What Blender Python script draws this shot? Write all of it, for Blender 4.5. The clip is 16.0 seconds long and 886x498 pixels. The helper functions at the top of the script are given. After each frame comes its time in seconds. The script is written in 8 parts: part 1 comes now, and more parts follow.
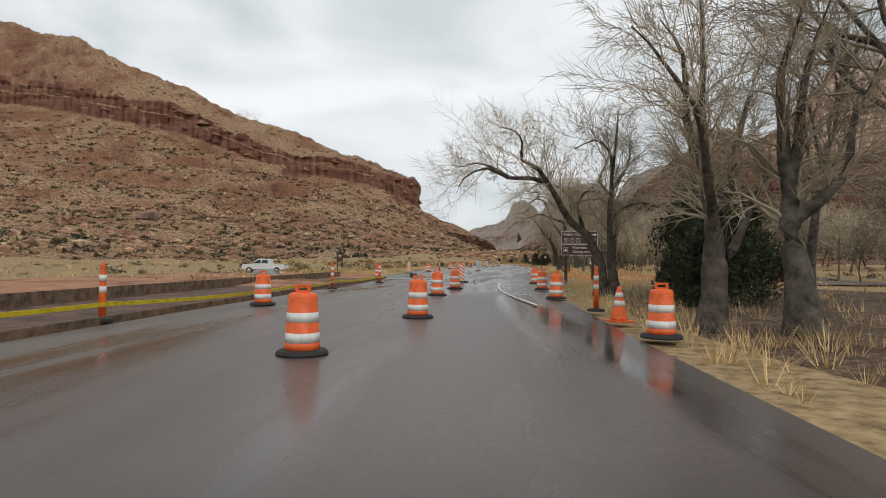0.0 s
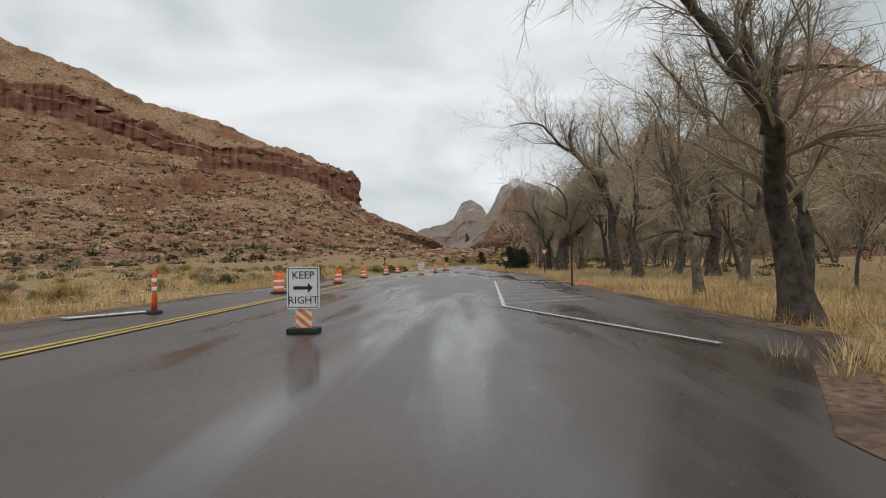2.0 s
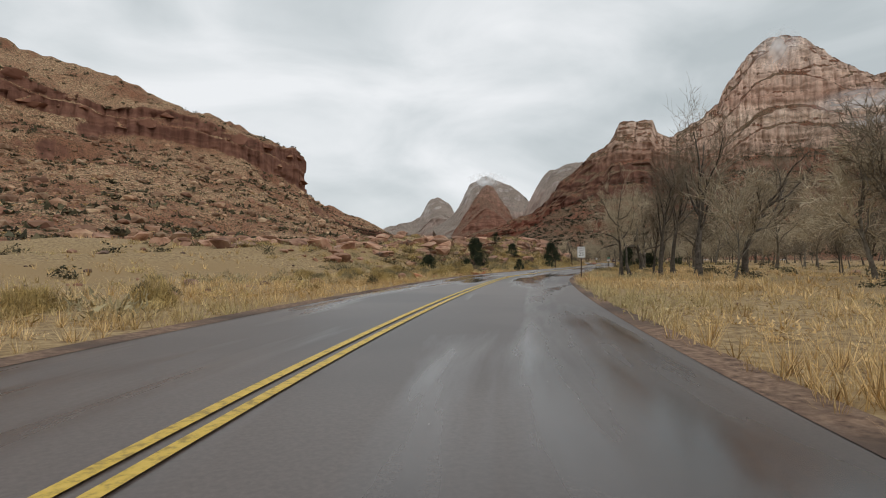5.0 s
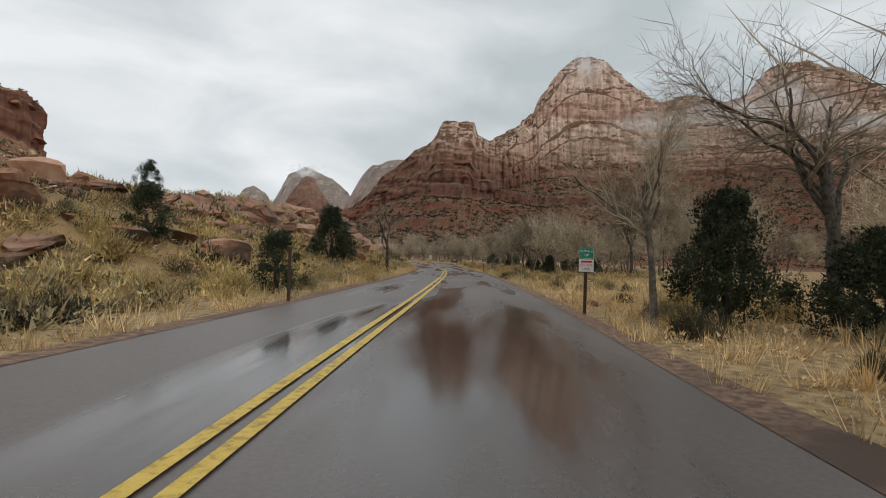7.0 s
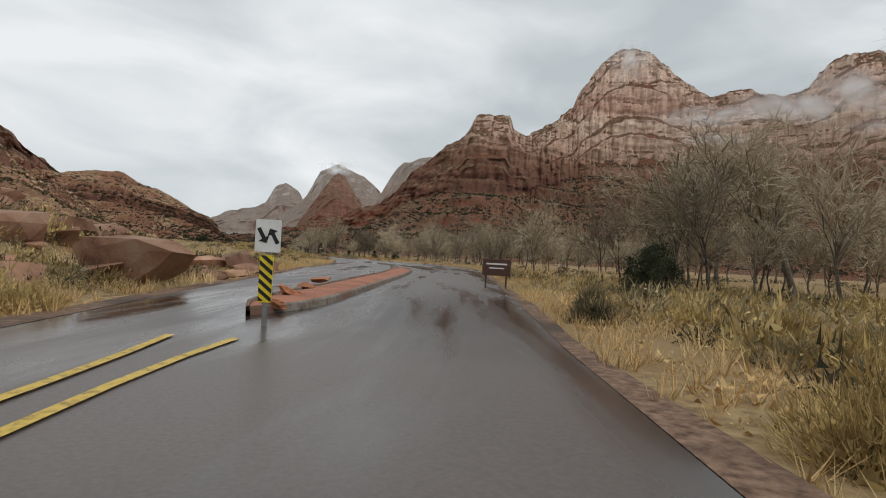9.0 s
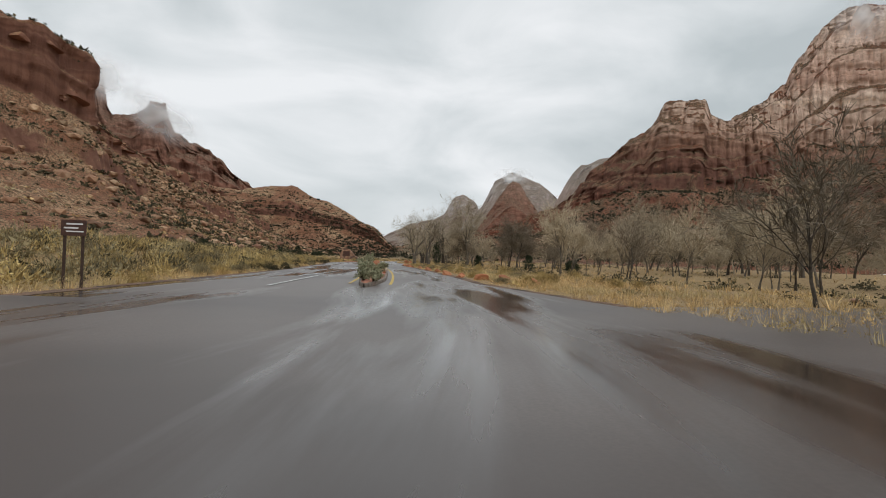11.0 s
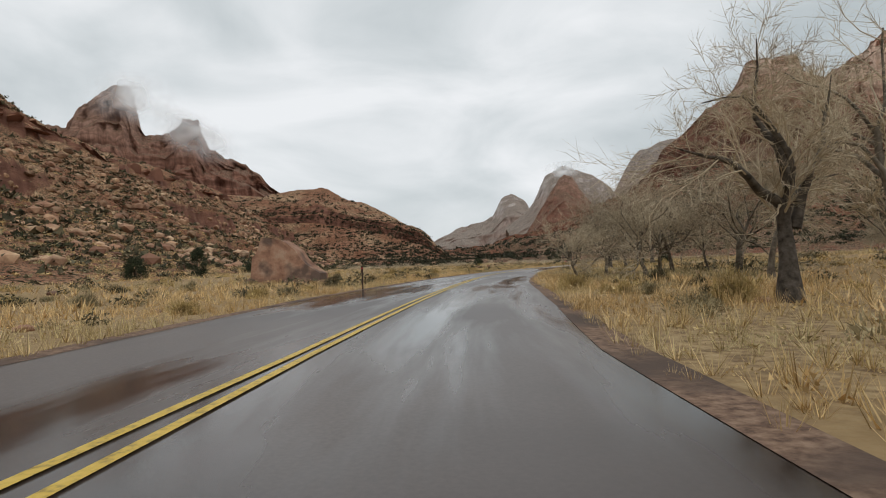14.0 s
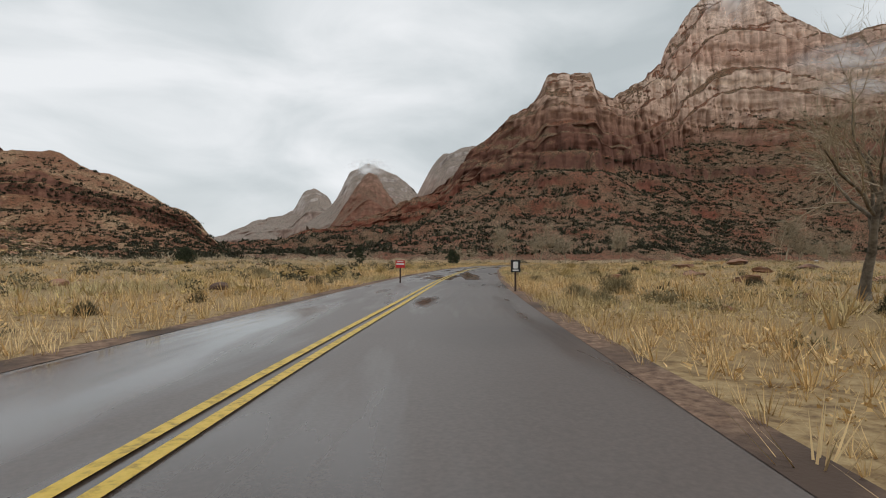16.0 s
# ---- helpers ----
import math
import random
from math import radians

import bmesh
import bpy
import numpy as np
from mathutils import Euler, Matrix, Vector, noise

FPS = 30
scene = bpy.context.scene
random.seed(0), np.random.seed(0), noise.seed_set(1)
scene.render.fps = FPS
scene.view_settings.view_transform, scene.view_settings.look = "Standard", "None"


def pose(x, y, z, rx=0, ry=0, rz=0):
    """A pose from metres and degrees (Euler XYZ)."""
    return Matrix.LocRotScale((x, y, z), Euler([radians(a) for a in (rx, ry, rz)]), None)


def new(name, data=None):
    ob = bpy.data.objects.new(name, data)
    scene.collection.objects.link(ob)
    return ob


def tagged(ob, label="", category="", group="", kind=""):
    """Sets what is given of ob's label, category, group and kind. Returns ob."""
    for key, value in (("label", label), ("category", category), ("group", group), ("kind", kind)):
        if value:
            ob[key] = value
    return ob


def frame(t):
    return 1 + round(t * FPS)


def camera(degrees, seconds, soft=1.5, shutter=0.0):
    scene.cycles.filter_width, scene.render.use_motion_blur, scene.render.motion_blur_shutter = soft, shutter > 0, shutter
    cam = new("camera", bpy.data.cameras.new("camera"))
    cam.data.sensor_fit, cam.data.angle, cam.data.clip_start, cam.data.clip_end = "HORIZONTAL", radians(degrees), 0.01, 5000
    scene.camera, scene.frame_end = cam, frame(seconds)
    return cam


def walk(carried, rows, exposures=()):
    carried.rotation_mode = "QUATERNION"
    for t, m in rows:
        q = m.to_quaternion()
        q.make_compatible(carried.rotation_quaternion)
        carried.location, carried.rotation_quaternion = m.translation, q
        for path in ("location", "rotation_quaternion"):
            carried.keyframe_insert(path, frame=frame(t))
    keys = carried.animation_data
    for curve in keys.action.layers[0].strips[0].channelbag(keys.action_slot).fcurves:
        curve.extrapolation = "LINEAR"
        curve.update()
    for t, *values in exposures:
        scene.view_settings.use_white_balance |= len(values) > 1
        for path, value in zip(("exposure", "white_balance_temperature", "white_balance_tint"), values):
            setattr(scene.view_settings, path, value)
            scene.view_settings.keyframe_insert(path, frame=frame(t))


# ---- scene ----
cam = camera(73.95, 16.0, soft=1.0)
PATH = [  # seconds, x, y, z, yaw, pitch, roll
    (0.0, -4.85, 77.14, 0.930, -8.41, 1.07, -0.60),
    (0.5, -3.12, 85.64, 0.930, -10.71, 0.82, -0.32),
    (1.0, -0.81, 95.14, 0.930, -12.68, 0.67, 0.37),
    (1.5, 2.07, 105.94, 0.930, -13.57, 0.80, 0.60),
    (2.0, 5.36, 118.05, 0.930, -13.39, 1.18, 0.71),
    (2.5, 8.87, 131.15, 0.930, -13.26, 1.42, -0.14),
    (3.0, 12.17, 143.56, 0.930, -13.24, 1.37, -0.11),
    (3.3, 14.16, 150.84, 0.930, -13.86, 1.20, -0.28),
    (3.7, 16.90, 160.60, 0.930, -13.85, 1.01, -0.48),
    (4.4, 21.78, 178.97, 0.930, -13.22, 0.95, -0.30),
    (5.1, 27.41, 197.64, 0.930, -17.70, 1.06, 0.02),
    (5.8, 35.02, 214.81, 0.930, -26.50, 1.13, -0.15),
    (6.0, 37.65, 219.41, 0.930, -28.77, 1.12, -0.37),
    (6.5, 44.79, 230.60, 0.930, -32.14, 1.05, -1.20),
    (7.0, 52.71, 241.92, 0.930, -34.03, 0.95, -1.95),
    (7.5, 61.50, 253.88, 0.930, -34.89, 0.86, -2.63),
    (8.0, 70.75, 266.55, 0.930, -33.85, 0.95, -3.00),
    (8.5, 79.91, 279.98, 0.930, -31.65, 0.91, -3.14),
    (8.7, 83.57, 285.60, 0.930, -31.30, 0.90, -3.15),
    (9.4, 97.19, 306.99, 0.930, -30.04, 0.89, -2.94),
    (10.1, 110.53, 330.37, 0.930, -25.56, 0.92, -2.51),
    (10.8, 120.51, 354.06, 0.930, -16.39, 0.99, -2.05),
    (11.0, 122.48, 360.78, 0.930, -13.68, 1.02, -1.94),
    (11.5, 126.38, 377.84, 0.930, -9.45, 1.09, -1.69),
    (12.0, 129.23, 395.29, 0.930, -6.26, 1.18, -1.73),
    (12.5, 131.40, 413.03, 0.930, -4.67, 1.24, -1.17),
    (13.0, 133.24, 430.99, 0.930, -4.00, 1.18, 0.60),
    (13.5, 135.25, 449.23, 0.930, -5.41, 1.58, 1.06),
    (14.0, 138.17, 468.07, 0.930, -8.76, 1.46, 1.97),
    (14.5, 142.43, 486.87, 0.930, -13.17, 1.27, 1.98),
    (15.0, 148.05, 504.84, 0.930, -17.82, 1.17, 1.60),
    (15.5, 154.86, 521.64, 0.930, -22.54, 1.15, 0.90),
    (16.0, 162.77, 537.28, 0.930, -27.95, 1.00, -0.24),
]
walk(cam, [(t, pose(x, y, z, 90 + p, r, w)) for t, x, y, z, w, p, r in PATH], [(0.0, 0.12), (0.5, 0.2), (1.0, 0.12), (1.6, 0.0)])


# ---------------------------------------------------------------- the way
def spline(points, step=1.0):
    """Catmull-Rom through points, resampled at even steps."""
    p = np.array([np.array(points[0]) * 2 - np.array(points[1]), *points, np.array(points[-1]) * 2 - np.array(points[-2])], float)
    out = []
    for i in range(1, len(p) - 2):
        n = max(2, int(np.linalg.norm(p[i + 1] - p[i]) / step))
        u = np.linspace(0, 1, n, endpoint=False)[:, None]
        a, b, c, d = p[i - 1], p[i], p[i + 1], p[i + 2]
        out.append(0.5 * (2 * b + (c - a) * u + (2 * a - 5 * b + 4 * c - d) * u**2 + (3 * b - a - 3 * c + d) * u**3))
    out.append(p[-2][None])
    return np.concatenate(out)


WAY_KEYS = [(-15.2, 22.0), (-9.5, 52.0)] + [(r[1], r[2]) for r in PATH if r[0] not in (3.3, 3.7, 5.8, 8.7, 10.8)] + [(180.0, 566.0), (204.0, 600.0), (236.0, 632.0), (290.0, 672.0)]
WAY = spline(WAY_KEYS, 1.0)
for _ in range(6):
    WAY[1:-1] = 0.25 * WAY[:-2] + 0.5 * WAY[1:-1] + 0.25 * WAY[2:]
WAY_DIR = np.gradient(WAY, axis=0)
WAY_DIR /= np.linalg.norm(WAY_DIR, axis=1)[:, None]
WAY_RIGHT = np.stack([WAY_DIR[:, 1], -WAY_DIR[:, 0]], 1)
WAY_S = np.concatenate([[0], np.cumsum(np.linalg.norm(np.diff(WAY, axis=0), axis=1))])


def way_index(y):
    """The row of the way whose y is nearest."""
    return int(np.argmin(abs(WAY[:, 1] - y)))


def beside(y, off):
    """A place off metres to the right of the way, where the way has that y."""
    i = way_index(y)
    return WAY[i] + WAY_RIGHT[i] * off


def way_offset(x, y):
    """For arrays of places: how far right of the way they lie, and the way's row."""
    pts = np.stack([np.ravel(x), np.ravel(y)], 1)
    sparse = WAY[::3]
    row = np.zeros(len(pts), int)
    for a in range(0, len(pts), 4000):
        d = ((pts[a : a + 4000, None] - sparse[None]) ** 2).sum(-1)
        row[a : a + 4000] = d.argmin(1) * 3
    off = ((pts - WAY[row]) * WAY_RIGHT[row]).sum(1)
    far = np.linalg.norm(pts - WAY[row], axis=1)
    return np.where(far < 30, off, np.where(off >= 0, far, -far)), row


# ---------------------------------------------------------------- mesh helpers
def np_mesh(name, verts, faces, smooth=False):
    """A mesh from arrays: verts (n, 3) and faces (m, 3) or (m, 4)."""
    verts, faces = np.asarray(verts, np.float32), np.asarray(faces, np.int32)
    k = faces.shape[1]
    me = bpy.data.meshes.new(name)
    me.vertices.add(len(verts))
    me.vertices.foreach_set("co", verts.ravel())
    me.loops.add(faces.size)
    me.loops.foreach_set("vertex_index", faces.ravel())
    me.polygons.add(len(faces))
    me.polygons.foreach_set("loop_start", np.arange(0, faces.size, k, dtype=np.int32))
    me.polygons.foreach_set("use_smooth", np.full(len(faces), smooth))
    me.update(calc_edges=True)
    me.validate()
    return me


def put(name, me, material, parent=None, label="", m=None):
    """Link a mesh as an object, under a parent if one is given."""
    ob = new(name, me)
    if material and not me.materials:
        me.materials.append(material)
    if parent:
        ob.parent = parent
    if m is not None:
        ob.matrix_basis = m
    return tagged(ob, label)


def part(name, bm, material, parent, label="", smooth=False, m=None):
    """Link a bmesh as one mesh object under a thing or a part."""
    me = bpy.data.meshes.new(name)
    bm.to_mesh(me)
    bm.free()
    if smooth:
        for f in me.polygons:
            f.use_smooth = True
    return put(name, me, material, parent, label, m)


def thing(name, x, y, z=0.0, turn=0.0, label="", category="", group=""):
    ob = new(name)
    ob.empty_display_size = 0.2
    ob.matrix_basis = pose(x, y, z, 0, 0, turn)
    return tagged(ob, label, category, group)


def box(bm, x0, x1, y0, y1, z0, z1, bevel=0.0):
    vs = bmesh.ops.create_cube(bm, size=1.0, matrix=Matrix.Translation(((x0 + x1) / 2, (y0 + y1) / 2, (z0 + z1) / 2)) @ Matrix.Diagonal((x1 - x0, y1 - y0, z1 - z0, 1)))["verts"]
    if bevel:
        edges = list({e for v in vs for e in v.link_edges})
        bmesh.ops.bevel(bm, geom=edges, offset=bevel, segments=2, affect="EDGES", profile=0.6)
    return bm


def lathe(bm, profile, sides=24, x=0.0, y=0.0):
    """A turned body from (radius, z) rows."""
    rings = [[bm.verts.new((x + r * math.cos(2 * math.pi * k / sides), y + r * math.sin(2 * math.pi * k / sides), z)) for k in range(sides)] for r, z in profile]
    for a, b in zip(rings, rings[1:]):
        for k in range(sides):
            bm.faces.new((a[k], a[(k + 1) % sides], b[(k + 1) % sides], b[k]))
    bm.faces.new(rings[0][::-1])
    bm.faces.new(rings[-1])
    return bm


def strip(rows, left, right, z, crown=0.0):
    """A ribbon along rows of the way between two offsets (arrays or numbers)."""
    rows = np.asarray(rows)
    left, right = np.broadcast_to(left, rows.shape), np.broadcast_to(right, rows.shape)
    n = 7 if crown else 2
    us = np.linspace(0, 1, n)
    verts = []
    for u in us:
        off = left + (right - left) * u
        p = WAY[rows] + WAY_RIGHT[rows] * off[:, None]
        verts.append(np.column_stack([p, np.full(len(rows), z) + crown * (1 - (2 * u - 1) ** 2)]))
    v = np.stack(verts, 1).reshape(-1, 3)
    i = np.arange(len(rows) - 1)[:, None] * n + np.arange(n - 1)[None]
    f = np.stack([i, i + 1, i + n + 1, i + n], -1).reshape(-1, 4)
    return v, f


def fbm(x, y, z=0.0, octaves=4, seed=0):
    """Fast value noise on arrays, about -1 to 1."""
    x, y, z = np.broadcast_arrays(np.asarray(x, float), np.asarray(y, float), np.asarray(z, float))
    total, amp = np.zeros(x.shape), 0.5
    for o in range(octaves):
        xi, yi, zi = np.floor(x).astype(np.int64), np.floor(y).astype(np.int64), np.floor(z).astype(np.int64)
        fx, fy, fz = x - xi, y - yi, z - zi
        fx, fy, fz = fx * fx * (3 - 2 * fx), fy * fy * (3 - 2 * fy), fz * fz * (3 - 2 * fz)

        def h(a, b, c):
            n = (a * 374761393 + b * 668265263 + c * 2147483647 + (seed + o) * 974634777) & 0xFFFFFFFF
            n = ((n ^ (n >> 13)) * 1274126177) & 0xFFFFFFFF
            n = ((n ^ (n >> 16)) * 2246822519) & 0xFFFFFFFF
            return ((n ^ (n >> 15)) & 0xFFFF) / 32767.5 - 1

        c = [[[h(xi + i, yi + j, zi + k) for k in (0, 1)] for j in (0, 1)] for i in (0, 1)]
        l = [[c[i][j][0] * (1 - fz) + c[i][j][1] * fz for j in (0, 1)] for i in (0, 1)]
        m = [l[i][0] * (1 - fy) + l[i][1] * fy for i in (0, 1)]
        total += amp * (m[0] * (1 - fx) + m[1] * fx)
        x, y, z, amp = x * 2.03 + 17.1, y * 2.03 + 5.3, z * 2.03 + 9.7, amp * 0.5
    return total


# ---------------------------------------------------------------- world and light
def build_sky():
    w = bpy.data.worlds.new("overcast")
    scene.world = w
    w.use_nodes = True
    nt = w.node_tree
    nt.nodes.clear()
    N, L = nt.nodes.new, nt.links.new
    out, bg = N("ShaderNodeOutputWorld"), N("ShaderNodeBackground")
    sky = N("ShaderNodeTexSky")
    sky.sky_type, sky.sun_disc, sky.sun_elevation, sky.sun_rotation = "NISHITA", False, radians(48), radians(200)
    tc, mp = N("ShaderNodeTexCoord"), N("ShaderNodeMapping")
    mp.inputs["Scale"].default_value = (1.6, 1.6, 4.2)
    n1, n2 = N("ShaderNodeTexNoise"), N("ShaderNodeTexNoise")
    n1.inputs["Scale"].default_value, n1.inputs["Detail"].default_value, n1.inputs["Roughness"].default_value, n1.inputs["Distortion"].default_value = 1.5, 7, 0.5, 0.5
    n2.inputs["Scale"].default_value, n2.inputs["Detail"].default_value = 0.9, 3
    add, ramp = N("ShaderNodeMath"), N("ShaderNodeValToRGB")
    add.operation = "MULTIPLY_ADD"
    add.inputs[1].default_value = 0.6
    ramp.color_ramp.elements[0].position, ramp.color_ramp.elements[0].color = 0.62, (0.50, 0.55, 0.57, 1)
    ramp.color_ramp.elements[1].position, ramp.color_ramp.elements[1].color = 0.98, (0.86, 0.88, 0.90, 1)
    e = ramp.color_ramp.elements.new(0.80)
    e.color = (0.67, 0.71, 0.73, 1)
    scale = N("ShaderNodeVectorMath")
    scale.operation = "SCALE"
    scale.inputs["Scale"].default_value = 0.1
    mix = N("ShaderNodeMix")
    mix.data_type = "RGBA"
    mix.inputs["Factor"].default_value = 0.97
    L(tc.outputs["Generated"], mp.inputs["Vector"])
    L(mp.outputs["Vector"], n1.inputs["Vector"])
    L(mp.outputs["Vector"], n2.inputs["Vector"])
    L(n2.outputs["Fac"], add.inputs[0])
    L(n1.outputs["Fac"], add.inputs[2])
    L(add.outputs[0], ramp.inputs["Fac"])
    L(sky.outputs["Color"], scale.inputs[0])
    L(scale.outputs[0], mix.inputs[6])
    L(ramp.outputs["Color"], mix.inputs[7])
    L(mix.outputs[2], bg.inputs["Color"])
    bg.inputs["Strength"].default_value = 1.0
    L(bg.outputs["Background"], out.inputs["Surface"])
    sun = bpy.data.lights.new("sun", "SUN")
    sun.energy, sun.angle, sun.color = 0.7, radians(25), (1.0, 0.97, 0.93)
    ob = new("sun", sun)
    ob.matrix_basis = pose(0, 0, 60, 42, 0, 20)


build_sky()


# ---------------------------------------------------------------- materials
def material(name, colors, scale=4.0, rough=0.9, detail=6.0, bump=0.3, bump_scale=None, low=0.35, high=0.65, metal=0.0, random_hue=0.0, spec=0.3, stain=None, stain_scale=0.3, island=0.0):
    """A node material: noise between colours, optional large stains, bump."""
    m = bpy.data.materials.new(name)
    m.use_nodes = True
    nt = m.node_tree
    N, L = nt.nodes.new, nt.links.new
    bsdf = nt.nodes["Principled BSDF"]
    bsdf.inputs["Roughness"].default_value = rough
    bsdf.inputs["Metallic"].default_value = metal
    bsdf.inputs["Specular IOR Level"].default_value = spec
    tc = N("ShaderNodeTexCoord")
    noise_n = N("ShaderNodeTexNoise")
    noise_n.inputs["Scale"].default_value, noise_n.inputs["Detail"].default_value, noise_n.inputs["Roughness"].default_value = scale, detail, 0.62
    ramp = N("ShaderNodeValToRGB")
    els = ramp.color_ramp.elements
    for i, c in enumerate(colors):
        pos = low + (high - low) * i / max(1, len(colors) - 1)
        e = els[i] if i < 2 else els.new(pos)
        e.position, e.color = pos, (*c, 1)
    L(tc.outputs["Object"], noise_n.inputs["Vector"])
    L(noise_n.outputs["Fac"], ramp.inputs["Fac"])
    col = ramp.outputs["Color"]
    if stain:
        n2, r2, mx = N("ShaderNodeTexNoise"), N("ShaderNodeValToRGB"), N("ShaderNodeMix")
        n2.inputs["Scale"].default_value, n2.inputs["Detail"].default_value = stain_scale, 4
        r2.color_ramp.elements[0].position, r2.color_ramp.elements[1].position = 0.48, 0.62
        mx.data_type = "RGBA"
        L(tc.outputs["Object"], n2.inputs["Vector"])
        L(n2.outputs["Fac"], r2.inputs["Fac"])
        L(r2.outputs["Color"], mx.inputs["Factor"])
        L(col, mx.inputs[6])
        mx.inputs[7].default_value = (*stain, 1)
        col = mx.outputs[2]
    if random_hue:
        info, hsv, mr = N("ShaderNodeObjectInfo"), N("ShaderNodeHueSaturation"), N("ShaderNodeMapRange")
        mr.inputs["To Min"].default_value, mr.inputs["To Max"].default_value = 1 - random_hue, 1 + random_hue
        L(info.outputs["Random"], mr.inputs["Value"])
        L(mr.outputs["Result"], hsv.inputs["Value"])
        L(col, hsv.inputs["Color"])
        col = hsv.outputs["Color"]
    if island:
        gi, hi, mi = N("ShaderNodeNewGeometry"), N("ShaderNodeHueSaturation"), N("ShaderNodeMapRange")
        mi.inputs["To Min"].default_value, mi.inputs["To Max"].default_value = 1 - island, 1 + island
        L(gi.outputs["Random Per Island"], mi.inputs["Value"])
        L(mi.outputs["Result"], hi.inputs["Value"])
        L(col, hi.inputs["Color"])
        col = hi.outputs["Color"]
    L(col, bsdf.inputs["Base Color"])
    if bump:
        b, nb = N("ShaderNodeBump"), N("ShaderNodeTexNoise")
        nb.inputs["Scale"].default_value, nb.inputs["Detail"].default_value = bump_scale or scale * 3, 5
        b.inputs["Strength"].default_value, b.inputs["Distance"].default_value = bump, 0.3 / (bump_scale or scale * 3)
        L(tc.outputs["Object"], nb.inputs["Vector"])
        L(nb.outputs["Fac"], b.inputs["Height"])
        L(b.outputs["Normal"], bsdf.inputs["Normal"])
    return m


def rock_material(name, bands, slope, band_h, veg=(0.075, 0.07, 0.04), scale=0.05, veg_amount=0.5, zones=(), patch=None, redden=0.13, streak=0.6):
    """Layered cliff rock: strata by height on steep faces, rubble and scrub on the slopes (by the true surface normal)."""
    m = bpy.data.materials.new(name)
    m.use_nodes = True
    nt = m.node_tree
    N, L = nt.nodes.new, nt.links.new
    bsdf = nt.nodes["Principled BSDF"]
    bsdf.inputs["Roughness"].default_value = 0.95
    bsdf.inputs["Specular IOR Level"].default_value = 0.15
    tc, sep, geo = N("ShaderNodeTexCoord"), N("ShaderNodeSeparateXYZ"), N("ShaderNodeNewGeometry")
    L(tc.outputs["Object"], sep.inputs["Vector"])
    warp = N("ShaderNodeTexNoise")
    warp.inputs["Scale"].default_value, warp.inputs["Detail"].default_value = scale * 0.6, 4
    L(tc.outputs["Object"], warp.inputs["Vector"])
    zz = N("ShaderNodeMath")
    zz.operation = "MULTIPLY_ADD"
    zz.inputs[1].default_value = band_h * 2.2
    L(warp.outputs["Fac"], zz.inputs[0])
    L(sep.outputs["Z"], zz.inputs[2])
    div = N("ShaderNodeMath")
    div.operation = "DIVIDE"
    div.inputs[1].default_value = band_h
    L(zz.outputs[0], div.inputs[0])
    comb = N("ShaderNodeCombineXYZ")
    L(div.outputs[0], comb.inputs["Z"])
    nz = N("ShaderNodeTexNoise")
    nz.inputs["Scale"].default_value, nz.inputs["Detail"].default_value = 1.0, 3
    L(comb.outputs[0], nz.inputs["Vector"])
    ramp = N("ShaderNodeValToRGB")
    els = ramp.color_ramp.elements
    for i, c in enumerate(bands):
        pos = 0.3 + 0.4 * i / (len(bands) - 1)
        e = els[i] if i < 2 else els.new(pos)
        e.position, e.color = pos, (*c, 1)
    L(nz.outputs["Fac"], ramp.inputs["Fac"])
    rock = ramp.outputs["Color"]
    if zones:  # rock formations one above the other
        mz, rz, mxz = N("ShaderNodeMapRange"), N("ShaderNodeValToRGB"), N("ShaderNodeMix")
        mz.inputs["From Max"].default_value = 600.0
        L(zz.outputs[0], mz.inputs["Value"])
        L(mz.outputs["Result"], rz.inputs["Fac"])
        for i, (h, c) in enumerate(zones):
            e = rz.color_ramp.elements[i] if i < 2 else rz.color_ramp.elements.new(h / 600.0)
            e.position, e.color = h / 600.0, (*c, 1)
        mxz.data_type, mxz.blend_type = "RGBA", "MULTIPLY"
        mxz.inputs["Factor"].default_value = 1.0
        L(rz.outputs["Color"], mxz.inputs[6])
        L(rock, mxz.inputs[7])
        rock = mxz.outputs[2]
    # vertical streaks of desert varnish
    mp, ns, rs, mul = N("ShaderNodeMapping"), N("ShaderNodeTexNoise"), N("ShaderNodeValToRGB"), N("ShaderNodeMix")
    mp.inputs["Scale"].default_value = (scale * 3, scale * 3, scale * 0.35)
    ns.inputs["Scale"].default_value, ns.inputs["Detail"].default_value = 1.0, 6
    rs.color_ramp.elements[0].position, rs.color_ramp.elements[0].color = 0.38, (0.45, 0.41, 0.40, 1)
    rs.color_ramp.elements[1].position, rs.color_ramp.elements[1].color = 0.58, (1, 1, 1, 1)
    L(tc.outputs["Object"], mp.inputs["Vector"])
    L(mp.outputs["Vector"], ns.inputs["Vector"])
    L(ns.outputs["Fac"], rs.inputs["Fac"])
    mul.data_type, mul.blend_type = "RGBA", "MULTIPLY"
    mul.inputs["Factor"].default_value = streak
    L(rock, mul.inputs[6])
    L(rs.outputs["Color"], mul.inputs[7])
    # slope cover
    nv, rv, mv = N("ShaderNodeTexNoise"), N("ShaderNodeValToRGB"), N("ShaderNodeMix")
    nv.inputs["Scale"].default_value, nv.inputs["Detail"].default_value, nv.inputs["Roughness"].default_value = scale * 9, 6, 0.7
    els = rv.color_ramp.elements
    for i, c in enumerate(slope):
        pos = 0.36 + 0.28 * i / (len(slope) - 1)
        e = els[i] if i < 2 else els.new(pos)
        e.position, e.color = pos, (*c, 1)
    L(tc.outputs["Object"], nv.inputs["Vector"])
    L(nv.outputs["Fac"], rv.inputs["Fac"])
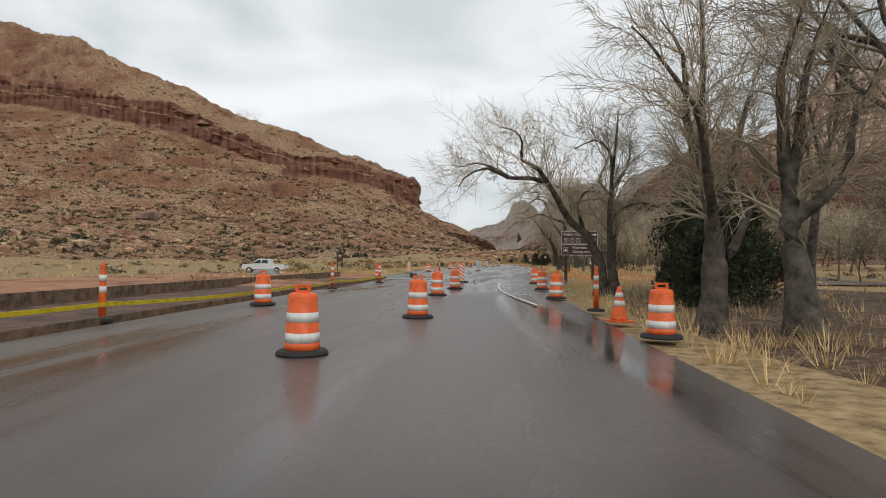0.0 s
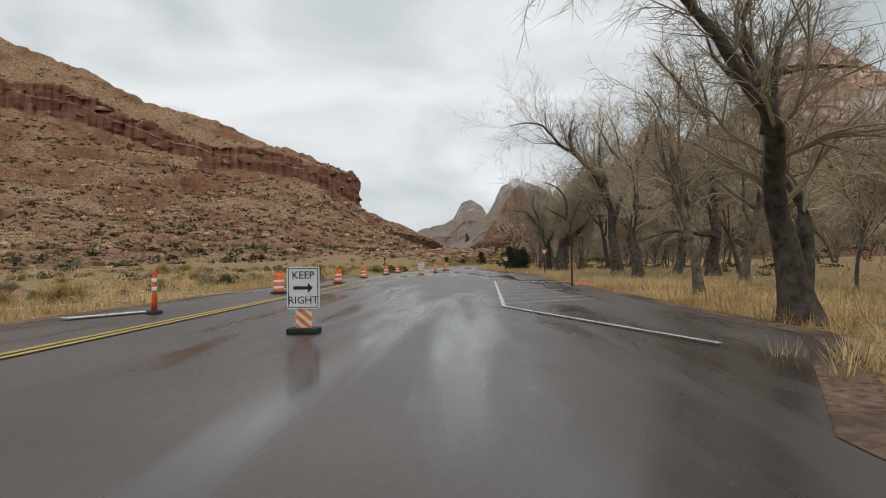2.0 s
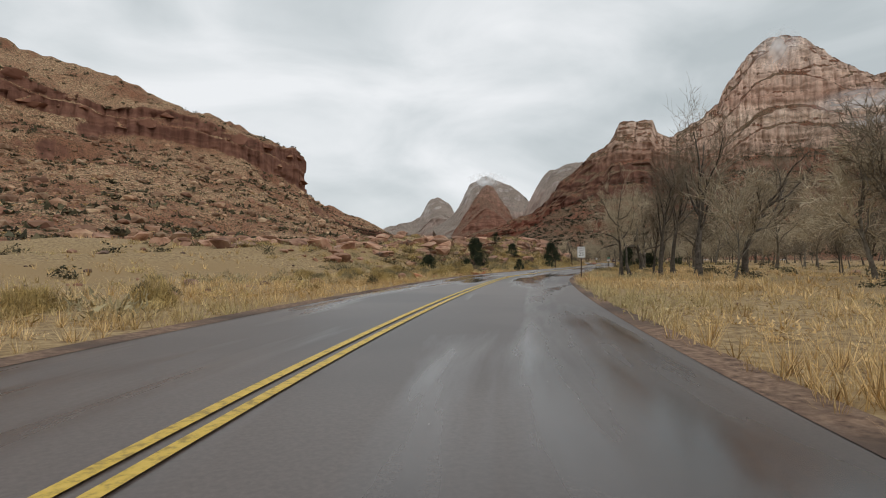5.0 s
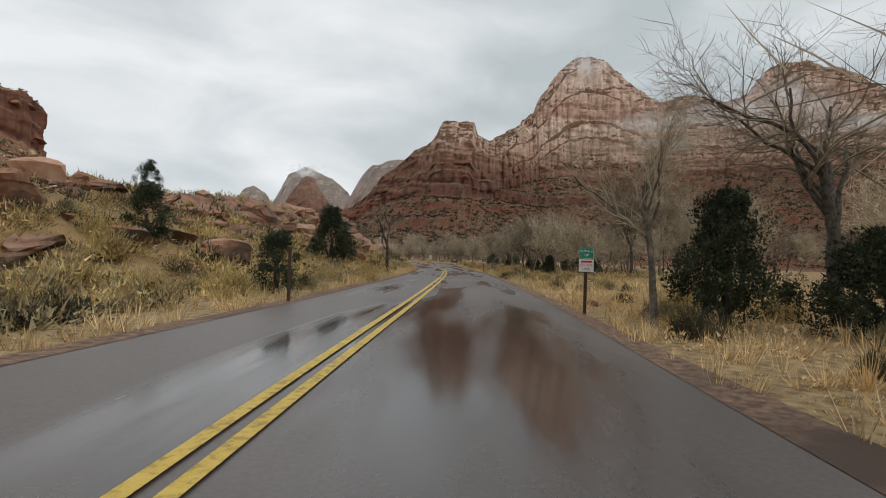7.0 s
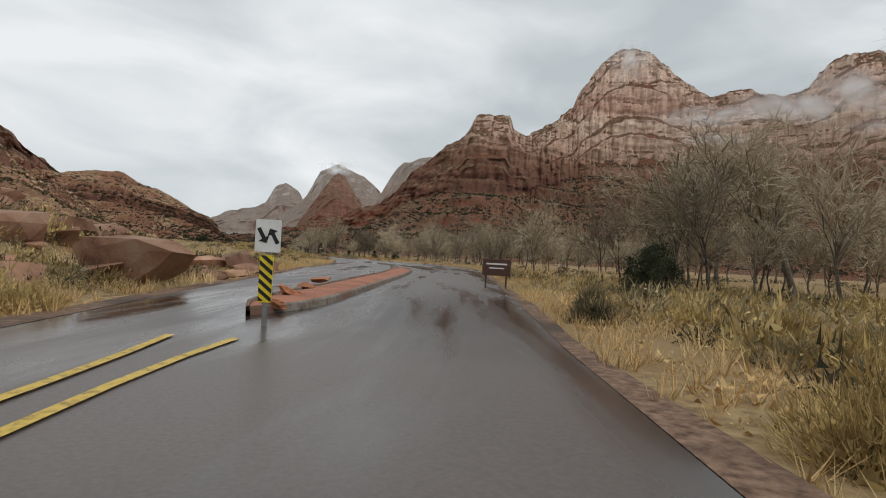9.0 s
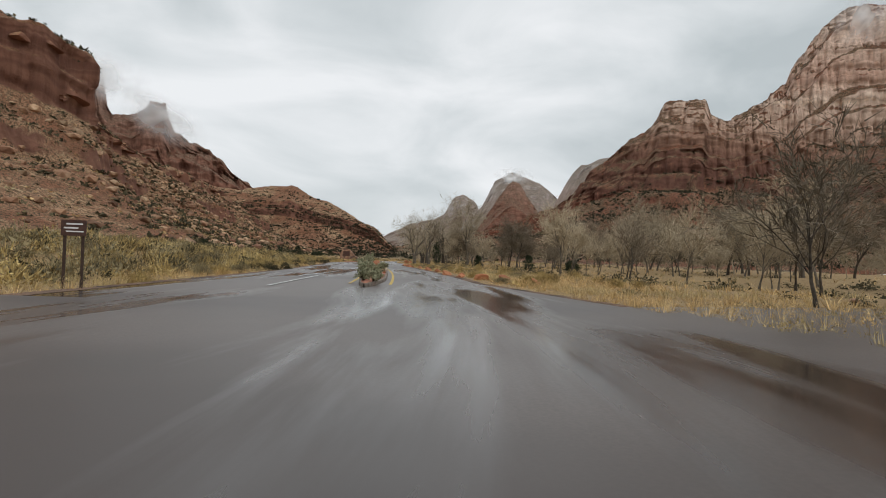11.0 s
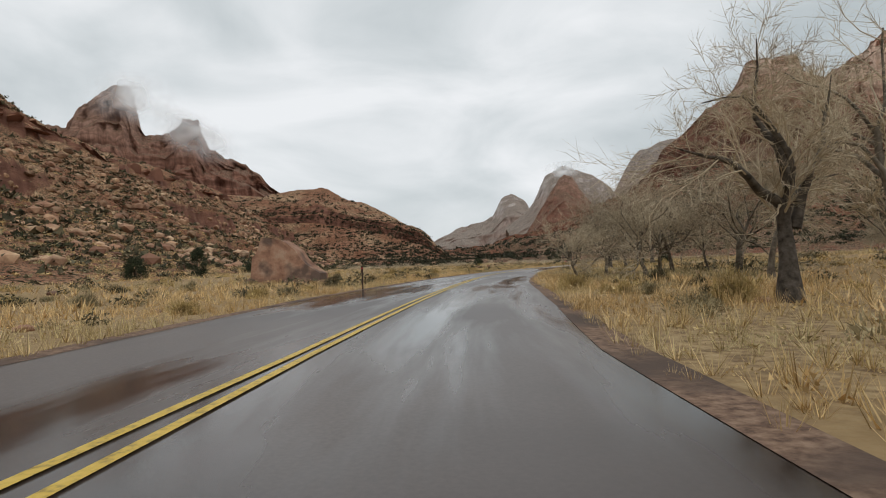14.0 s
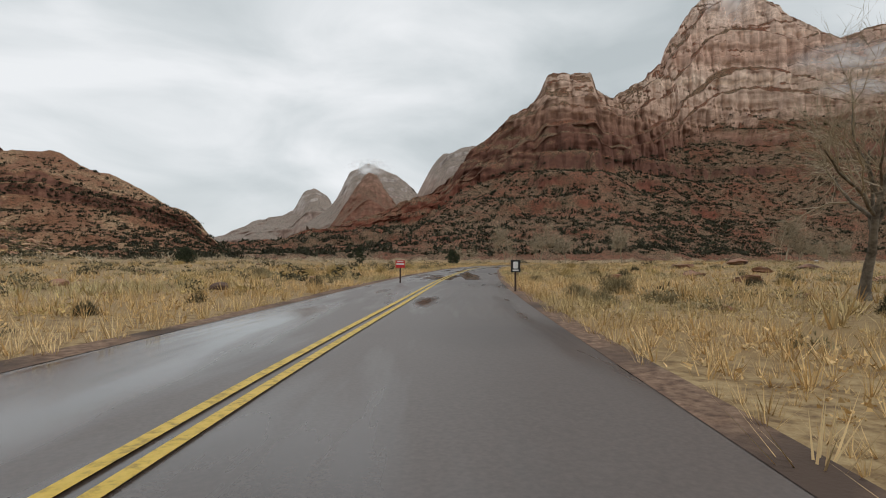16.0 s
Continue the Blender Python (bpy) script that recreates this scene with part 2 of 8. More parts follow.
    ng, rg = N("ShaderNodeTexNoise"), N("ShaderNodeValToRGB")
    ng.inputs["Scale"].default_value, ng.inputs["Detail"].default_value, ng.inputs["Roughness"].default_value = scale * 22, 4, 0.75
    rg.color_ramp.elements[0].position, rg.color_ramp.elements[1].position = 0.62 - 0.16 * veg_amount, 0.66 - 0.14 * veg_amount
    L(tc.outputs["Object"], ng.inputs["Vector"])
    L(ng.outputs["Fac"], rg.inputs["Fac"])
    mg = N("ShaderNodeMix")
    mg.data_type = "RGBA"
    L(rg.outputs["Color"], mg.inputs["Factor"])
    cover = rv.outputs["Color"]
    if patch:  # bare red soil between the straw-covered stretches
        npz, rpz, mpz = N("ShaderNodeTexNoise"), N("ShaderNodeMapRange"), N("ShaderNodeMix")
        npz.inputs["Scale"].default_value, npz.inputs["Detail"].default_value, npz.inputs["Roughness"].default_value = scale * 0.35, 6, 0.65
        rpz.inputs["From Min"].default_value, rpz.inputs["From Max"].default_value, rpz.inputs["To Max"].default_value = 0.44, 0.58, 0.85
        L(tc.outputs["Object"], npz.inputs["Vector"])
        # the soil turns redder towards the canyon's head
        east, sumz = N("ShaderNodeMapRange"), N("ShaderNodeMath")
        east.inputs["From Min"].default_value, east.inputs["From Max"].default_value, east.inputs["To Max"].default_value = 5.0, 75.0, redden
        L(sep.outputs["X"], east.inputs["Value"])
        L(npz.outputs["Fac"], sumz.inputs[0])
        L(east.outputs["Result"], sumz.inputs[1])
        L(sumz.outputs[0], rpz.inputs["Value"])
        mpz.data_type = "RGBA"
        L(rpz.outputs["Result"], mpz.inputs["Factor"])
        L(cover, mpz.inputs[6])
        mpz.inputs[7].default_value = (*patch, 1)
        cover = mpz.outputs[2]
    L(cover, mg.inputs[6])
    mg.inputs[7].default_value = (*veg, 1)
    nsep, steep = N("ShaderNodeSeparateXYZ"), N("ShaderNodeMapRange")
    L(geo.outputs["Normal"], nsep.inputs["Vector"])
    steep.inputs["From Min"].default_value, steep.inputs["From Max"].default_value = 0.42, 0.62
    L(nsep.outputs["Z"], steep.inputs["Value"])
    mv.data_type = "RGBA"
    L(steep.outputs["Result"], mv.inputs["Factor"])
    L(mul.outputs[2], mv.inputs[6])
    L(mg.outputs[2], mv.inputs[7])
    L(mv.outputs[2], bsdf.inputs["Base Color"])
    b, nb = N("ShaderNodeBump"), N("ShaderNodeTexNoise")
    nb.inputs["Scale"].default_value, nb.inputs["Detail"].default_value, nb.inputs["Roughness"].default_value = scale * 8, 8, 0.7
    b.inputs["Strength"].default_value, b.inputs["Distance"].default_value = 0.7, 0.12 / scale
    L(tc.outputs["Object"], nb.inputs["Vector"])
    hsum = N("ShaderNodeMath")
    hsum.operation = "MULTIPLY_ADD"
    hsum.inputs[1].default_value = 0.8
    L(ns.outputs["Fac"], hsum.inputs[0])
    L(nb.outputs["Fac"], hsum.inputs[2])
    L(hsum.outputs[0], b.inputs["Height"])
    L(b.outputs["Normal"], bsdf.inputs["Normal"])
    return m


# formation colours by height, the upper ones lightened further for haze
ZONES = [(0, (0.29, 0.105, 0.066)), (90, (0.25, 0.10, 0.068)), (135, (0.17, 0.088, 0.066)), (185, (0.22, 0.115, 0.085)), (212, (0.40, 0.25, 0.185)), (255, (0.72, 0.54, 0.43)), (310, (0.84, 0.68, 0.56)), (360, (0.68, 0.47, 0.37)), (440, (0.82, 0.64, 0.53)), (560, (0.88, 0.75, 0.66))]
M_MESA = rock_material("red_mesa_rock", [(0.15, 0.068, 0.048), (0.27, 0.135, 0.092), (0.19, 0.09, 0.064), (0.33, 0.18, 0.12)], [(0.19, 0.085, 0.052), (0.47, 0.28, 0.165), (0.66, 0.48, 0.29)], 5.0, veg=(0.06, 0.054, 0.03), scale=0.10, veg_amount=0.75, patch=(0.29, 0.12, 0.07), redden=0.05)
M_MASSIF = rock_material("canyon_massif_rock", [(0.58, 0.53, 0.51), (1.06, 1.03, 1.0), (0.80, 0.74, 0.71), (1.14, 1.12, 1.08), (0.62, 0.57, 0.55)], [(0.19, 0.085, 0.052), (0.34, 0.20, 0.125), (0.46, 0.31, 0.20)], 13.0, veg=(0.03, 0.031, 0.018), scale=0.06, veg_amount=1.0, zones=ZONES, patch=(0.36, 0.125, 0.075), redden=0.0, streak=0.5)
# pale rock with distant haze put into its colour, greyer towards the top
M_TOWER = rock_material("hazy_pale_sandstone", [(0.72, 0.69, 0.67), (1.05, 1.03, 1.0), (0.82, 0.78, 0.76), (1.12, 1.1, 1.08)], [(0.26, 0.19, 0.155), (0.36, 0.29, 0.25), (0.24, 0.19, 0.16)], 40.0, veg=(0.12, 0.12, 0.09), scale=0.02, veg_amount=0.6, zones=[(0, (0.30, 0.22, 0.19)), (200, (0.36, 0.27, 0.23)), (290, (0.46, 0.37, 0.33)), (360, (0.54, 0.49, 0.46)), (600, (0.58, 0.54, 0.51))])
M_SPIRE = rock_material("red_spire_rock", [(0.42, 0.40, 0.39), (1.08, 1.05, 1.02), (0.62, 0.58, 0.56), (1.15, 1.12, 1.08)], [(0.20, 0.10, 0.07), (0.30, 0.17, 0.12), (0.25, 0.15, 0.11)], 16.0, veg=(0.07, 0.055, 0.035), scale=0.05, veg_amount=0.8, zones=[(0, (0.26, 0.12, 0.085)), (250, (0.31, 0.165, 0.12)), (330, (0.40, 0.25, 0.19)), (430, (0.46, 0.35, 0.30))])
M_BOULDER = material("sandstone_boulder", [(0.20, 0.10, 0.065), (0.36, 0.20, 0.13), (0.44, 0.29, 0.20)], 1.1, 0.92, 8, 0.6, 5.0, stain=(0.13, 0.085, 0.065), stain_scale=0.7, random_hue=0.25)
M_REDROCK = material("red_sandstone_block", [(0.28, 0.10, 0.05), (0.46, 0.20, 0.10), (0.38, 0.15, 0.08)], 2.4, 0.85, 8, 0.6, 9.0, random_hue=0.2)
M_RUBBLE = material("talus_rubble", [(0.18, 0.098, 0.06), (0.37, 0.225, 0.135), (0.50, 0.36, 0.23)], 0.35, 0.95, 5, 0.0, stain=(0.24, 0.125, 0.08), stain_scale=0.04, island=0.42)
M_FAR_SCRUB = material("far_juniper_scrub", [(0.016, 0.018, 0.010), (0.04, 0.04, 0.022), (0.06, 0.055, 0.032)], 0.2, 0.95, 3, 0.0, island=0.5)
M_GROUND = material("dry_valley_soil", [(0.15, 0.092, 0.048), (0.31, 0.212, 0.105), (0.43, 0.315, 0.165)], 6.0, 0.95, 9, 0.8, 9.0, stain=(0.30, 0.20, 0.095), stain_scale=0.12)
M_GRASS = material("straw_grass", [(0.44, 0.28, 0.115), (0.63, 0.435, 0.205), (0.72, 0.53, 0.29)], 0.25, 0.9, 3, 0.0, stain=(0.46, 0.37, 0.19), stain_scale=0.1, island=0.35)
M_SAGE = material("sagebrush", [(0.15, 0.122, 0.068), (0.31, 0.255, 0.14), (0.43, 0.355, 0.21)], 0.5, 0.95, 3, 0.0, island=0.4)
M_SCRUB = material("dark_scrub", [(0.04, 0.037, 0.021), (0.085, 0.075, 0.042), (0.14, 0.115, 0.065)], 0.6, 0.95, 3, 0.0, island=0.5)
M_JUNIPER = material("juniper_needles", [(0.018, 0.024, 0.013), (0.04, 0.05, 0.025), (0.06, 0.07, 0.035)], 1.5, 0.9, 3, 0.0, island=0.4)
M_BARK = material("grey_brown_bark", [(0.035, 0.028, 0.022), (0.085, 0.07, 0.055), (0.13, 0.11, 0.09)], 6.0, 0.95, 6, 0.8, 14.0)
M_TWIG = material("pale_bare_twigs", [(0.33, 0.27, 0.185), (0.50, 0.42, 0.30)], 0.6, 0.95, 2, 0.0, random_hue=0.25)
M_TWIG_DARK = material("dark_bare_twigs", [(0.15, 0.12, 0.085), (0.27, 0.22, 0.16)], 0.6, 0.95, 2, 0.0, random_hue=0.2)


# ---------------------------------------------------------------- landforms
def sheet(rows, profile, res, talus_rows, rough=1.0, seed=0, ledge=0.0, column=0.0, talus_bend=2.6, back=60.0, jag=0.0, fine=1.0, block=(0.0, 1.0, 1.0), terrace=(0.0, 0.0)):
    """A mountain side: rows of foot x y z, crest x y z, valley x y z and the cliff's share of the height. Returns grid points."""
    rows = np.array(rows, float)
    length = np.concatenate([[0], np.cumsum(np.linalg.norm(np.diff(rows[:, 3:5], axis=0), axis=1) + 0.6 * np.linalg.norm(np.diff(rows[:, :2], axis=0), axis=1))])
    n = max(8, int(length[-1] * fine / 1.3 / res))
    u = np.linspace(0, length[-1], n)
    c = np.stack([np.interp(u, length, rows[:, k]) for k in range(rows.shape[1])], 1)
    soft = np.ones(9) / 9
    for k in (0, 1, 6, 7):
        c[:, k] = np.convolve(np.pad(c[:, k], 4, mode="edge"), soft, "valid")
    foot, crest, valley, share = c[:, 0:3], c[:, 3:6], c[:, 6:9], c[:, 9]
    grid = []
    for s in np.linspace(0, 1, talus_rows, endpoint=False):
        p = valley + (foot - valley) * s
        p[:, 2] = valley[:, 2] + (foot[:, 2] - valley[:, 2]) * (0.25 * s + 0.75 * s**talus_bend)
        grid.append((p, 0.15 + 0.85 * s, 0.0))
    knots = profile(share)
    for (z0, h0, m, steep), (z1, h1, _, _) in zip(knots, knots[1:]):
        for k in np.linspace(0, 1, m, endpoint=False):
            zf, hf = z0 + (z1 - z0) * k, h0 + (h1 - h0) * k
            p = foot + (crest - foot) * np.broadcast_to(hf, n)[:, None]
            p[:, 2] = foot[:, 2] + (crest[:, 2] - foot[:, 2]) * zf
            grid.append((p, 1.0, steep))
    grid.append((crest.copy(), 1.0, 0.0))
    away = crest - foot
    away[:, 2] = 0
    away /= np.linalg.norm(away, axis=1)[:, None] + 1e-6
    grid.append((crest + away * back - np.array([0, 0, back * 0.9]), 0.5, 0.0))
    pts = np.stack([g[0] for g in grid])
    amp = np.array([g[1] for g in grid])[:, None]
    steep = np.array([g[2] for g in grid])[:, None]
    q = pts / res
    size = res * rough
    lift = fbm(q[..., 0] * 0.11, q[..., 1] * 0.11, q[..., 2] * 0.11, 5, seed) * size * 2.6 + fbm(q[..., 0] * 0.5, q[..., 1] * 0.5, q[..., 2] * 0.5, 2, seed + 7) * size * 0.9
    pts[..., 2] += lift * amp * (1 - 0.7 * steep)
    if terrace[0]:  # ledges of harder beds that step the slope
        lay = pts[..., 2] / terrace[0] + 0.35 * fbm(q[..., 0] * 0.02, q[..., 1] * 0.02, 0, 3, seed + 41)
        into = lay - np.floor(lay)
        here = np.clip(fbm(q[..., 0] * 0.05, q[..., 1] * 0.05, np.floor(lay) * 3.7, 3, seed + 43) * 3.0 + terrace[1], 0, 1)
        rise = np.clip((into - 0.62) / 0.16, 0, 1) - into
        pts[:talus_rows, :, 2] += (rise * here * terrace[0] * 0.75)[:talus_rows] * np.clip(amp[:talus_rows] * 1.6 - 0.4, 0, 1)
    out = -away[None] * steep[..., None]
    shelf = np.tanh(3.0 * fbm(q[..., 2] * 0.42, fbm(q[..., 0] * 0.03, q[..., 1] * 0.03, 0, 2, seed) * 1.5, 0, 3, seed + 3)) * 0.5 * ledge
    flute = (fbm(q[..., 0] * 0.22, q[..., 1] * 0.22, q[..., 2] * 0.03, 4, seed + 5)) * column
    joints = np.abs(fbm(q[..., 0] * 0.5, q[..., 1] * 0.5, q[..., 2] * 0.05, 3, seed + 9)) * column * 0.55
    pts += out * (shelf + flute - joints)[..., None]
    if block[0]:  # upright jointed blocks: depth, width and height in metres
        along = np.concatenate([[0], np.cumsum(np.linalg.norm(np.diff(crest[:, :2], axis=0), axis=1))]) / block[1]
        along = along + 0.8 * fbm(along * 0.4, 2.5, 0, 3, seed + 31)
        cell, into = np.floor(along), along - np.floor(along)
        tier = np.floor(pts[..., 2] / block[2] + 3.0 * np.sin(cell * 12.9898)[None])
        pick = np.sin(cell[None] * 78.233 + tier * 37.719 + seed) * 43758.5453
        crack = np.minimum(into, 1 - into) < 0.14
        pts += out * ((pick - np.floor(pick) - 0.5) * block[0] - 0.45 * block[0] * crack[None])[..., None]
    if jag:
        d = np.concatenate([[0], np.cumsum(np.linalg.norm(np.diff(crest[:, :2], axis=0), axis=1))]) / res
        step = np.abs(fbm(d * 0.21, 0.5, 0, 4, seed + 21)) * jag * 1.6 - jag * 0.3 + np.round(fbm(d * 0.09, 3.5, 0, 2, seed + 22) * 2.5) * jag * 0.25
        pts[-2, :, 2] += step
        pts[-4:-2, :, 2] += step[None] * 0.6
    return pts


def grid_mesh(name, pts, smooth=True):
    r, c = pts.shape[:2]
    i = np.arange(r - 1)[:, None] * c + np.arange(c - 1)[None]
    f = np.stack([i, i + 1, i + c + 1, i + c], -1).reshape(-1, 4)
    return np_mesh(name, pts.reshape(-1, 3), f, smooth)


def mesa_profile(share):
    return [(0.0 * share, 0.0, 10, 1.0), (share * 0.55, 0.03, 3, 0.6), (share * 0.62, 0.09, 8, 1.0), (share, 0.13, 12, 0.0), (1.0 + 0 * share, 1.0, 1, 0.0)]


def massif_profile(share):
    o = 0 * share
    return [(o, 0.0, 16, 1.0), (0.16 + o, 0.04, 3, 0.5), (0.19 + o, 0.13, 10, 1.0), (0.30 + o, 0.17, 4, 0.4), (0.35 + o, 0.30, 20, 1.0), (0.58 + o, 0.36, 4, 0.4), (0.62 + o, 0.50, 18, 1.0), (0.82 + o, 0.60, 4, 0.4), (0.86 + o, 0.78, 12, 1.0), (0.985 + o, 0.88, 4, 0.3), (1.0 + o, 1.0, 1, 0.0)]


def tower_profile(share):
    return [(0.0 * share, 0.0, 14, 1.0), (0.45 + 0 * share, 0.22, 4, 0.4), (0.5 + 0 * share, 0.34, 14, 1.0), (0.92 + 0 * share, 0.8, 5, 0.4), (1.0 + 0 * share, 1.0, 1, 0.0)]


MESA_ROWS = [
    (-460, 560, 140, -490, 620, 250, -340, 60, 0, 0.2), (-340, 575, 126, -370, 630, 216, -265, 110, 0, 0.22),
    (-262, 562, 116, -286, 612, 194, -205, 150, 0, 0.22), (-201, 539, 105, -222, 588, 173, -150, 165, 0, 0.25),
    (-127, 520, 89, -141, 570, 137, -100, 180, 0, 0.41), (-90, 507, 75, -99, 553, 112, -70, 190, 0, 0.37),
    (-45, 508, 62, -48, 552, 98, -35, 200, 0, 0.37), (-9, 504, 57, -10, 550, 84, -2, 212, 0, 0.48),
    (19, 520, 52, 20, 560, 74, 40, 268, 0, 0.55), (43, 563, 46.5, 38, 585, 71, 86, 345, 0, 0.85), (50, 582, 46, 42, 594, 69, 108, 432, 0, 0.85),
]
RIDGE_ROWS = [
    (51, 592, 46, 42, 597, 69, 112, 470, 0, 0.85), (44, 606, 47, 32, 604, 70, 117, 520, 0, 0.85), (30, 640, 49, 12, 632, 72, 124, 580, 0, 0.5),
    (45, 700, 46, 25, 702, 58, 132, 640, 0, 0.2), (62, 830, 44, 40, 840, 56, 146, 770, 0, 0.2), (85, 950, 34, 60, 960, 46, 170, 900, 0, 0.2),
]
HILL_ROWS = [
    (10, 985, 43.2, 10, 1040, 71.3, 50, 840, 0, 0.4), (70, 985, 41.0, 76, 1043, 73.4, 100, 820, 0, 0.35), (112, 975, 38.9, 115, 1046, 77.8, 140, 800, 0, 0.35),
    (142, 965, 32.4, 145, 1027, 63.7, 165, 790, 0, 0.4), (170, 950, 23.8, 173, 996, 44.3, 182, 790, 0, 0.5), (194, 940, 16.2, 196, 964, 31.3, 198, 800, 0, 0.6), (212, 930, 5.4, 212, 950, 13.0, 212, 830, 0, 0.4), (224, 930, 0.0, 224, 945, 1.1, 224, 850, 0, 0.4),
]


def derived(crests, toward, depth, foot_share, reach, valley_z=0.0):
    """Rows for a far mountain from its crest line alone."""
    d = np.array(toward, float) / np.linalg.norm(toward)
    out = []
    for x, y, z in crests:
        out.append((x + d[0] * depth, y + d[1] * depth, min(z * foot_share, 150.0 + 0.15 * z), x, y, z, x + d[0] * reach, y + d[1] * reach, valley_z, 0.3))
    return out


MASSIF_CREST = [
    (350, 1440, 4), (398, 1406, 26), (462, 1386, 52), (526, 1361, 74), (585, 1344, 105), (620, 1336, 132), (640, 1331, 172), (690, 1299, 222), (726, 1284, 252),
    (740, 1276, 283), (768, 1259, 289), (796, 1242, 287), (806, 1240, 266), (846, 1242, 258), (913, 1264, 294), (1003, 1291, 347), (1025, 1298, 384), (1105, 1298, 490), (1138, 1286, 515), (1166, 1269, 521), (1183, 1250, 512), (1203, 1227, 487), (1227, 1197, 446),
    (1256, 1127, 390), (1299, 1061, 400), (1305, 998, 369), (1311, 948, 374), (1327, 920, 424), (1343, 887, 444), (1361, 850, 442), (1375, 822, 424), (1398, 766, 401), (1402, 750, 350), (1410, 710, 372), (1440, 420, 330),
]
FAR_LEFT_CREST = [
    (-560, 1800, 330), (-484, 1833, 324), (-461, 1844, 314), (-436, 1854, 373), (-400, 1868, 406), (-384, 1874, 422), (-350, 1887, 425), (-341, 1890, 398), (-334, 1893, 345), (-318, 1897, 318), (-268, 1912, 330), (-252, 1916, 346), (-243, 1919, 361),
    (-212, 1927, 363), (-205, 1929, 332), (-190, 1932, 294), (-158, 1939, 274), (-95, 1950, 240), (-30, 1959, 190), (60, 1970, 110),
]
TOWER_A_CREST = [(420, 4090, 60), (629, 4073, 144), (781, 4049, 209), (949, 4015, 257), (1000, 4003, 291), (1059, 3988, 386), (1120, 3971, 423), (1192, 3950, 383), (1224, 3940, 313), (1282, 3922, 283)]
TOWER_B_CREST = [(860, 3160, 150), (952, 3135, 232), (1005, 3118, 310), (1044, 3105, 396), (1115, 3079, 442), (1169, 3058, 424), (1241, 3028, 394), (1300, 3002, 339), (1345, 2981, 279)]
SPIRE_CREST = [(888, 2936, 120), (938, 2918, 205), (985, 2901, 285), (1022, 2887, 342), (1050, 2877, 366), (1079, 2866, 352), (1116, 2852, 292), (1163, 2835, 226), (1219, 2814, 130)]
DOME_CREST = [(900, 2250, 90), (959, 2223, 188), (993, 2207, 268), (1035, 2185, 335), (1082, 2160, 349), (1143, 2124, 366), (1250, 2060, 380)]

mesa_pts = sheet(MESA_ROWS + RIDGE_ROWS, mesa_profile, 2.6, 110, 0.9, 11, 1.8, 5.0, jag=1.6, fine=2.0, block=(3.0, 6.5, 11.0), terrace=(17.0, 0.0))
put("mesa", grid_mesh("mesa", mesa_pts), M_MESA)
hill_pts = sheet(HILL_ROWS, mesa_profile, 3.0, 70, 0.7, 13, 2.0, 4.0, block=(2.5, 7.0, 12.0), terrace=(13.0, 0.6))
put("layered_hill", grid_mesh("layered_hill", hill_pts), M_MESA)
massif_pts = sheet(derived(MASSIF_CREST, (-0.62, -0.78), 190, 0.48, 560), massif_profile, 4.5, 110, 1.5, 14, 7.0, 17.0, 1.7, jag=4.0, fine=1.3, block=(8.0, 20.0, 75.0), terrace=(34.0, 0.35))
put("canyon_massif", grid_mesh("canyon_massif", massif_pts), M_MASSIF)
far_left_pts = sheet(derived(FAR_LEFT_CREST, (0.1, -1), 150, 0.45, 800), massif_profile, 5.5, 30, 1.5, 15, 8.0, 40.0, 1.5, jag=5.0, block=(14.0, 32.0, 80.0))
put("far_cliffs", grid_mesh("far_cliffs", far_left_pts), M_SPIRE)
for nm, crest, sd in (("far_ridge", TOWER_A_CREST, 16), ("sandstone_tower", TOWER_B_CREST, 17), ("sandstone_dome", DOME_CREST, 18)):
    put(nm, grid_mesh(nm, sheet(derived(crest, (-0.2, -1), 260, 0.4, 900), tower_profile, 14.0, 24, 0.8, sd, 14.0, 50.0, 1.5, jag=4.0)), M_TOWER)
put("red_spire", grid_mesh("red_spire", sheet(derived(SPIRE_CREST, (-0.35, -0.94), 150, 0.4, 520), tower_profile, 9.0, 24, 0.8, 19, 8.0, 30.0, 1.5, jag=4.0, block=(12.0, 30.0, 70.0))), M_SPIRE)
for nm, lb in (("red_spire", "dark red pointed rock spire before a pale tower"), ("mesa", "red layered sandstone mesa with a cliff band above rubble slopes"), ("layered_hill", "low layered sandstone hill dotted with junipers"), ("canyon_massif", "huge banded red and cream sandstone mountain with dark scrub"), ("far_cliffs", "distant red cliffs with a square pinnacle in cloud"), ("far_ridge", "pale distant canyon ridge"), ("sandstone_tower", "pale distant sandstone tower capped with cloud"), ("sandstone_dome", "pale rounded sandstone dome behind the mountain")):
    tagged(bpy.data.objects[nm], lb, "mountain", "", "structure")


